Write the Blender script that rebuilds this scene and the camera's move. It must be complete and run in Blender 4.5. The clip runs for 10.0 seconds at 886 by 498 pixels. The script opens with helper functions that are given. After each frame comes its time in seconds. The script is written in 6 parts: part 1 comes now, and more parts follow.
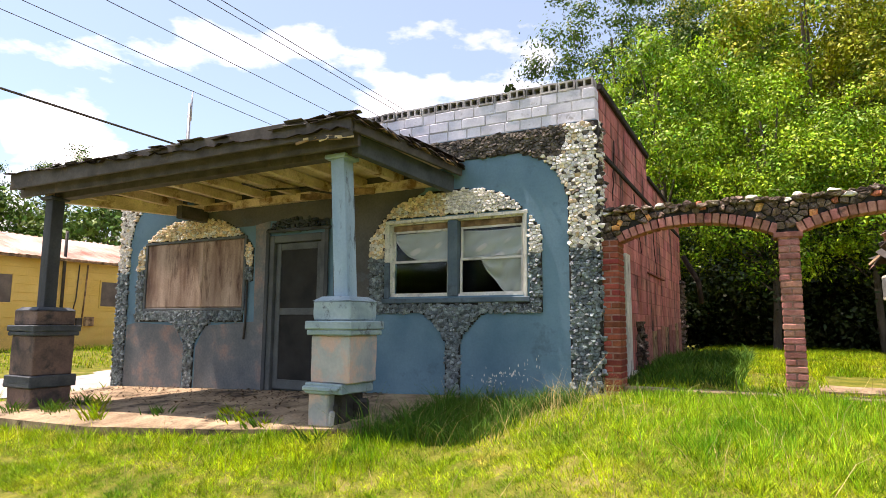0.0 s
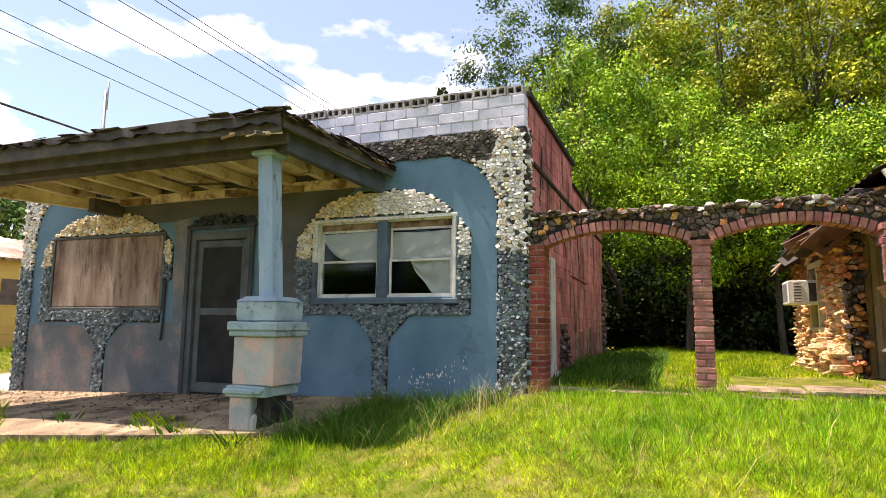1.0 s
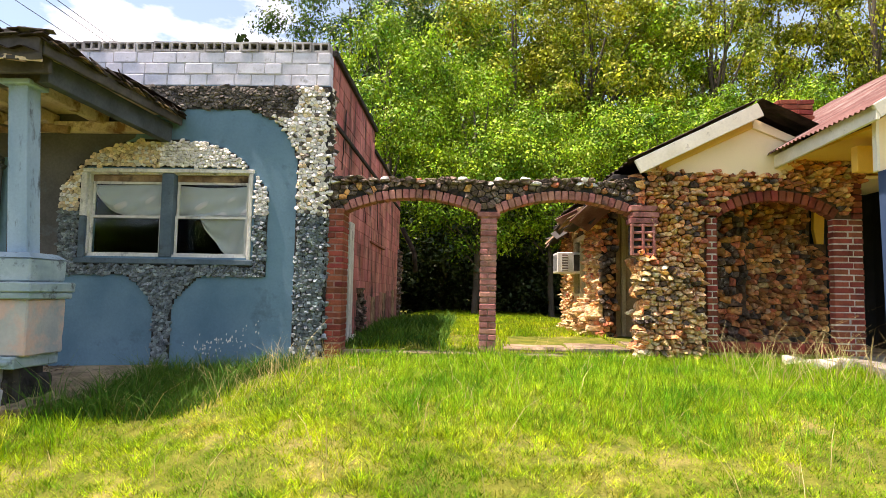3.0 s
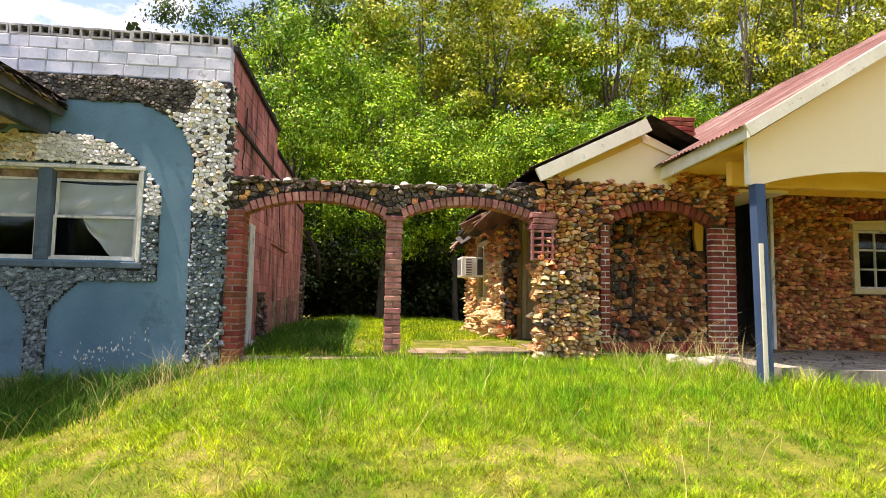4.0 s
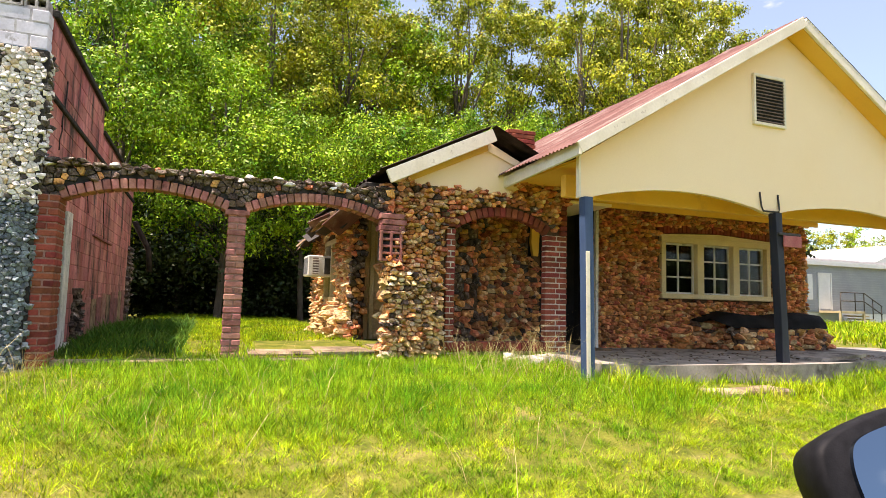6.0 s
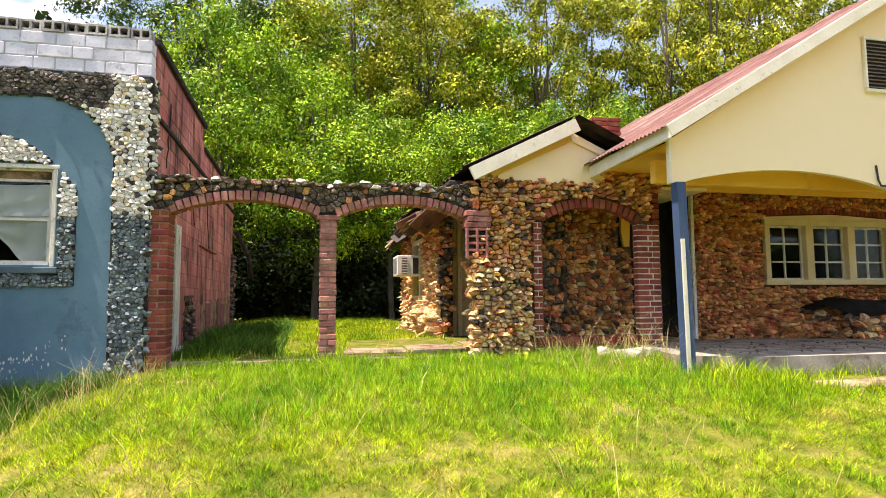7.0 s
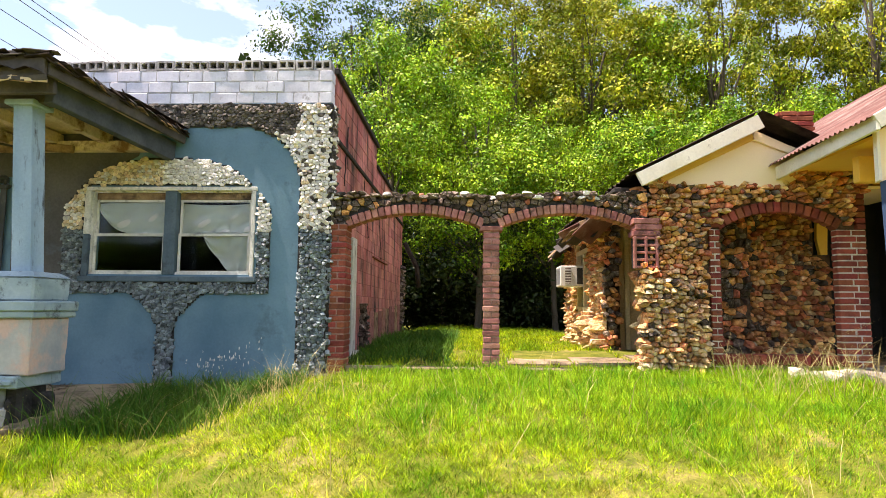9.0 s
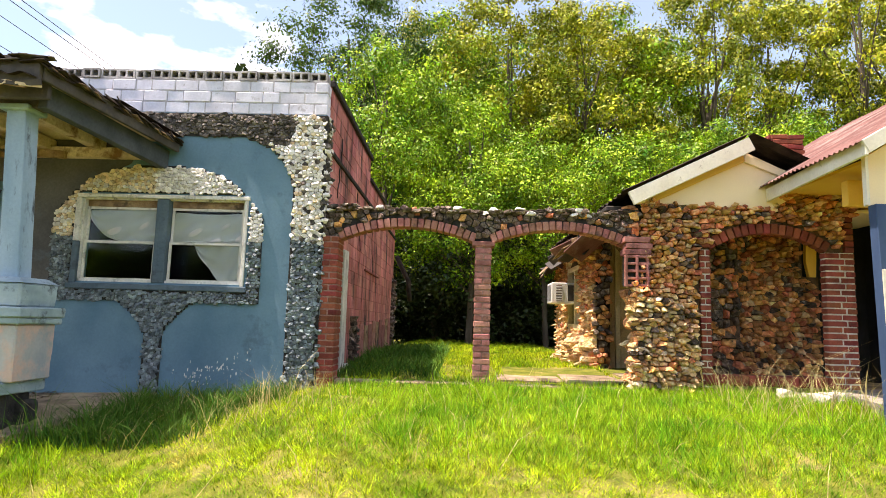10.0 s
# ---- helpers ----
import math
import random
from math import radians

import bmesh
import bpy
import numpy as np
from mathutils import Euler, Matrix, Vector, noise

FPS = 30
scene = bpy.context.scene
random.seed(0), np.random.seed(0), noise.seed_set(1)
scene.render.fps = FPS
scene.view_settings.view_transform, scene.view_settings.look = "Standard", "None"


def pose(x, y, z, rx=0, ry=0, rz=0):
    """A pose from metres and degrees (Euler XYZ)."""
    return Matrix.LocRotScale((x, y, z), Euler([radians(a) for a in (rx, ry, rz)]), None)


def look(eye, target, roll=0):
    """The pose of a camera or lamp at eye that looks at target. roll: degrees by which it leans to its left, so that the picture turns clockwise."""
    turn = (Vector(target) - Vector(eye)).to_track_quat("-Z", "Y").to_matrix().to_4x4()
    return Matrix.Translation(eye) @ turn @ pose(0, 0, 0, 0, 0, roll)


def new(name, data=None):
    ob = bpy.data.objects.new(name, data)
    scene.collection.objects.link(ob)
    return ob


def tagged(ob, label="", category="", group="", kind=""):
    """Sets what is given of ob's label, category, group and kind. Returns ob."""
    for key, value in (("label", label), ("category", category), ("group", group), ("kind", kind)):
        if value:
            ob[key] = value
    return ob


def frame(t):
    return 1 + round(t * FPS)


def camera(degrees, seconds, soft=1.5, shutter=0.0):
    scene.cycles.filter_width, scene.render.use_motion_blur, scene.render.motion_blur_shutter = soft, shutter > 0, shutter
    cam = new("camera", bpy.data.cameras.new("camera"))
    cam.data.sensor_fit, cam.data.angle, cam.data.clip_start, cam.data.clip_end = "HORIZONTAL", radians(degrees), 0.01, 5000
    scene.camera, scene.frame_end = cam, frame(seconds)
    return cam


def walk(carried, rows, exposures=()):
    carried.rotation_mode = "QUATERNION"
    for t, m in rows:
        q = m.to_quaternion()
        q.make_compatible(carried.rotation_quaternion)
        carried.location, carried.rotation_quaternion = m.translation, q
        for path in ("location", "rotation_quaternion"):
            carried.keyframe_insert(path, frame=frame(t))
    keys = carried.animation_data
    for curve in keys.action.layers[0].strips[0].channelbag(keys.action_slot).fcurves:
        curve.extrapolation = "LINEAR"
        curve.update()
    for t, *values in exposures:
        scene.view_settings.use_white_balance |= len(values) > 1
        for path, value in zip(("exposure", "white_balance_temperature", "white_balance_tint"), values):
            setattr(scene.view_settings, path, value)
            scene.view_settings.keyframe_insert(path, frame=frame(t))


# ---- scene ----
cam = camera(72.36, 10.0, soft=0.5)
# ---- camera ----
PATH = [
    (0.0, pose(0, 0, 0.585, 97.14, -0.31, 27.60)),
    (0.5, pose(0, 0, 0.585, 97.42, -0.66, 25.31)),
    (1.0, pose(0, 0, 0.585, 97.33, -0.55, 20.87)),
    (1.5, pose(0, 0, 0.585, 95.77, -1.51, 8.54)),
    (2.0, pose(0, 0, 0.585, 95.25, -1.27, 4.61)),
    (2.2, pose(0, 0, 0.585, 94.79, -1.39, 3.15)),
    (3.3, pose(0, 0, 0.585, 94.20, -1.05, 1.90)),
    (3.5, pose(0, 0, 0.585, 94.64, -0.98, 1.80)),
    (4.0, pose(0, 0, 0.585, 94.74, -0.83, -7.02)),
    (4.5, pose(0, 0, 0.585, 95.40, -2.08, -15.34)),
    (5.0, pose(0, 0, 0.585, 95.01, -2.00, -20.15)),
    (5.2, pose(0, 0, 0.585, 94.72, -2.10, -21.10)),
    (6.3, pose(0, 0, 0.585, 95.15, -1.20, -21.15)),
    (6.5, pose(0, 0, 0.585, 95.00, -0.85, -20.06)),
    (7.0, pose(0, 0, 0.585, 94.63, 0.45, -13.04)),
    (7.5, pose(0, 0, 0.585, 96.16, 1.77, -0.08)),
    (8.0, pose(0, 0, 0.585, 95.79, 1.23, 0.72)),
    (8.5, pose(0, 0, 0.585, 94.90, 1.41, 3.33)),
    (9.0, pose(0, 0, 0.585, 95.60, -0.48, 2.23)),
    (9.5, pose(0, 0, 0.585, 96.36, -1.09, 0.92)),
    (10.0, pose(0, 0, 0.585, 96.97, -1.63, 1.34)),
]
walk(cam, PATH, [(0.0, 0.95, 7450, 26), (2.0, 1.02, 7450, 26), (4.0, 1.05, 7450, 26), (6.5, 1.10, 7450, 25), (8.5, 1.20, 7450, 25), (10.0, 1.20, 7450, 25)])

# ---- world, sun ----
SUN = Vector((-0.345, -0.06, 0.936)).normalized()
world = bpy.data.worlds.new("sky")
scene.world = world
world.use_nodes = True
wn, wl = world.node_tree.nodes, world.node_tree.links
wn.clear()
sky = wn.new("ShaderNodeTexSky")
sky.sky_type, sky.sun_disc = "NISHITA", False
sky.sun_elevation = math.asin(SUN.z)
sky.sun_rotation = math.atan2(SUN.x, SUN.y)
sky.air_density, sky.dust_density, sky.ozone_density = 1.0, 0.6, 1.6
coord = wn.new("ShaderNodeTexCoord")
stretch = wn.new("ShaderNodeMapping")
stretch.inputs["Scale"].default_value = (1.0, 1.0, 2.2)
stretch.inputs["Location"].default_value = (1.7, 0.4, 0.2)
puffs = wn.new("ShaderNodeTexNoise")
puffs.inputs["Scale"].default_value, puffs.inputs["Detail"].default_value = 2.6, 7.0
puffs.inputs["Roughness"].default_value = 0.55
edge = wn.new("ShaderNodeValToRGB")
edge.color_ramp.elements[0].position, edge.color_ramp.elements[1].position = 0.538, 0.66
edge.color_ramp.elements[0].color = (0.11, 0.11, 0.11, 1)
cloud = wn.new("ShaderNodeMix")
cloud.data_type = "RGBA"
cloud.inputs["B"].default_value = (12.3, 12.5, 12.8, 1)
back = wn.new("ShaderNodeBackground")
back.inputs["Strength"].default_value = 0.10
outw = wn.new("ShaderNodeOutputWorld")
wl.new(coord.outputs["Generated"], stretch.inputs["Vector"])
wl.new(stretch.outputs["Vector"], puffs.inputs["Vector"])
wl.new(puffs.outputs["Fac"], edge.inputs["Fac"])
wl.new(edge.outputs["Color"], cloud.inputs["Factor"])
clear = wn.new("ShaderNodeMix")
clear.data_type, clear.blend_type = "RGBA", "MULTIPLY"
clear.inputs["Factor"].default_value = 1.0
clear.inputs["B"].default_value = (0.84, 1.14, 1.20, 1)
wl.new(sky.outputs["Color"], clear.inputs["A"])
wl.new(clear.outputs["Result"], cloud.inputs["A"])
wl.new(cloud.outputs["Result"], back.inputs["Color"])
wl.new(back.outputs["Background"], outw.inputs["Surface"])
sun = new("sun", bpy.data.lights.new("sun", "SUN"))
sun.data.energy, sun.data.angle, sun.data.color = 5.0, radians(0.55), (1.0, 0.95, 0.86)
sun.matrix_world = look((0, 0, 30), Vector((0, 0, 30)) - SUN)


# ---- materials ----
def mk(name, c1, c2, scale=6.0, rough=0.85, bump=0.25, fine=60.0, metal=0.0, vary=0.0, stain=None, stain_scale=1.5, stain_at=0.6, flow=1.0, spec=0.3, trans=0.0, grain=0.13):
    """A surface of two mixed tones with fine relief; vary: spread of brightness between pieces; stain: a third tone in patches."""
    m = bpy.data.materials.new(name)
    m.use_nodes = True
    n, l = m.node_tree.nodes, m.node_tree.links
    b = n["Principled BSDF"]
    geo = n.new("ShaderNodeNewGeometry")
    mp = n.new("ShaderNodeMapping")
    mp.inputs["Scale"].default_value = (1, 1, flow)
    l.new(geo.outputs["Position"], mp.inputs["Vector"])
    big = n.new("ShaderNodeTexNoise")
    big.inputs["Scale"].default_value, big.inputs["Detail"].default_value = scale, 6
    l.new(mp.outputs["Vector"], big.inputs["Vector"])
    r = n.new("ShaderNodeValToRGB")
    r.color_ramp.elements[0].position, r.color_ramp.elements[1].position = 0.32, 0.68
    r.color_ramp.elements[0].color, r.color_ramp.elements[1].color = (*c1, 1), (*c2, 1)
    l.new(big.outputs["Fac"], r.inputs["Fac"])
    col = r.outputs["Color"]
    small = n.new("ShaderNodeTexNoise")
    small.inputs["Scale"].default_value, small.inputs["Detail"].default_value = fine, 6 if vary >= 0.3 else 4
    l.new(geo.outputs["Position"], small.inputs["Vector"])
    if stain:
        st = n.new("ShaderNodeTexNoise")
        st.inputs["Scale"].default_value, st.inputs["Detail"].default_value = stain_scale, 8
        st.inputs["Roughness"].default_value = 0.68
        l.new(mp.outputs["Vector"], st.inputs["Vector"])
        sr = n.new("ShaderNodeValToRGB")
        sr.color_ramp.elements[0].position, sr.color_ramp.elements[1].position = stain_at - 0.05, stain_at + 0.08
        l.new(st.outputs["Fac"], sr.inputs["Fac"])
        mx = n.new("ShaderNodeMix")
        mx.data_type = "RGBA"
        mx.inputs["B"].default_value = (*stain, 1)
        l.new(sr.outputs["Color"], mx.inputs["Factor"])
        l.new(col, mx.inputs["A"])
        col = mx.outputs["Result"]
    hs = n.new("ShaderNodeHueSaturation")
    l.new(col, hs.inputs["Color"])
    # grain: fine noise moves the brightness a little, and pieces differ
    mr = n.new("ShaderNodeMapRange")
    mr.inputs["From Min"].default_value, mr.inputs["From Max"].default_value = 0.3, 0.7
    mr.inputs["To Min"].default_value, mr.inputs["To Max"].default_value = 1 - grain, 1 + grain
    l.new(small.outputs["Fac"], mr.inputs["Value"])
    val = mr.outputs["Result"]
    if vary:
        oi = n.new("ShaderNodeObjectInfo")
        ad = n.new("ShaderNodeMath")
        ad.operation = "ADD"
        l.new(oi.outputs["Random"], ad.inputs[0])
        l.new(geo.outputs["Random Per Island"], ad.inputs[1])
        fr = n.new("ShaderNodeMath")
        fr.operation = "FRACT"
        l.new(ad.outputs[0], fr.inputs[0])
        vr = n.new("ShaderNodeMapRange")
        vr.inputs["To Min"].default_value, vr.inputs["To Max"].default_value = 1 - vary, 1 + vary
        l.new(fr.outputs[0], vr.inputs["Value"])
        mu = n.new("ShaderNodeMath")
        mu.operation = "MULTIPLY"
        l.new(val, mu.inputs[0])
        l.new(vr.outputs["Result"], mu.inputs[1])
        val = mu.outputs[0]
        hr = n.new("ShaderNodeMapRange")
        hr.inputs["To Min"].default_value, hr.inputs["To Max"].default_value = 0.5 - vary * 0.05, 0.5 + vary * 0.05
        f2 = n.new("ShaderNodeMath")
        f2.operation = "MULTIPLY"
        f2.inputs[1].default_value = 7.31
        l.new(fr.outputs[0], f2.inputs[0])
        f3 = n.new("ShaderNodeMath")
        f3.operation = "FRACT"
        l.new(f2.outputs[0], f3.inputs[0])
        l.new(f3.outputs[0], hr.inputs["Value"])
        l.new(hr.outputs["Result"], hs.inputs["Hue"])
    l.new(val, hs.inputs["Value"])
    l.new(hs.outputs["Color"], b.inputs["Base Color"])
    b.inputs["Roughness"].default_value, b.inputs["Metallic"].default_value = rough, metal
    b.inputs["Specular IOR Level"].default_value = spec
    if bump:
        bp = n.new("ShaderNodeBump")
        bp.inputs["Strength"].default_value, bp.inputs["Distance"].default_value = min(1.0, bump * 1.4), 0.05 if vary >= 0.3 else 0.02
        l.new(small.outputs["Fac"], bp.inputs["Height"])
        l.new(bp.outputs["Normal"], b.inputs["Normal"])
    if trans:
        tr = n.new("ShaderNodeBsdfTranslucent")
        ms = n.new("ShaderNodeMixShader")
        ms.inputs[0].default_value = trans
        l.new(hs.outputs["Color"], tr.inputs["Color"])
        l.new(b.outputs["BSDF"], ms.inputs[1])
        l.new(tr.outputs["BSDF"], ms.inputs[2])
        l.new(ms.outputs["Shader"], n["Material Output"].inputs["Surface"])
    return m


def mk_glass(name):
    m = bpy.data.materials.new(name)
    m.use_nodes = True
    n, l = m.node_tree.nodes, m.node_tree.links
    n.remove(n["Principled BSDF"])
    gl, tr, mx = n.new("ShaderNodeBsdfGlossy"), n.new("ShaderNodeBsdfTransparent"), n.new("ShaderNodeMixShader")
    gl.inputs["Roughness"].default_value = 0.03
    tr.inputs["Color"].default_value = (0.90, 0.93, 0.92, 1)
    mx.inputs[0].default_value = 0.02
    l.new(tr.outputs["BSDF"], mx.inputs[1])
    l.new(gl.outputs["BSDF"], mx.inputs[2])
    l.new(mx.outputs["Shader"], n["Material Output"].inputs["Surface"])
    return m


BLUE = mk("blue_paint", (0.080, 0.172, 0.240), (0.138, 0.255, 0.335), 1.6, 0.8, 0.05, 45, stain=(0.075, 0.135, 0.18), stain_scale=1.8, stain_at=0.63, grain=0.05)
SLATE_BLUE = mk("slate_blue_paint", (0.065, 0.105, 0.135), (0.11, 0.16, 0.195), 3.0, 0.75, 0.08, 45, stain=(0.05, 0.07, 0.085), stain_scale=5, stain_at=0.6)
# worn grey and soot tones, darkened to paint the shade under the porch
GREY_PANEL = mk("shaded_weathered_grey_paint", (0.12, 0.14, 0.155), (0.20, 0.205, 0.21), 2.2, 0.85, 0.10, 35, stain=(0.30, 0.22, 0.195), stain_scale=2.2, stain_at=0.57)
SOOT_SHADE = mk("shaded_sooty_grey_brown_paint", (0.075, 0.075, 0.075), (0.13, 0.125, 0.12), 1.8, 0.88, 0.08, 40, stain=(0.10, 0.125, 0.145), stain_scale=2.2, stain_at=0.6)
MORTAR_DARK = mk("dark_mortar", (0.016, 0.015, 0.015), (0.05, 0.047, 0.043), 12, 0.95, 0.4, 40)
STONE_WHITE = mk("whitewashed_stone", (0.60, 0.57, 0.52), (0.90, 0.87, 0.82), 16, 0.8, 0.4, 45, vary=0.2, stain=(0.16, 0.13, 0.11), stain_scale=13, stain_at=0.66)
STONE_CREAM = mk("cream_stone", (0.62, 0.46, 0.27), (0.88, 0.76, 0.55), 14, 0.8, 0.6, 45, vary=0.28, stain=(0.12, 0.08, 0.05), stain_scale=11, stain_at=0.63)
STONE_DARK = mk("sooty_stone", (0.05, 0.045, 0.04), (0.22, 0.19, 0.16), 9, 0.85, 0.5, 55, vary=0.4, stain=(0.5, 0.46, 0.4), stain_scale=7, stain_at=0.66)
STONE_BLUE = mk("blue_grey_stone", (0.06, 0.088, 0.105), (0.30, 0.365, 0.39), 14, 0.55, 0.6, 40, vary=0.45, stain=(0.62, 0.66, 0.66), stain_scale=18, stain_at=0.66, spec=0.5)
STONE_OCHRE = mk("ochre_fieldstone", (0.60, 0.22, 0.07), (0.92, 0.52, 0.22), 14, 0.85, 0.7, 26, vary=0.42, stain=(0.11, 0.06, 0.04), stain_scale=10, stain_at=0.59)
STONE_GOLD = mk("golden_fieldstone", (0.66, 0.36, 0.14), (0.93, 0.70, 0.41), 14, 0.85, 0.7, 26, vary=0.36, stain=(0.20, 0.10, 0.06), stain_scale=10, stain_at=0.6)
STONE_RUST = mk("rusty_brown_fieldstone", (0.46, 0.15, 0.06), (0.84, 0.39, 0.16), 14, 0.8, 0.7, 26, vary=0.48, stain=(0.07, 0.042, 0.032), stain_scale=10, stain_at=0.59)
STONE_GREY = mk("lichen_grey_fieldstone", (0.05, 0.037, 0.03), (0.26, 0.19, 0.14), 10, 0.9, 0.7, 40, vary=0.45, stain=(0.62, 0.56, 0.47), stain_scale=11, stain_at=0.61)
MORTAR_TAN = mk("tan_mortar", (0.05, 0.03, 0.018), (0.15, 0.085, 0.05), 12, 0.95, 0.5, 40)
BRICK = mk("red_brick", (0.17, 0.038, 0.024), (0.31, 0.078, 0.046), 8, 0.85, 0.14, 55, vary=0.28, stain=(0.075, 0.035, 0.03), stain_scale=7, stain_at=0.64)
BRICK_PINK = mk("faded_red_brick", (0.28, 0.105, 0.082), (0.46, 0.21, 0.17), 9, 0.88, 0.14, 55, vary=0.29, stain=(0.09, 0.05, 0.042), stain_scale=8, stain_at=0.60)
BRICK_JOINT = mk("brick_mortar", (0.42, 0.36, 0.31), (0.66, 0.59, 0.52), 10, 0.95, 0.5, 60)
BRICK_JOINT_RED = mk("red_washed_mortar", (0.20, 0.10, 0.08), (0.38, 0.22, 0.18), 10, 0.95, 0.5, 60)
WHITE_BLOCK = mk("whitewashed_tile_block", (0.57, 0.57, 0.66), (0.76, 0.76, 0.85), 5, 0.75, 0.07, 45, vary=0.09, stain=(0.28, 0.26, 0.26), stain_scale=8, stain_at=0.66, grain=0.06)
WHITE_MORTAR = mk("whitewashed_mortar", (0.30, 0.29, 0.31), (0.58, 0.57, 0.60), 9, 0.9, 0.3, 50)
GREY_BLOCK = mk("weathered_hollow_tile", (0.16, 0.15, 0.15), (0.56, 0.54, 0.53), 5, 0.9, 0.4, 60, vary=0.2)
RED_BLOCK = mk("red_painted_block", (0.38, 0.11, 0.092), (0.66, 0.28, 0.245), 3.0, 0.85, 0.35, 45, vary=0.2, stain=(0.06, 0.035, 0.03), stain_scale=3.2, stain_at=0.55, flow=0.3)
RED_JOINT = mk("dark_red_joint", (0.16, 0.05, 0.042), (0.34, 0.13, 0.11), 8, 0.95, 0.3, 55)
CONCRETE = mk("worn_concrete", (0.19, 0.135, 0.085), (0.40, 0.305, 0.20), 2.5, 0.95, 0.4, 35, stain=(0.065, 0.048, 0.032), stain_scale=2.2, stain_at=0.55, grain=0.25)
CONCRETE_PALE = mk("pale_concrete", (0.36, 0.34, 0.29), (0.56, 0.53, 0.46), 5, 0.95, 0.25, 40, stain=(0.17, 0.155, 0.13), stain_scale=4, stain_at=0.56)
CONCRETE_GREY = mk("dusty_grey_concrete", (0.20, 0.18, 0.155), (0.36, 0.33, 0.29), 3.5, 0.95, 0.15, 40, stain=(0.11, 0.095, 0.08), stain_scale=2.6, stain_at=0.56)
PED_R = mk("peeling_blue_pink_render", (0.30, 0.335, 0.36), (0.44, 0.44, 0.44), 3.2, 0.85, 0.10, 30, stain=(0.56, 0.40, 0.345), stain_scale=3.0, stain_at=0.50, grain=0.05)
PED_BAND = mk("pale_blue_band", (0.22, 0.315, 0.36), (0.36, 0.46, 0.50), 3.4, 0.8, 0.08, 30, stain=(0.07, 0.085, 0.10), stain_scale=7, stain_at=0.61, grain=0.05)
# left pillar's render and band, darkened for the shade it stands in
PED_L = mk("shaded_pink_render", (0.10, 0.075, 0.07), (0.21, 0.14, 0.12), 3.4, 0.88, 0.12, 35, stain=(0.055, 0.05, 0.052), stain_scale=3.2, stain_at=0.56)
PED_BAND_L = mk("shaded_slate_blue_band", (0.045, 0.055, 0.065), (0.085, 0.10, 0.115), 4.0, 0.8, 0.12, 35)
POST_BLUE = mk("pale_blue_post_paint", (0.22, 0.34, 0.44), (0.33, 0.46, 0.56), 4, 0.75, 0.10, 35, stain=(0.06, 0.07, 0.08), stain_scale=11, stain_at=0.61, flow=0.25, grain=0.05)
# post paint darkened the same way, shade included in the colour
POST_SLATE = mk("shaded_slate_paint", (0.035, 0.04, 0.046), (0.075, 0.085, 0.095), 4, 0.75, 0.12, 35, stain=(0.16, 0.15, 0.14), stain_scale=8, stain_at=0.68, flow=0.25)
FASCIA = mk("slate_fascia_paint", (0.05, 0.044, 0.04), (0.105, 0.095, 0.085), 4, 0.8, 0.10, 35, stain=(0.15, 0.115, 0.08), stain_scale=5, stain_at=0.63, flow=1.0)
CEILING = mk("peeling_cream_boards", (0.50, 0.38, 0.25), (0.76, 0.64, 0.47), 3, 0.85, 0.12, 40, stain=(0.22, 0.12, 0.06), stain_scale=3.2, stain_at=0.58)
RAW_WOOD = mk("rotten_bare_wood", (0.16, 0.09, 0.05), (0.45, 0.31, 0.18), 6, 0.9, 0.5, 60, stain=(0.07, 0.045, 0.03), stain_scale=4, stain_at=0.55)
ROOF_FELT = mk("black_roof_felt", (0.018, 0.014, 0.012), (0.06, 0.045, 0.036), 6, 0.95, 0.3, 35, spec=0.1)
DOOR_GREY = mk("dark_grey_door_paint", (0.075, 0.085, 0.09), (0.13, 0.145, 0.15), 4, 0.7, 0.3, 60, stain=(0.2, 0.2, 0.19), stain_scale=5, stain_at=0.7)
DRY_LEAF = mk("dry_brown_litter", (0.045, 0.028, 0.017), (0.19, 0.125, 0.065), 5, 0.85, 0, 30, vary=0.5)
SCREEN = mk("dusty_insect_screen", (0.018, 0.018, 0.018), (0.04, 0.04, 0.038), 3, 0.9, 0.2, 180)
PLY = mk("weathered_plywood", (0.19, 0.115, 0.085), (0.50, 0.37, 0.29), 5.0, 0.9, 0.2, 50, stain=(0.085, 0.045, 0.035), stain_scale=4.5, stain_at=0.57, flow=0.22)
WHITE_TRIM = mk("chalky_white_trim", (0.54, 0.53, 0.48), (0.78, 0.76, 0.70), 7, 0.7, 0.12, 50, stain=(0.22, 0.22, 0.21), stain_scale=9, stain_at=0.60, flow=0.6)
CLOTH = mk("grey_white_curtain", (0.90, 0.89, 0.86), (0.95, 0.94, 0.92), 3, 0.95, 0.05, 90, grain=0.03)
# near-black colour stands in for the darkness inside the rooms
DARK_ROOM = mk("room_darkness_colour", (0.012, 0.011, 0.010), (0.022, 0.02, 0.018), 2, 0.95, 0.2, 40)
YELLOW = mk("cream_yellow_paint", (0.94, 0.74, 0.455), (0.96, 0.785, 0.52), 0.8, 0.8, 0.05, 70, grain=0.02, stain=(0.85, 0.69, 0.38), stain_scale=1.2, stain_at=0.66)
GOLD = mk("golden_yellow_paint", (0.84, 0.47, 0.08), (0.90, 0.56, 0.12), 0.9, 0.8, 0.05, 70, grain=0.03, stain=(0.70, 0.40, 0.10), stain_scale=1.6, stain_at=0.64)
YELLOW_OLD = mk("old_yellow_paint", (0.62, 0.42, 0.10), (0.72, 0.52, 0.16), 1.0, 0.85, 0.25, 40, stain=(0.42, 0.30, 0.12), stain_scale=0.9, stain_at=0.62)
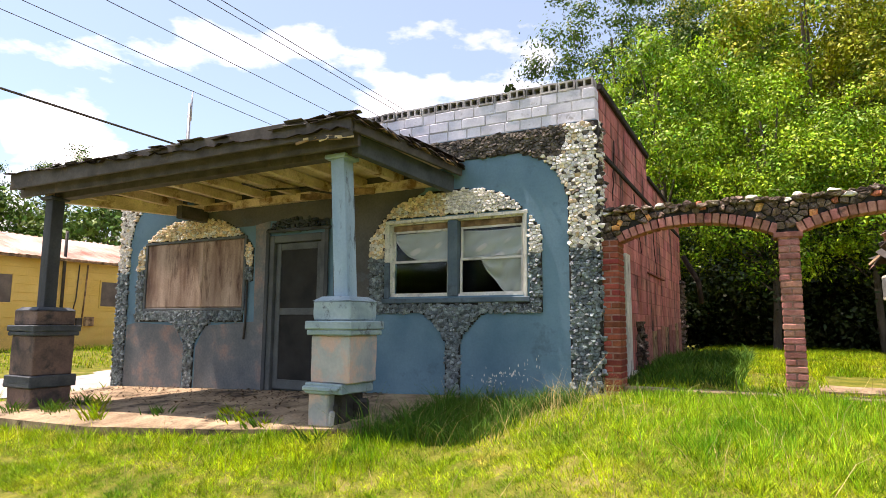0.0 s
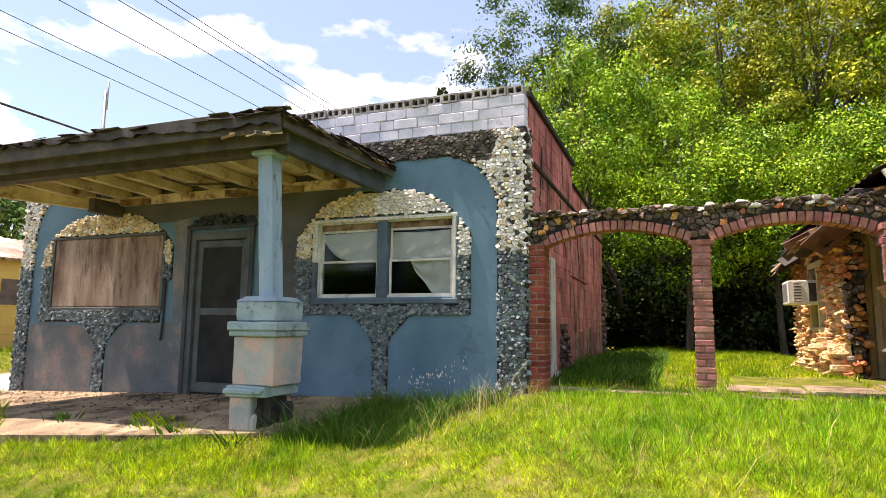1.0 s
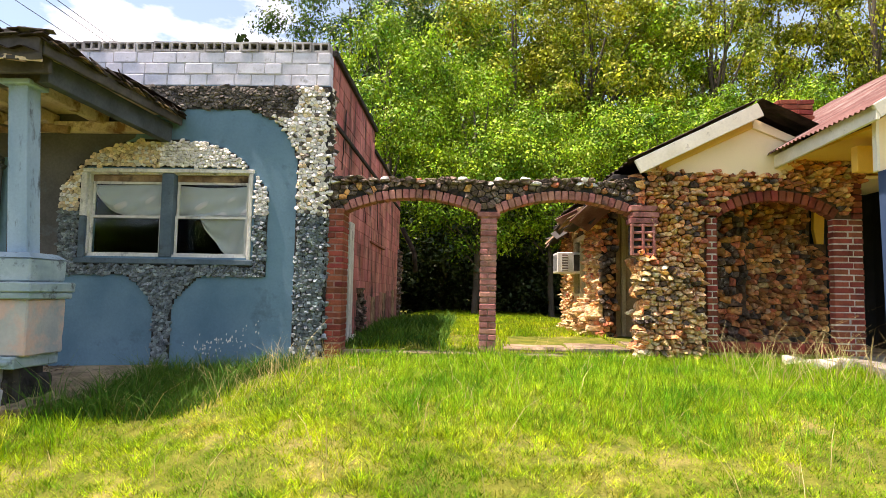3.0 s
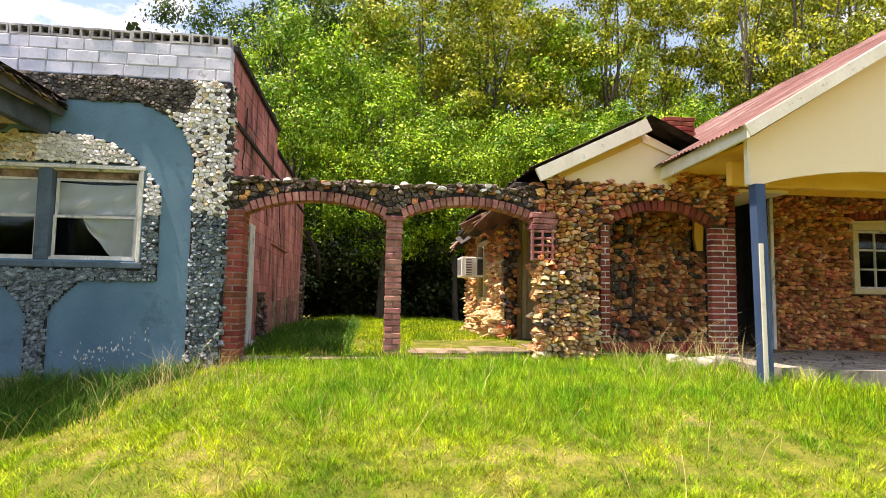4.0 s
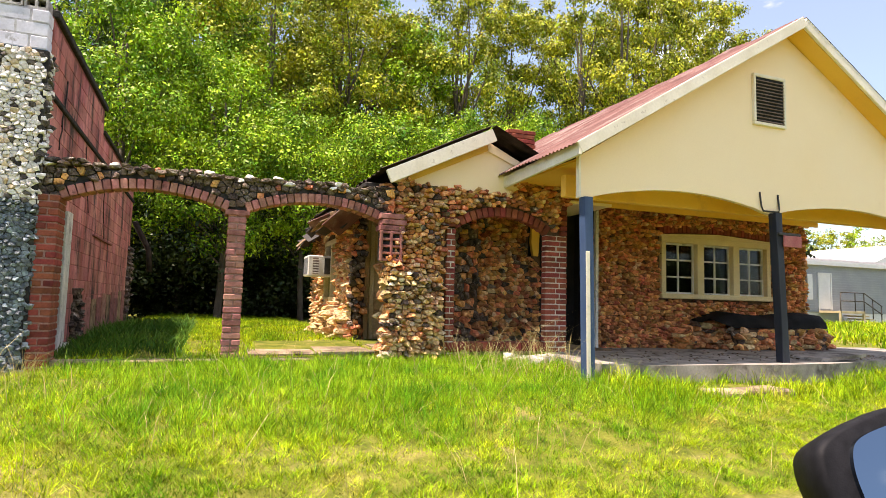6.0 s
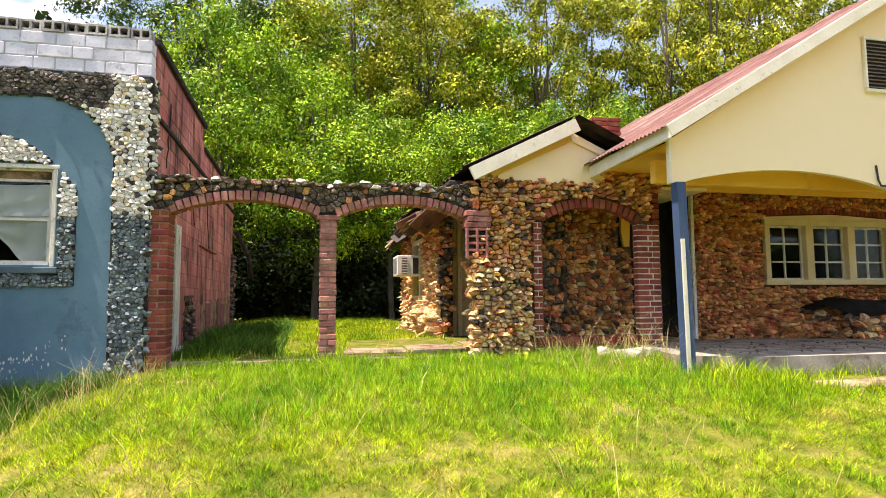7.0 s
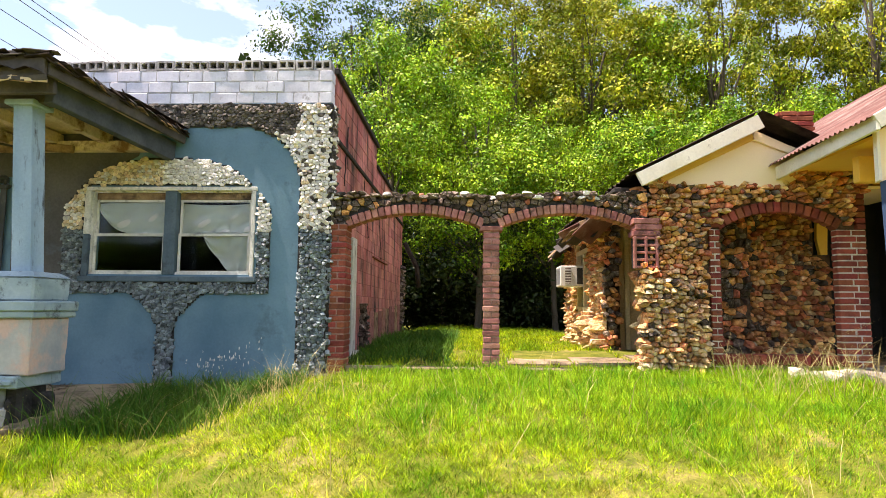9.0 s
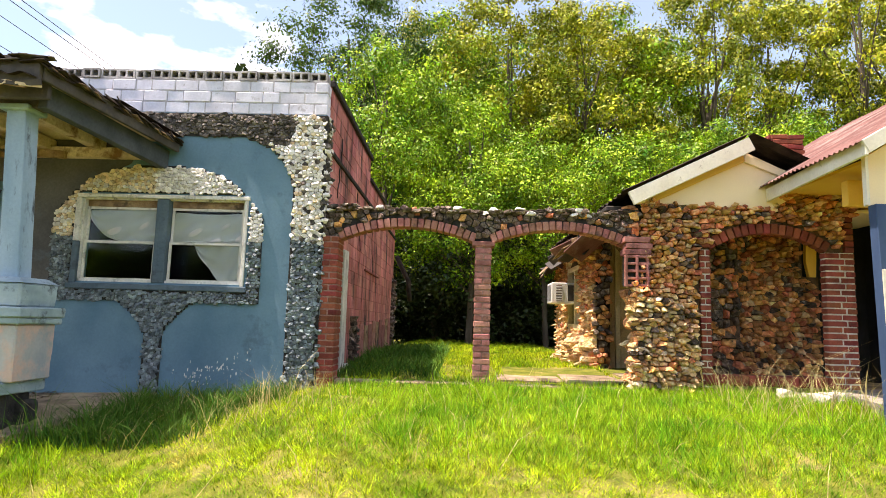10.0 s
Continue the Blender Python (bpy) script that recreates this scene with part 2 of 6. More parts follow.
BARGE = mk("peeling_white_barge_paint", (0.74, 0.67, 0.53), (0.86, 0.80, 0.67), 4, 0.75, 0.03, 40, stain=(0.34, 0.26, 0.18), stain_scale=11, stain_at=0.66, grain=0.05)
ROOF_RED = mk("rusty_red_roof_metal", (0.10, 0.036, 0.03), (0.20, 0.09, 0.075), 3, 0.7, 0.2, 40, stain=(0.25, 0.18, 0.155), stain_scale=1.8, stain_at=0.55, flow=0.4)
ROOF_RUST = mk("rusty_pale_roof_metal", (0.34, 0.17, 0.12), (0.55, 0.46, 0.40), 0.9, 0.65, 0.2, 20, stain=(0.25, 0.09, 0.06), stain_scale=0.5, stain_at=0.55)
NAVY = mk("chipped_navy_paint", (0.03, 0.06, 0.13), (0.055, 0.10, 0.19), 5, 0.6, 0.05, 25, stain=(0.30, 0.34, 0.38), stain_scale=8, stain_at=0.66, flow=0.25, grain=0.04)
NEAR_BLACK = mk("black_navy_paint", (0.010, 0.014, 0.024), (0.028, 0.034, 0.048), 5, 0.6, 0.05, 25, grain=0.05, stain=(0.12, 0.13, 0.14), stain_scale=8, stain_at=0.68, flow=0.25)
SIDING_TAN = mk("tan_siding", (0.50, 0.35, 0.17), (0.62, 0.46, 0.24), 2, 0.85, 0.3, 50, stain=(0.20, 0.13, 0.07), stain_scale=2.5, stain_at=0.6)
TRIM_YELLOW = mk("pale_yellow_trim", (0.62, 0.50, 0.27), (0.72, 0.60, 0.36), 3, 0.75, 0.2, 60)
GREY_SLAT = mk("grey_vent_slats", (0.15, 0.105, 0.085), (0.26, 0.19, 0.155), 4, 0.8, 0.2, 60)
METAL_GREY = mk("galvanised_metal", (0.32, 0.33, 0.34), (0.45, 0.46, 0.47), 8, 0.45, 0.1, 60, metal=0.7)
METAL_DARK = mk("dark_metal", (0.03, 0.027, 0.025), (0.07, 0.06, 0.052), 8, 0.6, 0.1, 60)
# black of the plastic sheet, also painting darkness in doorway and gable vent
BLACK_FILL = mk("black_sheet_and_dark_gaps", (0.006, 0.006, 0.006), (0.016, 0.016, 0.016), 5, 0.75, 0.3, 30)
AC_WHITE = mk("aged_white_enamel", (0.66, 0.65, 0.58), (0.76, 0.75, 0.69), 4, 0.5, 0.1, 60)
PLASTIC = mk("black_mirror_plastic", (0.006, 0.006, 0.007), (0.012, 0.012, 0.014), 40, 0.6, 0.05, 300, spec=0.12)
WINDOW_DARK = mk("sooty_dark_board", (0.10, 0.085, 0.075), (0.17, 0.14, 0.12), 3, 0.8, 0.2, 50)
GREY_SIDING = mk("grey_vinyl_siding", (0.26, 0.28, 0.33), (0.32, 0.345, 0.39), 1, 0.7, 0.1, 50)
PALE = mk("plain_white_vinyl", (0.56, 0.57, 0.59), (0.64, 0.65, 0.66), 2, 0.6, 0.1, 50)
NEW_WOOD = mk("pale_step_timber", (0.42, 0.34, 0.20), (0.55, 0.45, 0.28), 3, 0.85, 0.2, 50)
ASPHALT = mk("sunbleached_road", (0.30, 0.28, 0.27), (0.42, 0.40, 0.39), 1.5, 0.95, 0.4, 40)
BARK = mk("grey_brown_bark", (0.07, 0.055, 0.04), (0.16, 0.13, 0.10), 6, 0.95, 0.7, 30, flow=0.3)
SOIL = mk("grassy_soil", (0.07, 0.095, 0.012), (0.18, 0.18, 0.03), 5.0, 0.95, 0.8, 30, stain=(0.27, 0.22, 0.08), stain_scale=1.6, stain_at=0.58, spec=0.1)
GRASS = mk("lawn_grass", (0.12, 0.28, 0.007), (0.46, 0.57, 0.016), 1.6, 0.6, 0, 13, vary=0.6, stain=(0.50, 0.43, 0.08), stain_scale=1.8, stain_at=0.61, trans=0.2, spec=0.15, grain=0.5)
GRASS_LUSH = mk("lush_soft_grass", (0.10, 0.29, 0.010), (0.34, 0.53, 0.022), 2.2, 0.6, 0, 12, vary=0.55, trans=0.22, spec=0.15, grain=0.5)
# weed green darkened to carry the walls' shade; also flecks the lawn
GRASS_DARK = mk("shade_dark_weed_grass", (0.035, 0.11, 0.012), (0.11, 0.22, 0.022), 0.8, 0.65, 0, 20, vary=0.5, trans=0.15, spec=0.15)
STRAW = mk("dry_grass_stems", (0.42, 0.33, 0.13), (0.60, 0.50, 0.24), 2, 0.8, 0, 20, vary=0.25, trans=0.2)
LEAF = mk("fresh_green_leaves", (0.055, 0.17, 0.009), (0.38, 0.57, 0.025), 0.9, 0.5, 0, 5, vary=0.6, trans=0.07, spec=0.2, grain=0.45)
LEAF_YEL = mk("yellowish_green_leaves", (0.09, 0.15, 0.008), (0.48, 0.49, 0.025), 0.8, 0.5, 0, 4, vary=0.6, trans=0.07, spec=0.2, grain=0.45)
LEAF_DEEP = mk("deep_green_leaves", (0.025, 0.07, 0.010), (0.10, 0.19, 0.022), 0.5, 0.5, 0, 20, vary=0.55, trans=0.1, spec=0.2)
# shaded copy of the leaf green: woodland shade painted into the colour
LEAF_SHADE = mk("shade_darkened_leaves", (0.016, 0.032, 0.008), (0.04, 0.065, 0.014), 0.6, 0.5, 0, 20, vary=0.5, trans=0.1, spec=0.3)
GLASS = mk_glass("old_window_glass")
MIRROR = bpy.data.materials.new("mirror_glass")
MIRROR.use_nodes = True
MIRROR.node_tree.nodes["Principled BSDF"].inputs["Metallic"].default_value = 1.0
MIRROR.node_tree.nodes["Principled BSDF"].inputs["Roughness"].default_value = 0.04
MIRROR.node_tree.nodes["Principled BSDF"].inputs["Base Color"].default_value = (0.20, 0.26, 0.33, 1)


# ---- builders ----
def obj(name, verts, faces, mat, parent=None, label="", smooth=False):
    me = bpy.data.meshes.new(name)
    me.from_pydata([tuple(v) for v in verts], [], [tuple(f) for f in faces])
    me.update()
    return place(name, me, mat, parent, label, smooth)


def place(name, me, mat, parent=None, label="", smooth=False):
    if not me.materials:
        me.materials.append(mat)
    if smooth:
        me.shade_smooth()
    ob = new(name, me)
    adopt(ob, parent)
    if label:
        ob["label"] = label
    return ob


def adopt(ob, parent):
    if parent is not None:
        ob.parent = parent
        ob.matrix_parent_inverse = BASES.get(parent.name, Matrix.Identity(4))


BASES = {}


def thing(name, at, label, category, kind="", group=""):
    e = new(name)
    e.location = at
    e.empty_display_size = 0.1
    BASES[e.name] = Matrix.Translation(at).inverted()
    return tagged(e, label, category, group, kind)


def part(name, bm, mat, parent, label="", smooth=False):
    bmesh.ops.recalc_face_normals(bm, faces=bm.faces)
    me = bpy.data.meshes.new(name)
    bm.to_mesh(me)
    bm.free()
    return place(name, me, mat, parent, label, smooth)


def add_box(bm, x0, x1, y0, y1, z0, z1, bevel=0.0):
    r = bmesh.ops.create_cube(bm, size=1)["verts"]
    for v in r:
        v.co = Vector(((x0 + x1) / 2 + v.co.x * (x1 - x0), (y0 + y1) / 2 + v.co.y * (y1 - y0), (z0 + z1) / 2 + v.co.z * (z1 - z0)))
    if bevel:
        es = list({e for v in r for e in v.link_edges})
        bmesh.ops.bevel(bm, geom=es, offset=bevel, segments=1, affect="EDGES", profile=0.5)


def boxes(*bs, bevel=0.0):
    bm = bmesh.new()
    for b in bs:
        add_box(bm, *b, bevel=bevel)
    if not bevel and len(bs) > 1:
        bmesh.ops.remove_doubles(bm, verts=bm.verts, dist=0.0005)
    return bm


def box(name, b, mat, parent=None, label="", bevel=0.006):
    return part(name, boxes(b, bevel=bevel), mat, parent, label)


def beam(name, a, b, w, h, mat, parent=None, label="", bevel=0.006, up=(0, 0, 1)):
    """A squared bar from a to b, w across and h high."""
    a, b = Vector(a), Vector(b)
    d = b - a
    bm = boxes((-w / 2, w / 2, 0, d.length, -h / 2, h / 2), bevel=bevel)
    y = d.normalized()
    x = y.cross(Vector(up)).normalized()
    z = x.cross(y)
    m = Matrix((x, y, z)).transposed().to_4x4()
    m.translation = a
    bmesh.ops.transform(bm, matrix=m, verts=bm.verts)
    return part(name, bm, mat, parent, label)


def prism(poly, y0, y1):
    """A plate with an outline in x and z, from y0 to y1."""
    bm = bmesh.new()
    f = bm.faces.new([bm.verts.new((x, y0, z)) for x, z in poly])
    g = bmesh.ops.extrude_face_region(bm, geom=[f])
    bmesh.ops.translate(bm, vec=(0, y1 - y0, 0), verts=[v for v in g["geom"] if isinstance(v, bmesh.types.BMVert)])
    return bm


def wall_boxes(u0, u1, z0, z1, holes):
    """Rectangles in u and z that fill a wall but for its holes (u0, u1, z0, z1)."""
    us = sorted({u0, u1, *[h[0] for h in holes], *[h[1] for h in holes]})
    out = []
    for a, b in zip(us, us[1:]):
        z = z0
        for h in sorted([h for h in holes if h[0] <= a and h[1] >= b], key=lambda h: h[2]):
            if h[2] > z:
                out.append((a, b, z, h[2]))
            z = h[3]
        if z < z1:
            out.append((a, b, z, z1))
    return out


def tube(name, pts, r, mat, parent=None, label="", sides=6, taper=1.0):
    bm = bmesh.new()
    rings = []
    pts = [Vector(p) for p in pts]
    for i, p in enumerate(pts):
        d = (pts[min(i + 1, len(pts) - 1)] - pts[max(i - 1, 0)]).normalized()
        s = d.cross(Vector((0.31, 0.2, 0.93))).normalized()
        t = s.cross(d)
        k = r * (1 + (taper - 1) * i / (len(pts) - 1))
        rings.append([bm.verts.new(p + (s * math.cos(a) + t * math.sin(a)) * k) for a in [2 * math.pi * j / sides for j in range(sides)]])
    for a, b in zip(rings, rings[1:]):
        for j in range(sides):
            bm.faces.new((a[j], a[(j + 1) % sides], b[(j + 1) % sides], b[j]))
    bm.faces.new(rings[0][::-1])
    bm.faces.new(rings[-1])
    return part(name, bm, mat, parent, label, True)


# a pool of rough stones, one unit across, flattened along y
def stone_shape(seed):
    rnd = random.Random(seed)
    bm = bmesh.new()
    for i in range(19):
        p = Vector((rnd.uniform(-1, 1), rnd.uniform(-1, 1), rnd.uniform(-1, 1)))
        p *= 0.5 / max((abs(p.x) ** 3.4 + abs(p.z) ** 3.4 + abs(p.y) ** 3.4) ** (1 / 3.4), .3) * rnd.uniform(.62, 1.06)
        p.y = max(p.y, -.26 + .25 * (p.x * rnd.uniform(-.5, .5) + p.z * .4))
        bm.verts.new(p)
    for q in ((-.42, .3, -.4), (.42, .3, -.42), (.4, .3, .42), (-.4, .3, .4)):
        bm.verts.new(Vector(q) * rnd.uniform(.75, 1.0))
    r = bmesh.ops.convex_hull(bm, input=list(bm.verts))
    bmesh.ops.delete(bm, geom=[v for v in bm.verts if not v.link_faces], context="VERTS")
    bm.verts.index_update()
    m = max(max(abs(v.co.x), abs(v.co.z)) for v in bm.verts)
    for v in bm.verts:
        v.co *= 0.5 / m
    vs = np.array([v.co[:] for v in bm.verts])
    fs = [[v.index for v in f.verts] for f in bm.faces]
    bm.free()
    return vs, fs


POOL = [stone_shape(s) for s in range(9)]


def trim(poly, mid, way):
    """A convex outline cut by the line through mid, square to way."""
    out = []
    for i, p in enumerate(poly):
        q = poly[(i + 1) % len(poly)]
        a = (p[0] - mid[0]) * way[0] + (p[1] - mid[1]) * way[1]
        b = (q[0] - mid[0]) * way[0] + (q[1] - mid[1]) * way[1]
        if a <= 0:
            out.append(p)
        if (a < 0 < b) or (b < 0 < a):
            t = a / (a - b)
            out.append((p[0] + (q[0] - p[0]) * t, p[1] + (q[1] - p[1]) * t))
    return out


def rubble(poly, rnd, size, depth, gap, back, rough):
    """A split stone over a convex outline: its sides, a broken shoulder and an uneven face, outwards along -y."""
    n = len(poly)
    proud = size * depth * rnd.uniform(.4, 1.0 + rough)
    ta, tb = rnd.uniform(-.6, .6) * rough * proud / size, rnd.uniform(-.5, .7) * rough * proud / size
    vs, fs = [], []
    for scale, y in ((1 - gap, back), (1 - gap * 1.3, -.45 * proud), (rnd.uniform(.62, .82), -proud)):
        for u, v in poly:
            k = scale * rnd.uniform(1 - .14 * rough, 1 + .06 * rough)
            vs.append((u * k, y + ((ta * u + tb * v) * 2 + rnd.uniform(-.12, .12) * proud if y < 0 else 0), v * k))
    vs.append((rnd.uniform(-.1, .1) * size, -proud * rnd.uniform(1.0, 1.25), rnd.uniform(-.1, .1) * size))
    for r in (0, n):
        for i in range(n):
            j = (i + 1) % n
            fs.append((r + i, r + j, r + n + j, r + n + i))
    fs += [(2 * n + i, 2 * n + (i + 1) % n, 3 * n) for i in range(n)]
    return vs, fs


def stones(parent, frame_m, inside, u0, u1, v0, v1, size, mats, depth=0.5, keep=300, squash=.8, name="stone", seed=1, gap=.06, back=.02, rough=1.0):
    """Lays fitted stones over a face: frame_m takes (u, outwards, v) to the world; inside(u, v) says where; mats(u, v, rnd) picks the surface.
    The first `keep` are pieces of their own, the rest one joined part a surface."""
    rnd = random.Random(seed)
    rest, count = {}, 0
    spots = []
    pitch = size * squash
    for i in range(-1, int((v1 - v0) / pitch) + 2):
        u = u0 - size - rnd.random() * size
        while u < u1 + size:
            w = size * rnd.choice((rnd.uniform(0.45, 0.8), rnd.uniform(0.7, 1.2), rnd.uniform(1.0, 1.7)))
            spots.append((u + w / 2, v0 + (i + 0.5 + rnd.uniform(-.48, .48)) * pitch, w))
            u += w
    near = {}
    for sp in spots:
        near.setdefault((int(sp[0] // size), int(sp[1] // size)), []).append(sp)
    order = [sp for sp in spots if u0 <= sp[0] <= u1 and v0 <= sp[1] <= v1 and inside(sp[0], sp[1])]
    rnd.shuffle(order)
    for uu, vv, w in order:
        a, b = w * .85, max(pitch * 1.05, w * squash * .75)
        poly = [(-a, -b * .6), (-a * .6, -b), (a * .6, -b), (a, -b * .6), (a, b * .6), (a * .6, b), (-a * .6, b), (-a, b * .6)]
        ci, cj = int(uu // size), int(vv // size)
        ns = sorted(((q[0] - uu, q[1] - vv) for i in range(ci - 2, ci + 3) for j in range(cj - 2, cj + 3) for q in near.get((i, j), ()) if q[0] != uu or q[1] != vv), key=lambda d: d[0] ** 2 + (d[1] / squash) ** 2)
        for du, dv in ns[:14]:
            poly = trim(poly, (du / 2, dv / 2), (du, dv / squash ** 2))
            if len(poly) < 3:
                break
        if len(poly) < 3:
            continue
        keepers = [poly[0]]
        for p in poly[1:]:
            if math.hypot(p[0] - keepers[-1][0], p[1] - keepers[-1][1]) > size * .10:
                keepers.append(p)
        if len(keepers) < 3:
            continue
        vs, fs = rubble(keepers, rnd, size, depth, gap, back, rough)
        mat = mats(uu, vv, rnd)
        m = frame_m @ Matrix.Translation((uu, 0, vv))
        if count < keep:
            me = bpy.data.meshes.new("stone")
            me.from_pydata(vs, [], fs)
            me.materials.append(mat)
            ob = new(name, me)
            adopt(ob, parent)
            ob.matrix_basis = m
            count += 1
        else:
            av, af, n = rest.setdefault(mat.name, ([], [], [0]))
            co = np.array(vs) @ np.array(m.to_3x3()).T + np.array(m.translation)
            av.append(co)
            af += [[i + n[0] for i in f] for f in fs]
            n[0] += len(co)
    for mn, (vs, fs, n) in rest.items():
        ob = obj("rubble_" + name, np.concatenate(vs), fs, bpy.data.materials[mn], parent)
        ob["kind"] = "stuff"


def face_y(y, towards=-1):
    """The frame of a wall face at y, seen from -y: u is x, v is z."""
    return Matrix(((1, 0, 0, 0), (0, 1, 0, y), (0, 0, 1, 0), (0, 0, 0, 1)))


def face_x(x, sign=1):
    """A wall face at x: u is y, v is z; sign 1 faces +x."""
    return Matrix(((0, -sign, 0, x), (1, 0, 0, 0), (0, 0, 1, 0), (0, 0, 0, 1)))


BRICK_MESH = {}


def brick(parent, m, size, mat, name="brick", bevel=0.006):
    key = (tuple(round(s, 3) for s in size), mat.name, bevel)
    if key not in BRICK_MESH:
        bm = boxes((-size[0] / 2, size[0] / 2, -size[1] / 2, size[1] / 2, -size[2] / 2, size[2] / 2), bevel=bevel)
        me = bpy.data.meshes.new(name)
        bm.to_mesh(me)
        bm.free()
        me.materials.append(mat)
        BRICK_MESH[key] = me
    ob = new(name, BRICK_MESH[key])
    adopt(ob, parent)
    ob.matrix_basis = m
    return ob


def ground_z(x, y):
    """The height of the lawn."""
    def ss(a, b, v):
        t = min(1, max(0, (v - a) / (b - a)))
        return t * t * (3 - 2 * t)
    front = -0.86 + 0.72 * ss(1.0, 6.4, y)
    lawn = front + 0.13 * ss(6.2, 9.0, y) - 0.27 * ss(-0.9, -2.9, x)
    left = -0.86 + 0.12 * ss(1.0, 5.0, y)
    k = ss(-4.0, -8.5, x)
    z = lawn * (1 - k) + left * k
    z += 0.05 * noise.noise(Vector((x * 0.35, y * 0.35, 0))) + 0.025 * noise.noise(Vector((x * 1.2, y * 1.2, 3)))
    if x < -15.5:
        z += 0.45 * ss(-15.5, -20, x)
    if x > 5 and y < 12:
        z -= 0.06 * ss(5, 9, x)
    return z

# ---- ground ----
def sheet(name, xs, ys, mat, parent=None, lift=0.0):
    vs = [(x, y, ground_z(x, y) + lift) for y in ys for x in xs]
    n = len(xs)
    fs = [(j * n + i, j * n + i + 1, (j + 1) * n + i + 1, (j + 1) * n + i) for j in range(len(ys) - 1) for i in range(n - 1)]
    return obj(name, vs, fs, mat, parent, smooth=True)


def steps(*marks):
    out = []
    for (a, n), (b, _) in zip(marks, marks[1:]):
        out += [a + (b - a) * i / n for i in range(n)]
    return out + [marks[-1][0]]


ground = sheet("ground", steps((-900, 6), (-60, 20), (-24, 60), (-12, 60), (12, 40), (30, 12), (60, 6), (900, 0)),
               steps((-300, 5), (-8, 30), (1, 60), (10, 40), (24, 20), (60, 6), (900, 0)), SOIL)
tagged(ground, "sunny overgrown lawn of yellow-green grass with bare patches", "ground", kind="structure")

# side street beyond the blue building
rv, rf = [], []
for i in range(41):
    y = -30 + i * 2.5
    for x in (-16.4, -11.6):
        rv.append((x + 0.35 * (y - 8) * 0.1, y, ground_z(-13, y) + 0.03))
rf = [(2 * i, 2 * i + 1, 2 * i + 3, 2 * i + 2) for i in range(40)]
road = obj("road", rv, rf, ASPHALT)
tagged(road, "sun-bleached grey side street past the blue building", "road", kind="structure")

# ---- the blue shop building ----
FY = 6.9            # its front face
SX0, SX1 = -10.15, -1.6
TOP = 3.52
WIN = (-4.44, -2.50, 0.95, 1.95)
DOOR = (-6.58, -5.49, -0.42, 1.91)
BRD = (-9.40, -7.09, 0.82, 1.94)

shop = thing("shop_building", (-5.9, 10.5, -0.5), "abandoned blue single-storey shop with stone-trimmed front and red side wall", "building")
front = part("front_wall", boxes(*[(a, b, FY, FY + 0.2, c, d) for a, b, c, d in wall_boxes(SX0, SX1, -0.9, 2.99, [WIN, DOOR, BRD])]), BLUE, shop, "blue painted render")


def rounded(u, v, x0, x1, z0, z1, r):
    """Inside a panel with rounded upper corners."""
    if not (x0 < u < x1 and z0 < v < z1):
        return False
    for cx, s in ((x0 + r, -1), (x1 - r, 1)):
        if (u - cx) * s > 0 and v > z1 - r and math.hypot(u - cx, v - z1 + r) > r:
            return False
    return True


def crown(u, c, half, base, rise, p=2.6):
    return base + rise * (1 - abs((u - c) / half) ** p) if abs(u - c) < half else -9


def win_ring(u, v):
    if WIN[0] - .06 < u < WIN[1] + .06 and WIN[2] - .09 < v < WIN[3] + .05:
        return False
    if -4.75 < u < -2.29 and 0.73 < v < crown(u, -3.52, 1.23, 1.72, 0.60, 3.2):
        return True
    half = 0.10 + max(0, (v - 0.28) / 0.45) ** 2 * 0.34 if v > 0.28 else 0.10
    return abs(u + 3.47) < half and v < 0.76


def brd_ring(u, v):
    if BRD[0] - .03 < u < BRD[1] + .03 and BRD[2] - .03 < v < BRD[3] + .03:
        return False
    if -9.62 < u < -6.92 and 0.62 < v < crown(u, -8.27, 1.35, 1.75, 0.53, 3.2):
        return v > 1.24 or u < BRD[1]
    half = 0.10 + max(0, (v - 0.15) / 0.45) ** 2 * 0.36 if v > 0.15 else 0.10
    return abs(u + 8.25) < half and v < 0.66


def border(u, v):
    return not rounded(u, v, -9.86, -1.94, -2, 2.70, 0.72)


def shop_stone(u, v, rnd):
    if v < 1.47 + 0.02 * math.sin(u * 9):
        return STONE_BLUE
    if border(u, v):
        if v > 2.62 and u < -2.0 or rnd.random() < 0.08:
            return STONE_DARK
        return STONE_WHITE if rnd.random() < 0.88 else STONE_CREAM
    if u < -3.55:
        return STONE_CREAM if rnd.random() < 0.75 else STONE_WHITE
    return STONE_WHITE


# mortar beds behind the stones, a little proud of the render
def bed(name, inside, x0, x1, z0, z1, cell, y0, y1, parent, mat):
    nx, nz = int((x1 - x0) / cell), int((z1 - z0) / cell)
    bm = bmesh.new()
    grid = {}
    for i in range(nx):
        for j in range(nz):
            u, v = x0 + (i + .5) * cell, z0 + (j + .5) * cell
            if inside(u, v):
                vs = []
                for a, b in ((i, j), (i + 1, j), (i + 1, j + 1), (i, j + 1)):
                    if (a, b) not in grid:
                        grid[a, b] = bm.verts.new((x0 + a * cell, y0, z0 + b * cell))
                    vs.append(grid[a, b])
                bm.faces.new(vs)
    g = bmesh.ops.extrude_face_region(bm, geom=list(bm.faces))
    bmesh.ops.translate(bm, vec=(0, y1 - y0, 0), verts=[v for v in g["geom"] if isinstance(v, bmesh.types.BMVert)])
    return part(name, bm, mat, parent)


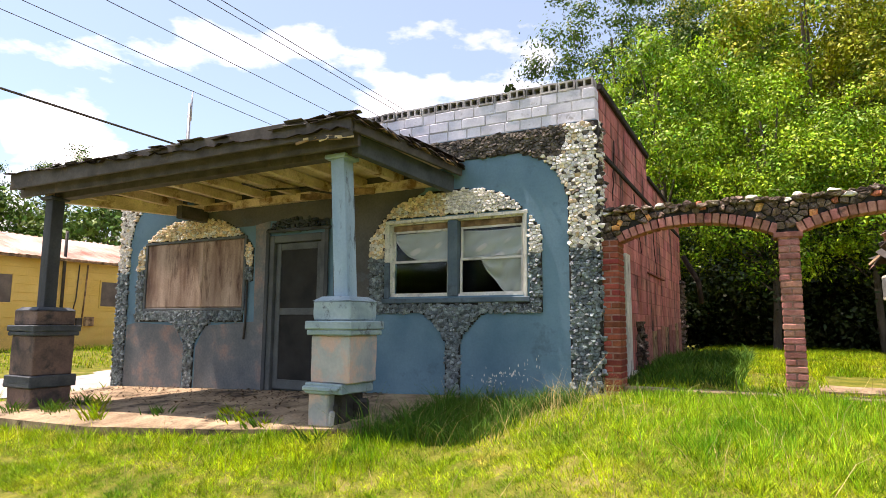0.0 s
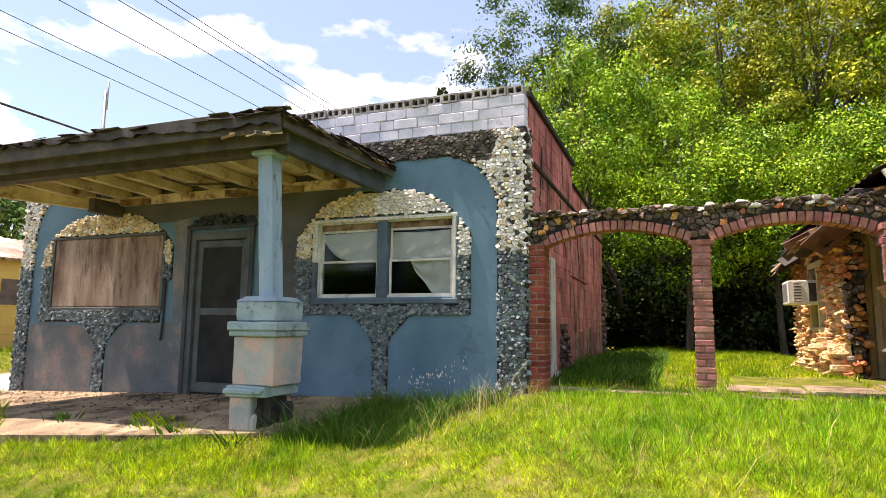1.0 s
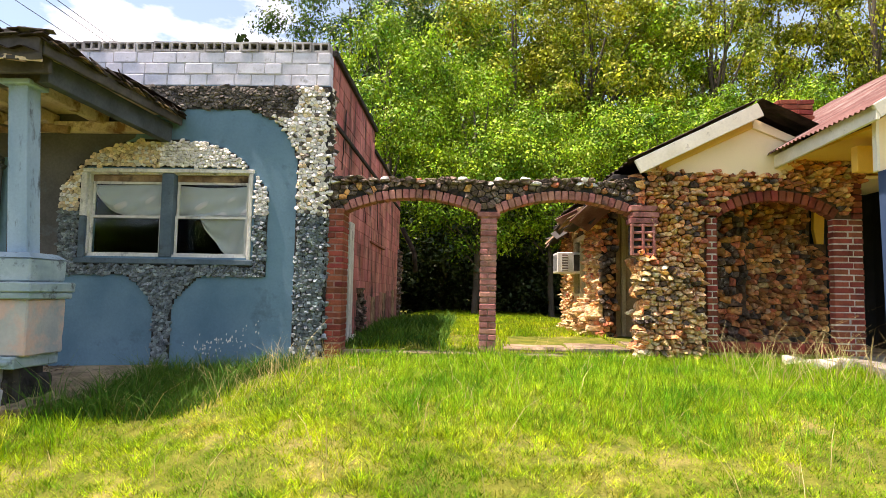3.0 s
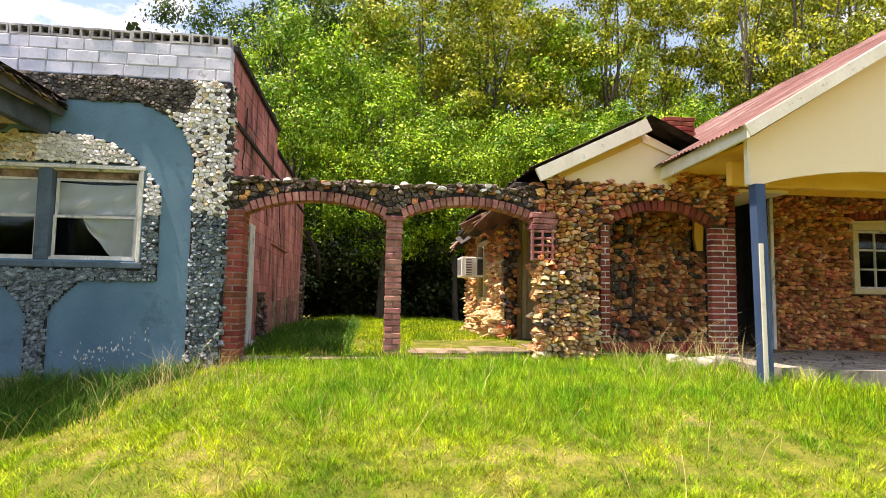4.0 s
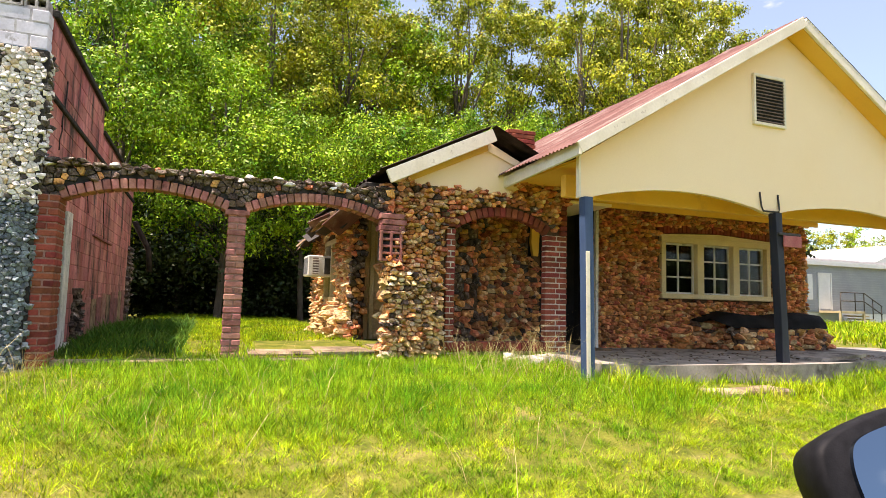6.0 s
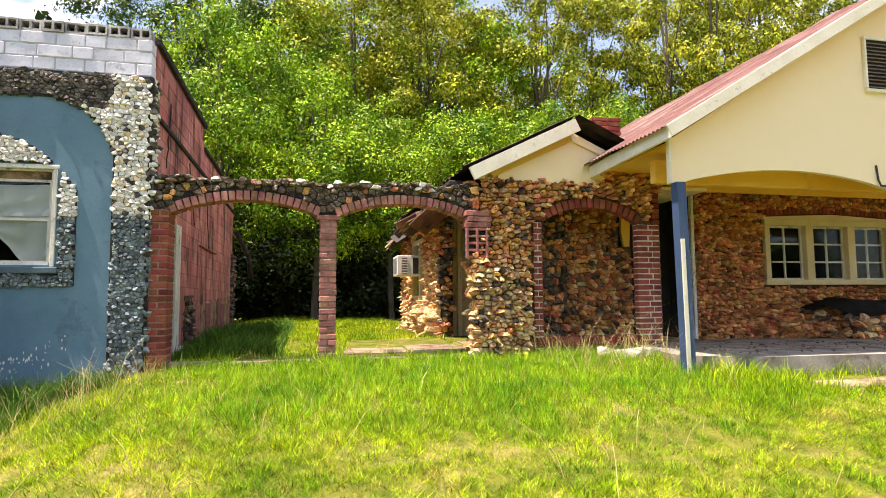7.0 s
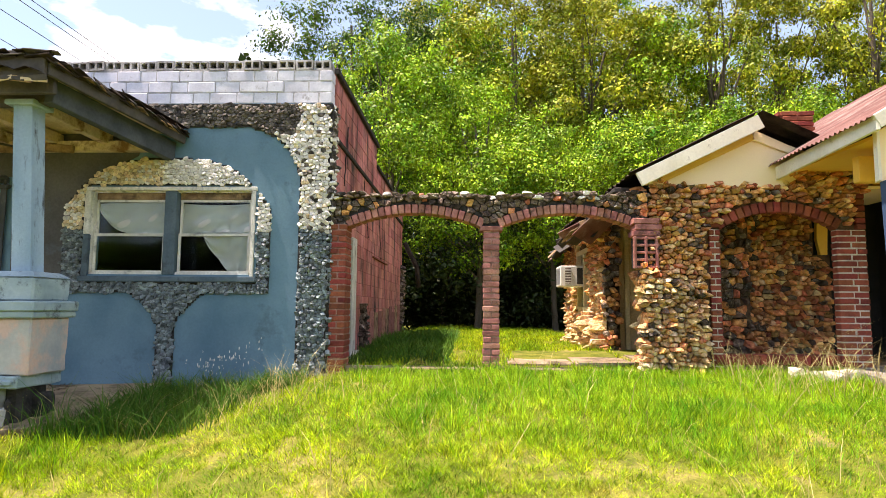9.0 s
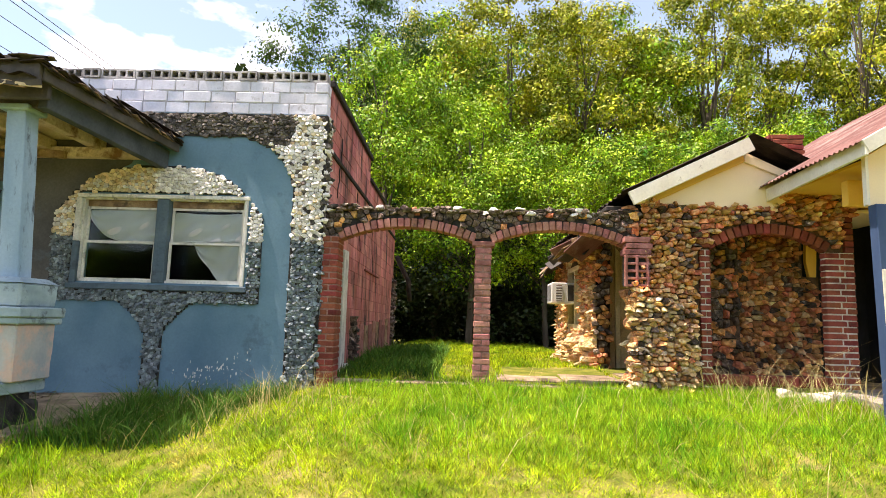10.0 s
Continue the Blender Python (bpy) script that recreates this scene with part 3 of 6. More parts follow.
bed("mortar_bed", win_ring, -4.8, -2.2, -0.4, 2.4, 0.03, FY - 0.015, FY + 0.02, front, MORTAR_DARK)
bed("mortar_bed", brd_ring, -9.7, -6.8, -0.5, 2.4, 0.03, FY - 0.015, FY + 0.02, front, MORTAR_DARK)
bed("mortar_bed", border, SX0, SX1 + .03, -0.9, 2.99, 0.04, FY - 0.015, FY + 0.02, front, MORTAR_DARK)
# panels whose darker colour carries the porch shade along with the wear
part("shaded_grey_panel", prism([(-9.86, -0.55), (-8.40, -0.55), (-8.38, 0.2), (-8.6, 0.55), (-9.6, 0.6), (-9.84, 0.55)], FY - 0.006, FY + 0.01), GREY_PANEL, front)
part("shaded_grey_panel", prism([(-8.10, -0.52), (-6.60, -0.5), (-6.60, 2.30), (-6.9, 2.34), (-6.86, 0.62), (-7.9, 0.55), (-8.1, 0.2)], FY - 0.006, FY + 0.01), GREY_PANEL, front)

# porch shade painted as a darker panel high on the wall
part("soot_shade_panel", prism([(-8.3, 2.1), (-6.95, 2.1), (-6.6, 2.15), (-5.4, 2.1), (-5.35, .9), (-4.7, .75), (-4.72, 1.7), (-4.3, 2.15), (-3.9, 2.35), (-3.75, 2.69), (-8.3, 2.69)], FY - .009, FY + .01), SOOT_SHADE, front, "sooty grey-brown paint, darkened in colour for the porch shade")
rk = random.Random(8)
bm = bmesh.new()
for cx, cz, n in ((-3.05, -.06, 16), (-2.66, .02, 26), (-2.42, .16, 9), (-2.9, -.12, 16)):
    for i in range(n):
        x, z, w, h = cx + rk.gauss(0, .10), cz + rk.gauss(0, .05), rk.uniform(.003, .010), rk.uniform(.004, .024)
        q = [(x + rk.uniform(.6, 1.1) * w * a, FY - .003, z + rk.uniform(.6, 1.1) * h * b) for a, b in ((-1, -.6), (0, -1), (1, -.5), (.9, .6), (0, 1), (-.8, .5))]
        f = bm.faces.new([bm.verts.new(p) for p in q])
        g = bmesh.ops.extrude_face_region(bm, geom=[f])
        bmesh.ops.translate(bm, vec=(0, .004, 0), verts=[v for v in g["geom"] if isinstance(v, bmesh.types.BMVert)])
part("paint_scuff", bm, WHITE_TRIM, front, "pale chipped marks in the blue paint")["kind"] = "stuff"

# parapet of whitewashed hollow blocks
parapet = part("parapet", boxes((SX0, SX1 - 0.02, FY + 0.006, FY + 0.18, 2.99, 3.40)), WHITE_MORTAR, shop, "whitewashed hollow block parapet")
rb = random.Random(5)
for r in range(3):
    x = SX1 - (0.0 if r % 2 else 0.16) - 0.005
    while x > SX0:
        w = rb.choice((.2, .28, .30, .33))
        xa = max(SX0, x - w)
        brick(parapet, pose((x + xa) / 2, FY + 0.09 + rb.uniform(-.006, .006), 2.99 + 0.135 * (r + .5), 0, rb.uniform(-.6, .6), 0), (x - xa - 0.007, 0.18, 0.129), WHITE_BLOCK, "block", 0.008)
        x = xa
    if r % 2 == 0:
        brick(parapet, pose(SX1 - 0.08, FY + 0.09, 2.99 + 0.135 * (r + .5)), (0.15, 0.18, 0.127), WHITE_BLOCK, "block", 0.008)


def hollow(w, h, d):
    bm = bmesh.new()
    for b in wall_boxes(-w / 2, w / 2, -h / 2, h / 2, [(-w / 2 + .02, -.012, -h / 2 + .025, h / 2 - .022), (.012, w / 2 - .02, -h / 2 + .025, h / 2 - .022)]):
        add_box(bm, b[0], b[1], -d / 2, d / 2, b[2], b[3])
    bmesh.ops.remove_doubles(bm, verts=bm.verts, dist=0.0005)
    me = bpy.data.meshes.new("hollow_block")
    bm.to_mesh(me)
    bm.free()
    me.materials.append(GREY_BLOCK)
    return me


# dark backing added so the block holes read as shadowed
part("dark_hole_backing", boxes((SX0, SX1 - .05, FY + .13, FY + .17, 3.40, 3.50)), MORTAR_DARK, parapet)
HOLLOW = hollow(0.205, 0.118, 0.18)
for i in range(40):
    x = SX1 - 0.13 - i * 0.212
    if x < SX0 + .1:
        break
    ob = new("hollow_block", HOLLOW)
    adopt(ob, parapet)
    ob.matrix_basis = pose(x + rb.uniform(-.004, .004), FY + 0.09 + rb.uniform(-.012, .012), 3.40 + 0.059 + rb.uniform(-.003, .006), 0, rb.uniform(-1.6, 1.6), rb.uniform(-1.5, 1.5))

# red side wall, its parapet in two steps
SIDE = [(6.9, 10.5, -0.9, 3.42), (10.5, 14.9, -0.9, 3.05)]
side = part("side_wall", boxes(*[(SX1 - 0.22, SX1 - 0.012, a + (0.19 if a < 7 else 0), b, c, d) for y0, y1, z0, z1 in SIDE for a, b, c, d in wall_boxes(y0, y1, z0, z1, [(7.42, 8.35, -0.2, 1.55)] if y0 < 7 else [])]), RED_JOINT, shop, "red painted block side wall")
for r in range(22):
    z = -0.55 + r * 0.187
    y = 7.1 - (0.2 if r % 2 else 0.0)
    while y < 14.9:
        y1 = min(y + 0.40, 14.9)
        ya = max(y, 7.1)
        top = 3.42 if y1 <= 10.55 else 3.05
        inside_door = ya < 8.35 and y1 > 7.42 and -0.2 < z + .09 < 1.55
        if y1 - ya > 0.06 and z + 0.18 <= top and not inside_door:
            brick(side, pose(SX1 - 0.03 + rb.uniform(-.003, .003), (ya + y1) / 2, z + 0.0935), (0.05, y1 - ya - 0.006, 0.182), RED_BLOCK, "block", 0.004)
        y = y1
part("coping", boxes((SX1 - 0.24, SX1 + 0.035, 7.1, 10.55, 3.42, 3.50), (SX1 - 0.24, SX1 + 0.03, 10.5, 14.95, 3.05, 3.11), (SX1 - 0.1, SX1 + 0.025, 7.1, 14.9, 2.60, 2.66), bevel=0.01), MORTAR_DARK, shop, "blackened coping")
part("rear_walls", boxes((SX0, SX1 - .22, 14.7, 14.9, -0.9, 3.0), (SX0, SX0 + .2, FY + .2, 14.7, -0.9, 3.0)), RED_BLOCK, shop)
part("flat_roof", boxes((SX0 + .2, SX1 - .22, FY + .2, 14.7, 2.88, 2.96)), ROOF_FELT, shop)
# room surfaces coloured near black for the darkness behind the openings
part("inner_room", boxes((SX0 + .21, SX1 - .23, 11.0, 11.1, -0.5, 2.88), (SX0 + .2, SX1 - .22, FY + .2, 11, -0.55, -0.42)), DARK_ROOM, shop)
tube("rear_downpipe", [(SX1 + .05, 14.95, 2.2), (SX1 + .35, 15.1, 1.6), (SX1 + .4, 15.1, 1.1)], 0.06, ROOF_FELT, shop)
# side door with peeling white casing
sd = part("side_door", boxes((SX1 - 0.16, SX1 - 0.12, 7.50, 8.27, -0.15, 1.50)), DOOR_GREY, shop, "dark side door")
box("casing", (SX1 - 0.05, SX1 + 0.045, 8.25, 8.50, -0.15, 1.55), WHITE_TRIM, sd, "peeling white board")
box("casing", (SX1 - 0.10, SX1 + 0.085, 7.98, 8.20, -0.18, 1.52), WHITE_TRIM, sd, "peeling white board")
box("casing", (SX1 - 0.08, SX1 + 0.03, 7.80, 7.90, -0.18, 1.50), POST_SLATE, sd, "dark weathered board")
box("bottom_board", (SX1 + 0.0, SX1 + 0.06, 8.25, 8.75, -0.10, -0.02), WHITE_TRIM, sd, "fallen grey board")
rk = random.Random(77)
for y0, z0, dy in ((9.2, 2.55, .5), (7.9, 3.0, -.2), (10.9, 2.3, .3)):
    tube("crack", [(SX1 - .002, y0 + dy * i / 7 + rk.uniform(-.03, .03), z0 - .12 * i) for i in range(8)], .009, MORTAR_DARK, side, sides=4)
box("ledge", (SX1 - .02, SX1 + .03, 10.2, 12.0, 1.43, 1.46), RED_JOINT, side, "stained red ledge")
for i in range(9):
    ya = 10.0 + i * .5
    box("bare_plank", (SX1 - .01, SX1 + .008, ya, ya + .42, -.3, .55 + rk.uniform(-.06, .12)), RAW_WOOD if i % 3 == 1 else BRICK_PINK, side, "bare weathered board")
box("casing", (SX1 - 0.05, SX1 + 0.02, 7.38, 7.50, -0.15, 1.55), DOOR_GREY, sd)
box("doorstep", (SX1 - 0.1, SX1 + 0.35, 7.35, 8.5, -0.22, -0.12), BRICK_PINK, sd)
stones(side, face_x(SX1 + 0.005), lambda u, v: (9.05 < u < 9.5 and v < 0.62) or u > 14.55, 9.0, 14.9, -0.4, 1.6, 0.10, lambda u, v, r: STONE_GREY, depth=0.4, keep=60, seed=8)
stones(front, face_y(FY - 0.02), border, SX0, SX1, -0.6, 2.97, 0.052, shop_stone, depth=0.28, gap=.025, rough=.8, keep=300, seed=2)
stones(front, face_y(FY - 0.02), win_ring, -4.8, -2.2, -0.4, 2.4, 0.047, shop_stone, depth=0.28, gap=.025, rough=.8, keep=300, seed=3, name="pebble")
stones(front, face_y(FY - 0.02), brd_ring, -9.7, -6.8, -0.5, 2.4, 0.049, shop_stone, depth=0.28, gap=.025, rough=.8, keep=200, seed=4, name="cobble")
stones(front, face_y(FY - 0.01), lambda u, v: 1.97 < v < 2.10 + 0.06 * (1 - ((u + 6.03) / .6) ** 2), -6.6, -5.45, 1.9, 2.2, 0.07, lambda u, v, r: POST_SLATE, depth=0.3, keep=40, seed=5, name="lintel_stone")

part("corner_bed", boxes((SX1 + .002, SX1 + .022, FY - .014, FY + .21, -.6, 2.97)), MORTAR_DARK, front)
stones(front, face_x(SX1 + .02), lambda u, v: True, FY - .01, FY + .19, -.6, 2.97, .064, lambda u, v, r: STONE_BLUE if v < 1.47 else STONE_WHITE if r.random() < .5 else STONE_DARK, depth=.3, keep=80, seed=6, name="corner_stone")

# window with two sashes and curtains
win = part("window", boxes((WIN[0], WIN[1], FY + 0.02, FY + 0.12, WIN[3] - 0.03, WIN[3]), (WIN[0], WIN[1], FY + 0.02, FY + 0.12, WIN[2], WIN[2] + 0.03), (WIN[0], WIN[0] + .03, FY + .02, FY + .12, WIN[2], WIN[3]), (WIN[1] - .03, WIN[1], FY + .02, FY + .12, WIN[2], WIN[3])), WHITE_TRIM, shop, "twin sash window with sagging white curtains")
box("head_trim", (WIN[0] - .05, WIN[1] + .05, FY - .03, FY + .03, WIN[3] - .015, WIN[3] + .03), WHITE_TRIM, win)
box("side_trim", (WIN[0] - .06, WIN[0] + .01, FY - .025, FY + .03, 1.42, WIN[3] - .015), WHITE_TRIM, win)
box("side_trim", (WIN[0] - .06, WIN[0] + .01, FY - .025, FY + .03, WIN[2] - .02, 1.415), SLATE_BLUE, win, "blue painted lower jamb")
box("side_trim", (WIN[1] - .005, WIN[1] + .035, FY - .025, FY + .03, WIN[2] - .02, WIN[3] - .015), WHITE_TRIM, win)
box("sill", (WIN[0] - .08, WIN[1] + .07, FY - .05, FY + .05, WIN[2] - .085, WIN[2] - .022), SLATE_BLUE, win, "blue painted sill")
MX = (WIN[0] + WIN[1]) / 2
box("mullion", (MX - .07, MX + .07, FY - .02, FY + .09, WIN[2] + .0, WIN[3] - .02), SLATE_BLUE, win, "blue painted mullion")
for a, b in ((WIN[0] + .035, MX - .08), (MX + .08, WIN[1] - .035)):
    zm = 1.42
    for n, y, z0, z1 in (("upper_sash", FY + .07, zm - .015, WIN[3] - .11), ("lower_sash", FY + .045, WIN[2] + .02, zm + .015)):
        s = part(n, boxes((a, b, y, y + .02, z0, z0 + .028), (a, b, y, y + .02, z1 - .028, z1), (a, a + .028, y, y + .02, z0 + .028, z1 - .028), (b - .028, b, y, y + .02, z0 + .028, z1 - .028)), WHITE_TRIM, win)
        g = box("pane", (a + .028, b - .028, y + .008, y + .012, z0 + .028, z1 - .028), GLASS, win, bevel=0)
        g.visible_shadow = False
    box("blind_rail", (a, b, FY + .06, FY + .1, WIN[3] - .11, WIN[3] - .03), RAW_WOOD, win, "dark weathered board")


def curtain(name, x0, x1, top, bottom, y, seed):
    """A limp cloth; top and bottom give its edges at a share of its width."""
    rnd = random.Random(seed)
    bm = bmesh.new()
    nu, nv = 40, 24
    vs = [[None] * (nv + 1) for _ in range(nu + 1)]
    for i in range(nu + 1):
        u = i / nu
        for j in range(nv + 1):
            v = j / nv
            zt, zb = top(u), bottom(u)
            z = zt + (zb - zt) * v
            fold = 0.020 * math.sin(u * 17 + v * 5 + seed) * (0.3 + v) + 0.022 * math.sin(v * 11 + u * 6 + seed) * v
            vs[i][j] = bm.verts.new((x0 + (x1 - x0) * u, y + fold, z))
    for i in range(nu):
        for j in range(nv):
            bm.faces.new((vs[i][j], vs[i + 1][j], vs[i + 1][j + 1], vs[i][j + 1]))
    bmesh.ops.solidify(bm, geom=list(bm.faces), thickness=0.003)
    return part(name, bm, CLOTH, win, "limp greyish white cloth", True)


curtain("curtain", WIN[0] + .06, MX - .09, lambda u: 1.80 + 0.02 * u, lambda u: 1.79 - .345 * math.sqrt(1 - (1 - min(1, u / .55)) ** 2) - .01, FY + 0.10, 1)
curtain("curtain", MX + .09, WIN[1] - .05, lambda u: 1.80 - 0.02 * math.sin(u * 3), lambda u: 1.44 + .02 * u, FY + 0.10, 2)
curtain("curtain", MX + .32, WIN[1] - .05, lambda u: 1.47, lambda u: 1.44 - 0.46 * min(1, u / .62) ** .8, FY + 0.112, 3)

# boarded window
board = part("boarded_window", boxes((BRD[0], BRD[1], FY + 0.01, FY + 0.04, BRD[2], BRD[3])), PLY, shop, "opening boarded with weathered brown plywood")
box("plywood_sheet", (BRD[0] + .03, -8.02, FY - .012, FY + .008, BRD[2] + .03, BRD[3] - .03), PLY, board)
box("plywood_sheet", (-8.01, BRD[1] - .03, FY - .016, FY + .008, BRD[2] + .03, BRD[3] - .03), PLY, board)
for b in ((BRD[0] - .03, BRD[1] + .03, FY - .03, FY + .0, BRD[3] - .02, BRD[3] + .02), (BRD[0] - .03, BRD[1] + .03, FY - .03, FY + .0, BRD[2] - .03, BRD[2] + .015), (BRD[0] - .03, BRD[0] + .02, FY - .028, FY, BRD[2] + .016, BRD[3] - .021), (BRD[1] - .02, BRD[1] + .03, FY - .028, FY, BRD[2] + .016, BRD[3] - .021)):
    box("batten", b, DOOR_GREY, board)
tube("conduit", [(-7.0, FY - .03, 1.25), (-7.01, FY - .03, 0.6), (-7.02, FY - .04, 0.35)], 0.018, METAL_DARK, shop)

# screen door
door = part("door", boxes((DOOR[0] + .1, DOOR[1] - .1, FY + .12, FY + .16, -.42, 1.82)), DOOR_GREY, shop, "closed dark grey screen door in a moulded frame")
for b in ((DOOR[0], DOOR[0] + .10, FY - .03, FY + .17, -.40, 1.91), (DOOR[1] - .10, DOOR[1], FY - .03, FY + .17, -.40, 1.91), (DOOR[0] + .10, DOOR[1] - .10, FY - .03, FY + .17, 1.80, 1.91)):
    box("frame", b, DOOR_GREY, door)
for b in ((DOOR[0] - .05, DOOR[0] + .02, FY - .055, FY - .03, -.40, 1.95), (DOOR[1] - .02, DOOR[1] + .05, FY - .055, FY - .03, -.40, 1.95), (DOOR[0] - .05, DOOR[1] + .05, FY - .06, FY - .03, 1.951, 2.0)):
    box("moulding", b, POST_SLATE, door)
dx0, dx1 = DOOR[0] + .11, DOOR[1] - .11
for b in ((dx0, dx0 + .09, FY + .02, FY + .055, -.36, 1.79), (dx1 - .09, dx1, FY + .02, FY + .055, -.36, 1.79), (dx0 + .09, dx1 - .09, FY + .02, FY + .055, 1.69, 1.79), (dx0 + .09, dx1 - .09, FY + .02, FY + .055, .72, .82), (dx0 + .09, dx1 - .09, FY + .02, FY + .055, -.36, -.22)):
    box("rail", b, DOOR_GREY, door)
for z0, z1 in ((-.22, .72), (.82, 1.69)):
    box("screen", (dx0 + .09, dx1 - .09, FY + .035, FY + .038, z0, z1), SCREEN, door, "dusty black insect screen", 0)

# ---- porch ----
def chipped(bm, amount, seed):
    """Wears a block: its faces wave a little and its edges are knocked back."""
    bmesh.ops.subdivide_edges(bm, edges=list(bm.edges), cuts=3, use_grid_fill=True)
    bmesh.ops.recalc_face_normals(bm, faces=bm.faces)
    bm.normal_update()
    for v in bm.verts:
        k = noise.noise(v.co * 9 + Vector((seed, 0, 0))) + .8 * noise.noise(v.co * 23 + Vector((0, seed, 0)))
        corner = 1.0 if max(abs(c) for c in v.normal) > .98 else 2.2
        v.co -= v.normal * amount * max(-.3, k) * corner
    return bm


slab_v = [(-10.1, FY - .02, -.50), (-3.35, FY - .02, -.28), (-3.38, 5.55, -.36), (-3.72, 5.06, -.45), (-5.2, 4.75, -.53), (-7, 4.45, -.60), (-10.6, 4.5, -.68)]
bm = bmesh.new()
f = bm.faces.new([bm.verts.new(v) for v in slab_v])
g = bmesh.ops.extrude_face_region(bm, geom=[f])
bmesh.ops.translate(bm, vec=(0, 0, -0.5), verts=[v for v in g["geom"] if isinstance(v, bmesh.types.BMVert)])
slab = part("porch_slab", bm, CONCRETE, None)
tagged(slab, "cracked brown concrete porch slab with weeds at its edge", "slab", kind="structure")


def pillar(name, cx, cy, base, top, lean, shaft, band, post_mat, label, broken, h=.25):
    t = thing(name, (cx, cy, base), label, "pillar", group="porch pillars")
    def ring(z0, z1, s):
        return (cx - s, cx + s, cy - s, cy + s, z0, z1)
    if broken:
        part("plinth", chipped(boxes((cx - h - .01, cx + .0, cy - h - .01, cy + h, base - .2, -.13), (cx + .0, cx + .055, cy - h - .01, cy - .05, base - .2, -.30), bevel=0.015), .006, cx + 3), shaft, t, "cracked pinkish block")
        # dark blocks fill the broken corner, painting the shade of its hollow
        part("dark_hollow_fill", boxes((cx - .02, cx + .13, cy - .16, cy + .2, base - .2, -.05), (cx + .1, cx + .22, cy + .0, cy + .2, base - .2, -.2), (cx + .02, cx + .08, cy - .22, cy - .16, base - .2, -.22), bevel=0.03), MORTAR_DARK, t)
        part("lower_band", chipped(boxes((cx - .29, cx + .19, cy - .29, cy + .29, -.13, -.02), (cx - .31, cx + .16, cy - .31, cy + .31, -.10, -.05), bevel=0.012), .005, cx + 4), band, t, "pale blue moulding, broken at a corner")
    else:
        part("plinth", chipped(boxes(ring(base - .2, -.33, h + .005), bevel=0.015), .006, cx + 3), shaft, t)
        part("lower_band", chipped(boxes(ring(-.33, -.16, h + .045), bevel=0.015), .005, cx + 4), band, t)
    z0 = -.02 if broken else -.16
    zb = .47 if broken else .40
    part("shaft", chipped(boxes(ring(z0, zb, h), bevel=0.012), .005, cx), shaft, t)
    part("upper_band", chipped(boxes(ring(zb, zb + .06, h + .04), ring(zb + .06, zb + .15, h + .055), bevel=0.012), .004, cx + 2), band, t)
    bm = chipped(boxes(ring(zb + .15, zb + .36, h - .005), bevel=0.015), .005, cx + 5)
    part("die", bm, shaft if not broken else band, t)
    bm = bmesh.new()
    lo = [bm.verts.new((cx + a * h, cy + b * h, zb + .36)) for a, b in ((-1, -1), (1, -1), (1, 1), (-1, 1))]
    hi = [bm.verts.new((cx + a * (h - .07), cy + b * (h - .07), zb + .41)) for a, b in ((-1, -1), (1, -1), (1, 1), (-1, 1))]
    bm.faces.new(hi)
    bm.faces.new(lo[::-1])
    for i in range(4):
        bm.faces.new((lo[i], lo[(i + 1) % 4], hi[(i + 1) % 4], hi[i]))
    part("cap", bm, band, t, "weathered sloping cap")
    beam("post", (cx, cy, zb + .40), (cx + lean, cy, top), 0.18, 0.18, post_mat, t, up=(0, 1, 0))
    part("post_head", boxes((cx + lean - .14, cx + lean + .14, cy - .14, cy + .14, top - .03, top + .02), bevel=0.008), post_mat, t)


pillar("porch_pillar", -3.99, 5.35, -.50, 2.44, -.10, PED_R, PED_BAND, POST_BLUE, "pale blue leaning timber post on a peeling masonry pedestal", True)
# this pillar's shade is painted into its darker colours
pillar("porch_pillar", -9.36, 5.25, -.78, 2.44, 0.0, PED_L, PED_BAND_L, POST_SLATE, "slate timber post on a pinkish masonry pedestal, colours darkened for shade", False, .285)

roof = thing("porch_roof", (-6.8, 5.9, 2.45), "sagging flat porch roof with peeling cream ceiling and ragged felt", "porch roof")
RX0, RX1, RY = -9.95, -3.64, 4.92
beam("front_beam", (RX0 + .25, 5.35, 2.55), (RX1 - .12, 5.35, 2.55), .16, .22, FASCIA, roof)
beam("fascia", (RX0, RY, 2.69), (RX1, RY, 2.66), .04, .24, FASCIA, roof)
beam("fascia", (RX0, RY + .16, 2.58), (RX1 - .02, RY + .16, 2.55), .05, .20, FASCIA, roof)
beam("side_beam", (RX1 - .16, 5.2, 2.52), (-3.50, FY, 2.40), .10, .22, PED_BAND_L, roof, "slate blue side beam")
beam("side_fascia", (RX1, RY + .02, 2.64), (-3.34, FY - .03, 2.56), .04, .14, FASCIA, roof)
RXW = -8.35
beam("side_fascia", (RX0, RY + .02, 2.66), (RXW - .1, FY - .03, 2.54), .04, .14, FASCIA, roof)
beam("side_beam", (RX0 + .4, 5.2, 2.52), (RXW + .12, FY, 2.42), .10, .2, CEILING, roof)
bm = bmesh.new()
f = bm.faces.new([bm.verts.new((x, y, 2.62)) for x, y in ((RX0 + .05, RY + .05), (RX1 - .05, RY + .05), (RX1 + .2, FY - .02), (RXW, FY - .02))])
g = bmesh.ops.extrude_face_region(bm, geom=[f])
bmesh.ops.translate(bm, vec=(0, 0, .02), verts=[v for v in g["geom"] if isinstance(v, bmesh.types.BMVert)])
part("ceiling_board", bm, CEILING, roof, "peeling cream ceiling boards")
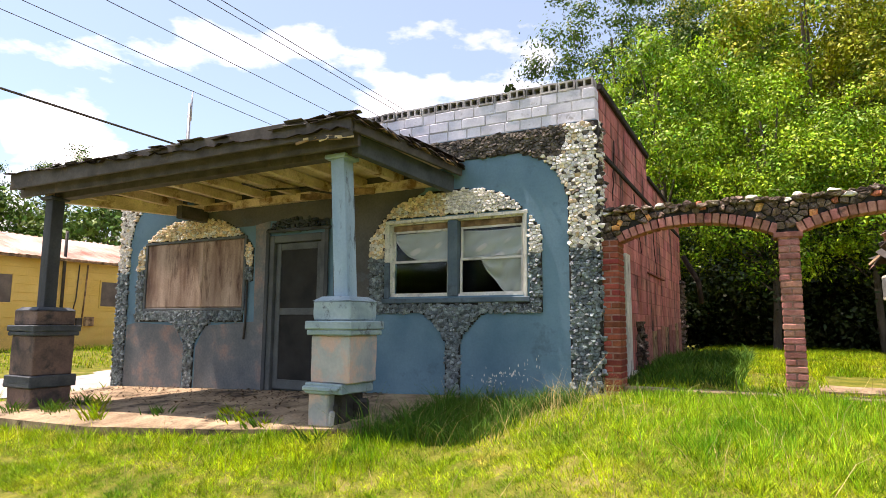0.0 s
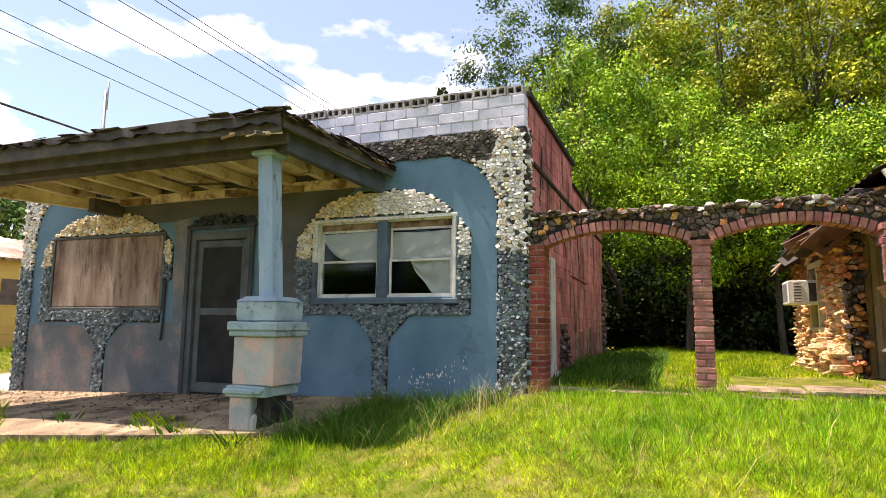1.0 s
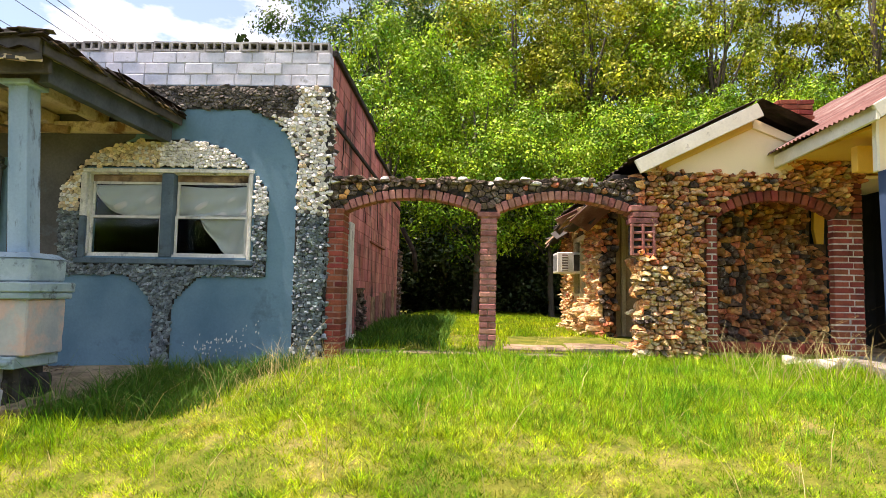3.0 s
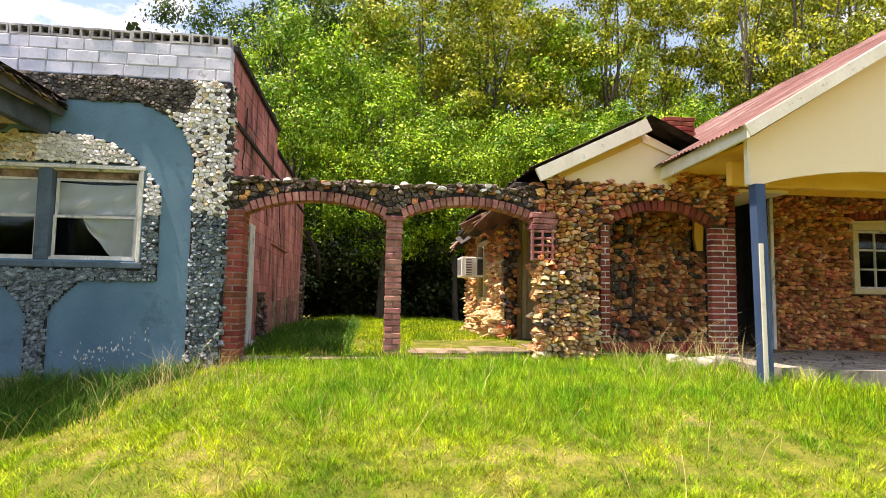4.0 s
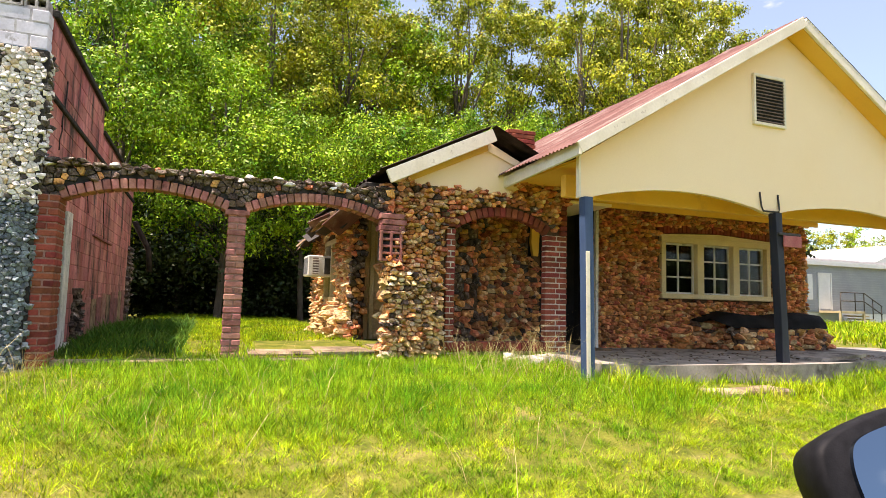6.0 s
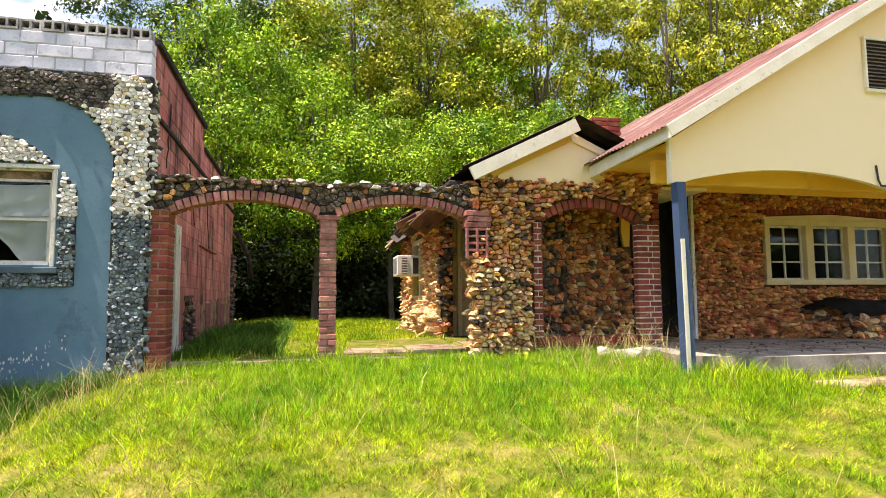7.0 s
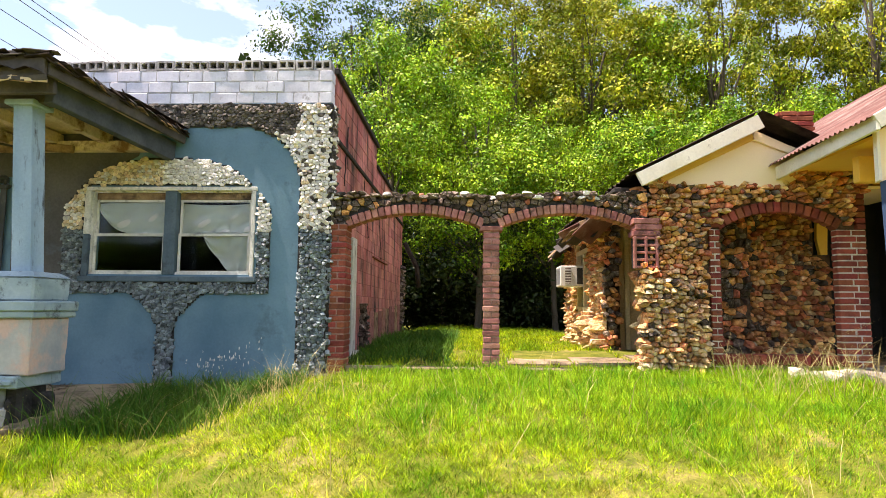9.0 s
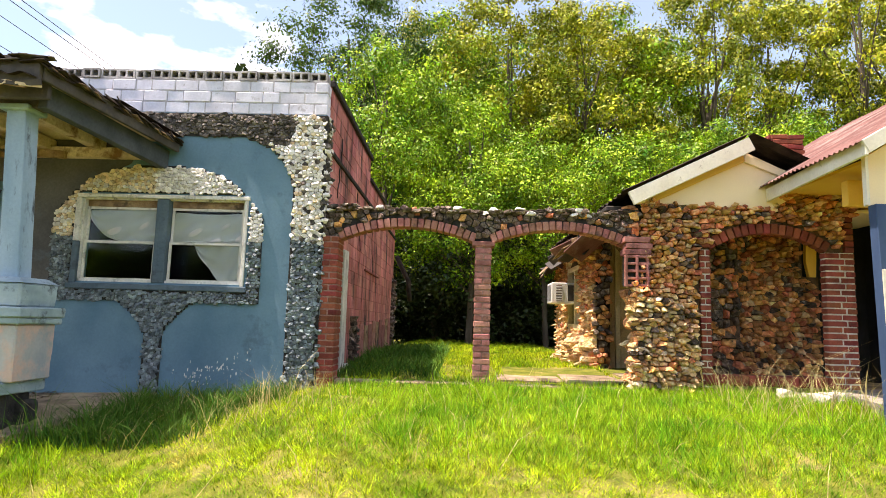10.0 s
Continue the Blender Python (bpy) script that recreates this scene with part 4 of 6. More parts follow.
for i in range(9):
    x = RX0 + .9 + i * 0.60
    yj = min(FY - .02, 5.25 + max(.1, (x - RX0 - .3)) * 1.25)
    beam("joist", (x, 5.3, 2.565), (x, max(5.5, yj), 2.535), .09, .13, CEILING, roof)
beam("wall_plate", (RXW + .1, FY - .07, 2.45), (RX1 + .1, FY - .07, 2.45), .10, .12, CEILING, roof, "peeling cream wall plate")
for x0, x1 in ((-7.9, -7.3), (-5.9, -5.3), (-5.0, -4.6)):
    beam("rotten_board", (x0, FY - .13, 2.43), (x1, FY - .14, 2.40), .05, .09, RAW_WOOD, roof)
box("bracket", (-8.05, -7.93, FY - .55, FY - .02, 2.22, 2.42), FASCIA, roof)
tube("loose_cable", [(-6.3, 6.0, 2.52), (-6.0, 6.1, 2.42), (-5.6, 6.3, 2.44), (-5.1, 6.5, 2.36), (-5.0, 6.7, 2.30)], .014, METAL_DARK, roof)
rs = random.Random(23)
for i in range(9):
    x = RX1 - .62 + .065 * i + rs.uniform(-.03, .03)
    bm = boxes((-rs.uniform(.05, .16), rs.uniform(.05, .16), -.008, .008, -rs.uniform(.012, .03), rs.uniform(.01, .03)), bevel=.004)
    bmesh.ops.transform(bm, matrix=pose(x, RY - .012 - .004 * (i % 3), 2.545 + rs.uniform(-.03, .03), rs.uniform(-15, 15), rs.uniform(-9, 9), rs.uniform(-5, 5)), verts=bm.verts)
    part("splinter", bm, (RAW_WOOD, CEILING, FASCIA)[i % 3], roof, "split bare wood at the corner")
# torn shreds and split boards along the open end and front of the roof
rs = random.Random(17)
for i in range(46):
    t = rs.random()
    x, y, z = RX1 + .02 + (.30 * t), RY + (FY - RY) * t, 2.70 - .08 * t + rs.uniform(-.035, .025)
    bm = boxes((-.03, .03, -rs.uniform(.06, .22), rs.uniform(.06, .2), -.006, .006), bevel=.003)
    bmesh.ops.transform(bm, matrix=pose(x, y, z, -2.5 + rs.uniform(-3.5, 3.5), rs.uniform(-20, 60), 8 + rs.uniform(-9, 9)), verts=bm.verts)
    part("torn_strip", bm, (ROOF_FELT, ROOF_FELT, ROOF_FELT, FASCIA, RAW_WOOD)[rs.randrange(5)], roof)
for i in range(34):
    x = RX0 + (RX1 - RX0) * (1 - rs.random() ** 1.4)
    bm = boxes((-rs.uniform(.05, .2), rs.uniform(.05, .2), -.03, .03, -.006, .006), bevel=.003)
    bmesh.ops.transform(bm, matrix=pose(x, RY - .045, 2.80 - .06 * (x - RX0) / (RX1 - RX0) + rs.uniform(-.03, .03), rs.uniform(-40, 40), rs.uniform(-6, 6), rs.uniform(-8, 8)), verts=bm.verts)
    part("torn_strip", bm, (ROOF_FELT, FASCIA)[rs.randrange(2)], roof)
# ragged felt sheet on top
bm = bmesh.new()
rr = random.Random(9)
cols = 60
prev = None
for i in range(cols + 1):
    x = RX0 - .12 + (RX1 - RX0 + .10) * i / cols
    xb = RXW - .2 + (-3.10 - RXW) * i / cols
    lip = RY - .05 - rr.random() * .05
    zf = 2.835 - .0065 * i * .6 + rr.uniform(-.012, .02) + (.03 if rr.random() < .15 else 0)
    a = [bm.verts.new((x, lip, zf - .035)), bm.verts.new((x, RY + .08, zf + .005)), bm.verts.new((x * .5 + xb * .5, 5.9, 2.75)), bm.verts.new((xb, FY - .01, 2.68))]
    if prev:
        for k in range(3):
            bm.faces.new((prev[k], a[k], a[k + 1], prev[k + 1]))
    prev = a
bmesh.ops.solidify(bm, geom=list(bm.faces), thickness=0.03)
part("roof_felt", bm, ROOF_FELT, roof, "curling black roof felt")

# ---- brick archway ----
AY0, AY1 = 6.95, 7.17
arch = thing("brick_archway", (0.28, 7.06, 0), "twin-arched brick garden wall topped with rough fieldstones", "archway")


def arc_pts(x0, x1, zs, rise, n=16):
    c, r = (x0 + x1) / 2, ((x1 - x0) ** 2 / 4 + rise ** 2) / (2 * rise)
    zc = zs + rise - r
    a = math.asin((x1 - x0) / 2 / r)
    return [(c + r * math.sin(-a + 2 * a * i / n), zc + r * math.cos(-a + 2 * a * i / n)) for i in range(n + 1)], (c, zc, r, a)


A1, C1 = arc_pts(-1.39, .17, 1.52, .165)
A2, C2 = arc_pts(.38, 1.92, 1.52, .165)
spandrel = part("spandrel", prism([(-1.58, 1.52), (-1.40, 1.52)] + [(x, z + .105) for x, z in A1[1:-1]] + [(.17, 1.53), (.38, 1.53)] + [(x, z + .105) for x, z in A2[1:-1]] + [(1.93, 1.53), (2.2, 1.53), (2.2, 1.90), (1.2, 1.89), (.2, 1.87), (-.6, 1.87), (-1.58, 1.83)], AY0 + .03, AY1 - .02), MORTAR_DARK, arch, "rubble-filled spandrel")


def voussoirs(parent, c, mat, y0, y1, ring=.105, step=.075):
    cx, zc, r, a = c
    n = int(2 * a * r / step)
    for i in range(n):
        t = -a + 2 * a * (i + .5) / n
        rad = r + ring / 2
        brick(parent, pose(cx + rad * math.sin(t), (y0 + y1) / 2, zc + rad * math.cos(t), 0, math.degrees(t), 0), (2 * a * r / n - .009, y1 - y0, ring), mat, "arch_brick")


voussoirs(arch, C1, BRICK_PINK, AY0, AY1)
voussoirs(arch, C2, BRICK_PINK, AY0, AY1)


def brick_pier(parent, x0, x1, y0, y1, z0, z1, mat, joint, seed, course=.0695, wob=.004, lay=None):
    rnd = random.Random(seed)
    core = part("mortar_core", boxes((x0 + .013, x1 - .013, y0 + .007, y1 - .007, z0, z1)), joint, parent)
    n = int(round((z1 - z0) / course))
    c = (z1 - z0) / n
    for i in range(n):
        z = z0 + (i + .5) * c
        w = x1 - x0
        cuts = [(x0, x1)] if (w < .25 and i % 2) else [(x0, x0 + w * .5), (x0 + w * .5, x1)] if i % 2 == 0 else [(x0, x0 + w * .66), (x0 + w * .66, x1)]
        for a, b in cuts:
            brick(parent, pose((a + b) / 2 + rnd.uniform(-wob, wob), (y0 + y1) / 2 + rnd.uniform(-wob, wob), z, 0, rnd.uniform(-.8, .8), 0), (b - a - .012, y1 - y0, c - .014), mat)


brick_pier(arch, .18, .38, AY0, AY1, -.08, 1.53, BRICK_PINK, BRICK_JOINT_RED, 1)
brick_pier(arch, -1.585, -1.385, AY0 - .05, AY1 + .05, -.35, 1.55, BRICK, BRICK_JOINT_RED, 2)
box("impost", (.15, .41, AY0 - .012, AY1 + .012, 1.48, 1.535), BRICK_PINK, arch)


def spandrel_in(u, v):
    for (cx, zc, r, a) in (C1, C2):
        if abs(u - cx) < r * math.sin(a) + .02 and v < zc + math.sqrt(max(0, (r + .13) ** 2 - (u - cx) ** 2)):
            return False
    return v > 1.56 and v < 1.86 + .02 * (u + 1.6)


stones(arch, face_y(AY0 + .02), spandrel_in, -1.62, 2.2, 1.5, 1.93, 0.085, lambda u, v, r: STONE_GREY if r.random() < .88 else STONE_RUST, depth=.22, keep=200, seed=21)
stones(arch, face_y(AY0 + .01), lambda u, v: True, -1.6, 2.1, 1.855, 1.925, 0.11, lambda u, v, r: STONE_GREY if r.random() < .75 else STONE_WHITE, depth=.30, keep=60, seed=22, squash=.42, back=.17, name="coping_stone")
# threshold strip between the piers
box("threshold", (-1.55, 2.0, 6.98, 7.2, -.25, -.085), CONCRETE, arch, "weathered concrete threshold", 0.015)
part("garden_path", boxes((.5, 1.28, 7.35, 8.7, -.2, -.045), (1.30, 2.02, 7.25, 9.0, -.2, -.035), bevel=.02), CONCRETE, None)
tagged(bpy.data.objects["garden_path"], "pale cracked concrete path slab in the grass", "path", kind="structure")

# ---- stone house ----
HY = 6.92
house = thing("stone_house", (6.5, 9.0, 0), "fieldstone cottage with a cream gabled porch and rusty red roof", "house")
HA, HC = arc_pts(2.86, 4.15, 1.50, .20)
outline = [(1.99, -.3), (2.86, -.3), (2.86, 1.50)] + [(x, z + .11) for x, z in HA[1:-1]] + [(4.15, 1.50), (4.46, 1.50), (4.50, 2.36), (3.95, 2.34), (3.62, 2.10), (3.5, 2.01), (2.3, 2.03), (2.15, 2.06), (2.08, 1.9)]
hfront = part("front_wall", prism(outline, HY + .03, HY + .13), MORTAR_TAN, house, "ochre fieldstone wall")
voussoirs(hfront, HC, BRICK, HY - .01, HY + .11, ring=.12, step=.078)


def hfront_in(u, v):
    cx, zc, r, a = HC
    if abs(u - cx) < .66 and v < zc + math.sqrt(max(0, (r + .15) ** 2 - (u - cx) ** 2)):
        return False
    if u > 2.70 and v < 1.56:
        return False
    left = 1.99 + max(0, v) * .06 - (.05 if v < 1.05 else 0)
    top = 2.06 if u < 2.3 else 2.03 if u < 3.5 else 2.02 + (u - 3.5) * .75 if u < 3.95 else 2.37
    return left < u < 4.5 and v < top and not (u > 4.36 and v < 1.9)


def house_stone(u, v, r):
    k = r.random()
    if v < .95 and u < 2.75:
        return STONE_GOLD if k < .66 else STONE_CREAM if k < .78 else STONE_GREY if k < .88 else STONE_OCHRE
    return STONE_OCHRE if k < .58 else STONE_GOLD if k < .78 else STONE_RUST if k < .95 else STONE_GREY


stones(hfront, face_y(HY), hfront_in, 1.9, 4.5, -.15, 2.4, 0.082, house_stone, depth=.48, rough=1.05, keep=300, seed=31, squash=.66)
stones(hfront, face_x(2.03, -1), lambda u, v: True, HY + .02, HY + .3, -.1, 2.0, 0.12, house_stone, depth=.4, keep=60, seed=32, name="corner_stone")
brick_pier(hfront, 2.73, 2.86, HY - .01, HY + .10, -.1, 1.5, BRICK, BRICK_JOINT, 4)
brick_pier(hfront, 4.13, 4.47, HY - .01, HY + .10, -.1, 1.50, BRICK, BRICK_JOINT, 5)
for i in range(8):
    brick(hfront, pose(4.41, HY + .04, 1.50 + .035 + i * .07), (.10, .12, .06), BRICK)
for i in range(3):
    brick(hfront, pose(2.76, HY + .04, 1.52 + .035 + i * .07), (.19, .12, .06), BRICK)
for i in range(18):
    brick(hfront, pose(2.80 + i * .079, HY + .10, .045), (.07, .26, .11), BRICK, "sill_brick")
stones(hfront, face_y(HY - .05), lambda u, v: v < 1.0 + .1 * math.sin(u * 7), 1.95, 2.66, -.15, 1.1, .082, house_stone, depth=.55, rough=1.15, keep=200, seed=33, squash=.66, back=.09, name="foot_stone")
# brick lattice vent on the archway's end
vent = part("lattice_vent", boxes((1.89, 2.14, HY - .04, HY + .1, 1.06, 1.40)), MORTAR_DARK, house, "pinkish brick lattice vent")
for a in range(3):
    box("rib", (1.885 + a * .12 - .012, 1.885 + a * .12 + .018, HY - .085, HY - .03, 1.05, 1.41), BRICK_PINK, vent)
for a in range(5):
    box("rib", (1.87, 2.16, HY - .079, HY - .03, 1.05 + a * .082, 1.08 + a * .082), BRICK_PINK, vent)
for i in range(3):
    brick(hfront, pose(2.02 + .02 * (i % 2), HY + .03, 1.445 + i * .07), (.30, .22, .062), BRICK_PINK, "end_brick")

# recess behind the arch
inner = part("inner_wall", boxes((3.50, 4.40, 7.85, 8.05, -.1, 2.1), (4.40, 4.60, 7.85, 8.05, -.1, 1.3), (3.15, 3.52, 7.7, 9.0, -.1, 2.1) ), MORTAR_TAN, house, "shaded brown fieldstone wall")
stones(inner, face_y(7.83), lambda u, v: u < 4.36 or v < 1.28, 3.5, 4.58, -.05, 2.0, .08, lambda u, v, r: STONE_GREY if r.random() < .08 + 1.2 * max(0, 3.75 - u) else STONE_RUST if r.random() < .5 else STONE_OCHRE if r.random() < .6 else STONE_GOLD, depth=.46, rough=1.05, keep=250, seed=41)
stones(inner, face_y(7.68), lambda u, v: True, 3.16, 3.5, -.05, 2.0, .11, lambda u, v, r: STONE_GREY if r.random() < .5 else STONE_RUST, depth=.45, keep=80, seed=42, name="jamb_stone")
part("recess_ceiling", boxes((2.2, 5.4, HY + .28, 9.0, 2.02, 2.06)), YELLOW, house)
part("recess_floor", boxes((2.1, 5.4, HY + .28, 9.0, -.3, -.02)), CONCRETE, house)
bm = prism([(4.50, 1.28), (4.58, 1.28), (4.62, 2.0), (4.38, 2.0), (4.47, 1.72), (4.46, 1.5)], 7.86, 7.92)
part("bracket_board", bm, GOLD, house, "cream curved bracket board")
# darkness behind this window is a near-black panel
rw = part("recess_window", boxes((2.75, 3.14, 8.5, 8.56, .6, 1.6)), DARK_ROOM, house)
box("sill", (2.7, 3.16, 8.4, 8.5, .55, .6), WHITE_TRIM, rw)
box("awning", (2.7, 3.16, 8.3, 8.5, 1.55, 1.68), TRIM_YELLOW, rw)

# main wall under the porch
MY = 7.8
MW = (6.80, 9.18, .77, 1.74)
mwall = part("main_wall", boxes(*[(a, b, MY + .03, MY + .25, c, d) for a, b, c, d in wall_boxes(5.55, 10.02, -.2, 2.5, [MW])]), MORTAR_TAN, house, "rust-brown fieldstone wall")
stones(mwall, face_y(MY), lambda u, v: not (MW[0] - .05 < u < MW[1] + .05 and MW[2] - .06 < v < MW[3] + .16), 5.55, 10.05, -.05, 2.25, .084, lambda u, v, r: STONE_RUST if r.random() < .62 else STONE_OCHRE if r.random() < .9 else STONE_GOLD, depth=.46, rough=1.05, keep=300, seed=51, squash=.66)
stones(mwall, face_x(10.03, 1), lambda u, v: True, MY, MY + .3, -.05, 2.2, .12, lambda u, v, r: STONE_RUST, depth=.4, keep=60, seed=52, name="corner_stone")
for i in range(31):
    t = (i + .5) / 31
    brick(mwall, pose(MW[0] - .05 + (MW[1] - MW[0] + .1) * t, MY + .06, MW[3] + .10 + .06 * (1 - (2 * t - 1) ** 2)), (.07, .18, .12), BRICK, "arch_brick")
mwin = part("window", boxes((MW[0], MW[1], MY - .03, MY + .12, MW[3] - .09, MW[3]), (MW[0], MW[0] + .09, MY - .03, MY + .12, MW[2] + .05, MW[3] - .09), (MW[1] - .09, MW[1], MY - .03, MY + .12, MW[2] + .05, MW[3] - .09), bevel=.006), TRIM_YELLOW, house, "triple sash window with pale yellow frame")
part("sill", boxes((MW[0] - .05, MW[1] + .05, MY - .09, MY + .10, MW[2] - .03, MW[2] + .05), bevel=.01), TRIM_YELLOW, mwin)
part("head", prism([(MW[0] - .04, MW[3]), (MW[1] + .04, MW[3]), (MW[1] + .04, MW[3] + .03), ((MW[0] + MW[1]) / 2, MW[3] + .09), (MW[0] - .04, MW[3] + .03)], MY - .05, MY + .05), TRIM_YELLOW, mwin)
uw = (MW[1] - MW[0] - .18 - .28) / 3
for i in range(3):
    a = MW[0] + .09 + i * (uw + .14)
    b = a + uw
    if i:
        box("mullion", (a - .14, a, MY - .04, MY + .11, MW[2] + .05, MW[3] - .09), TRIM_YELLOW, mwin)
    z0, z1 = MW[2] + .05, MW[3] - .09
    bars = [(a, a + .03, z0, z1), (b - .03, b, z0, z1), (a + .03, b - .03, z0, z0 + .03), (a + .03, b - .03, z1 - .03, z1), ((a + b) / 2 - .01, (a + b) / 2 + .01, z0 + .03, z1 - .03), (a + .03, b - .03, z0 + (z1 - z0) / 3 - .012, z0 + (z1 - z0) / 3 + .012), (a + .03, b - .03, z0 + (z1 - z0) * 2 / 3 - .012, z0 + (z1 - z0) * 2 / 3 + .012)]
    part("sash", boxes(*[(p, q, MY + .05, MY + .08, r, s) for p, q, r, s in bars]), WHITE_TRIM, mwin)
    g = box("pane", (a + .03, b - .03, MY + .062, MY + .068, z0 + .03, z1 - .03), GLASS, mwin, bevel=0)
    g.visible_shadow = False
# indoor surfaces coloured near black in place of room darkness
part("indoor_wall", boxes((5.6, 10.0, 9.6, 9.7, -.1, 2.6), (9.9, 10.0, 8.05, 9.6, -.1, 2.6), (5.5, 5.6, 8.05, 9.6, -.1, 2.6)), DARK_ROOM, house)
# black panel added in place of the doorway's inner darkness
part("doorway_dark_panel", boxes((4.62, 5.55, 8.3, 8.36, -.1, 2.3)), BLACK_FILL, house, "black panel painting the darkness of the open doorway")
box("door_jamb", (5.49, 5.54, 7.70, 7.76, -.1, 2.2), WHITE_TRIM, house, "grey-white door jamb")
box("door_jamb", (4.62, 4.68, 8.0, 8.3, -.1, 2.2), NEAR_BLACK, house)
# planter with a black sheet
plan = thing("stone_planter", (8.9, 7.5, 0), "low fieldstone planter with a black plastic sheet", "planter")
pb = part("planter_wall", boxes((7.85, 9.95, 7.32, 7.76, -.1, .27)), MORTAR_TAN, plan)
stones(pb, face_y(7.30), lambda u, v: True, 7.85, 9.98, -.05, .27, .11, house_stone, depth=.4, keep=140, seed=61)
stones(pb, face_x(7.84, -1), lambda u, v: True, 7.32, 7.76, -.05, .27, .11, house_stone, depth=.4, keep=30, seed=62, name="corner_stone")
stones(pb, face_y(7.62), lambda u, v: v < .27 + .25 * (u - 7.0), 7.0, 7.9, -.05, .42, .11, house_stone, depth=.6, keep=60, seed=63, back=.2, name="loose_stone")
bm = bmesh.new()
cols = []
for i in range(31):
    t = i / 30
    x = 7.35 + 2.65 * t
    hgt = .50 + .03 * math.sin(t * 9) - (.13 * max(0, .2 - t) / .2)
    lo = .29 if t > .2 else .29 + .15 * (.2 - t) / .2
    cols.append([bm.verts.new((x, 7.36, lo)), bm.verts.new((x, 7.38 + .02 * math.sin(t * 40), (lo + hgt) / 2)), bm.verts.new((x, 7.5, hgt)), bm.verts.new((x, 7.76, hgt + .03))])
for a, b in zip(cols, cols[1:]):
    for k in range(3):
        bm.faces.new((a[k], b[k], b[k + 1], a[k + 1]))
bmesh.ops.solidify(bm, geom=list(bm.faces), thickness=.02)
part("black_sheet", bm, BLACK_FILL, plan, "dull black plastic sheet", True)

# porch slab of the house, rounded at its front
pts = [(4.25, 6.95), (3.95, 6.2), (3.85, 5.75), (4.05, 5.42), (4.6, 5.27), (5.5, 5.2), (6.4, 5.16), (7.3, 5.25), (8.2, 5.5), (9.2, 5.7), (12, 5.8), (12, 8.0), (4.25, 8.3)]
bm = bmesh.new()
f = bm.faces.new([bm.verts.new((x, y, -.03 - .008 * max(0, x - 6))) for x, y in pts])
g = bmesh.ops.extrude_face_region(bm, geom=[f])
bmesh.ops.translate(bm, vec=(0, 0, -.4), verts=[v for v in g["geom"] if isinstance(v, bmesh.types.BMVert)])
bmesh.ops.recalc_face_normals(bm, faces=bm.faces)
hslab = part("house_porch_slab", bm, CONCRETE_GREY, None)
tagged(hslab, "pale cracked concrete porch slab edged with grass", "slab", kind="structure")
bm = boxes((4.85, 5.95, 4.75, 5.12, -.5, -.25), bevel=.02)
stepo = part("stepping_slab", bm, CONCRETE, None)
tagged(stepo, "flat concrete slab lying in the grass", "slab")
slabp = thing("broken_slab", (7.3, 6.0, -.03), "tilted broken piece of concrete on the porch slab", "rubble")
bm = prism([(7.25, -.05), (8.1, .01), (8.12, .05), (7.3, .0)], 5.45, 5.85)
part("piece", bm, CONCRETE_GREY, slabp)

# gable roof over the porch
GY = 5.40
PK, EV = (6.78, 4.21), (3.50, 2.23)
ER = (2 * PK[0] - EV[0], EV[1])
def scallop(x0, x1, z0, z1, rise, n=14):
    return [(x0 + (x1 - x0) * i / n, z0 + (z1 - z0) * i / n + rise * math.sin(math.pi * i / n) ** .8) for i in range(n + 1)]
gp = [(3.66, 2.19), (3.66, 1.74)] + scallop(3.76, 6.36, 1.74, 1.78, .17)[0:] + [(6.45, 1.76)] + scallop(6.54, 9.3, 1.78, 1.76, .17) + [(10.2, 1.74), (10.2, 2.12), (PK[0], 4.10)]
gable = part("gable", prism(gp, GY + .04, GY + .10), YELLOW, house, "cream yellow gable board with scalloped lower edge")
OV = GY - .22
def rake(a, b, name, w, h, mat, y, lab=""):
    return beam(name, (a[0], y, a[1]), (b[0], y, b[1]), w, h, mat, house, lab)
beam("eave_fascia", (EV[0] - .01, OV - .02, EV[1] - .03), (EV[0] + .02, 7.3, EV[1] - .10), .035, .15, BARGE, house, "peeling white eave board")
rake((EV[0] - .02, EV[1] - .03), (PK[0], PK[1] - .02), "barge_board", .045, .13, BARGE, OV - .003, "peeling white barge board")
rake((ER[0], ER[1] - .02), (PK[0], PK[1] - .02), "barge_board", .04, .13, BARGE, OV + .003, "peeling white barge board")
part("soffit", prism([(EV[0] + .03, EV[1] - .06), (PK[0], PK[1] - .09), (ER[0] - .05, ER[1] - .06), (ER[0] - .05, ER[1] - .03), (PK[0], PK[1] - .06), (EV[0] + .03, EV[1] - .03)], OV + .03, 8.3), GOLD, house)
# corrugated roof sheets, one mesh a slope
def slope(a, b, y0, y1, pitch=.076, amp=.011):
    bm = bmesh.new()
    d = Vector((b[0] - a[0], 0, b[1] - a[1]))
    nrm = Vector((-d.z, 0, d.x)).normalized() * (1 if d.x > 0 else -1)
    n = int((y1 - y0) / (pitch / 4))
    prev = None
    for i in range(n + 1):
        y = y0 + (y1 - y0) * i / n
        o = nrm * (amp * math.sin(i * math.pi / 2) + .015 * noise.noise(Vector((y * 2, 1, 1))) + .042)
        row = [bm.verts.new(Vector((a[0], y, a[1])) + d * t + o * (1 + .5 * noise.noise(Vector((y * 1.5, t * 5, 0))))) for t in (-.02, .25, .5, .75, 1.0)]
        if prev:
            for k in range(4):
                bm.faces.new((prev[k], row[k], row[k + 1], prev[k + 1]))
        prev = row
    return bm
part("roof_sheet", slope(EV, PK, OV - .022, 15.0), ROOF_RED, house, "rusty red corrugated metal")
part("roof_sheet", slope(ER, PK, OV - .022, 15.0), ROOF_RED, house, "rusty red corrugated metal")
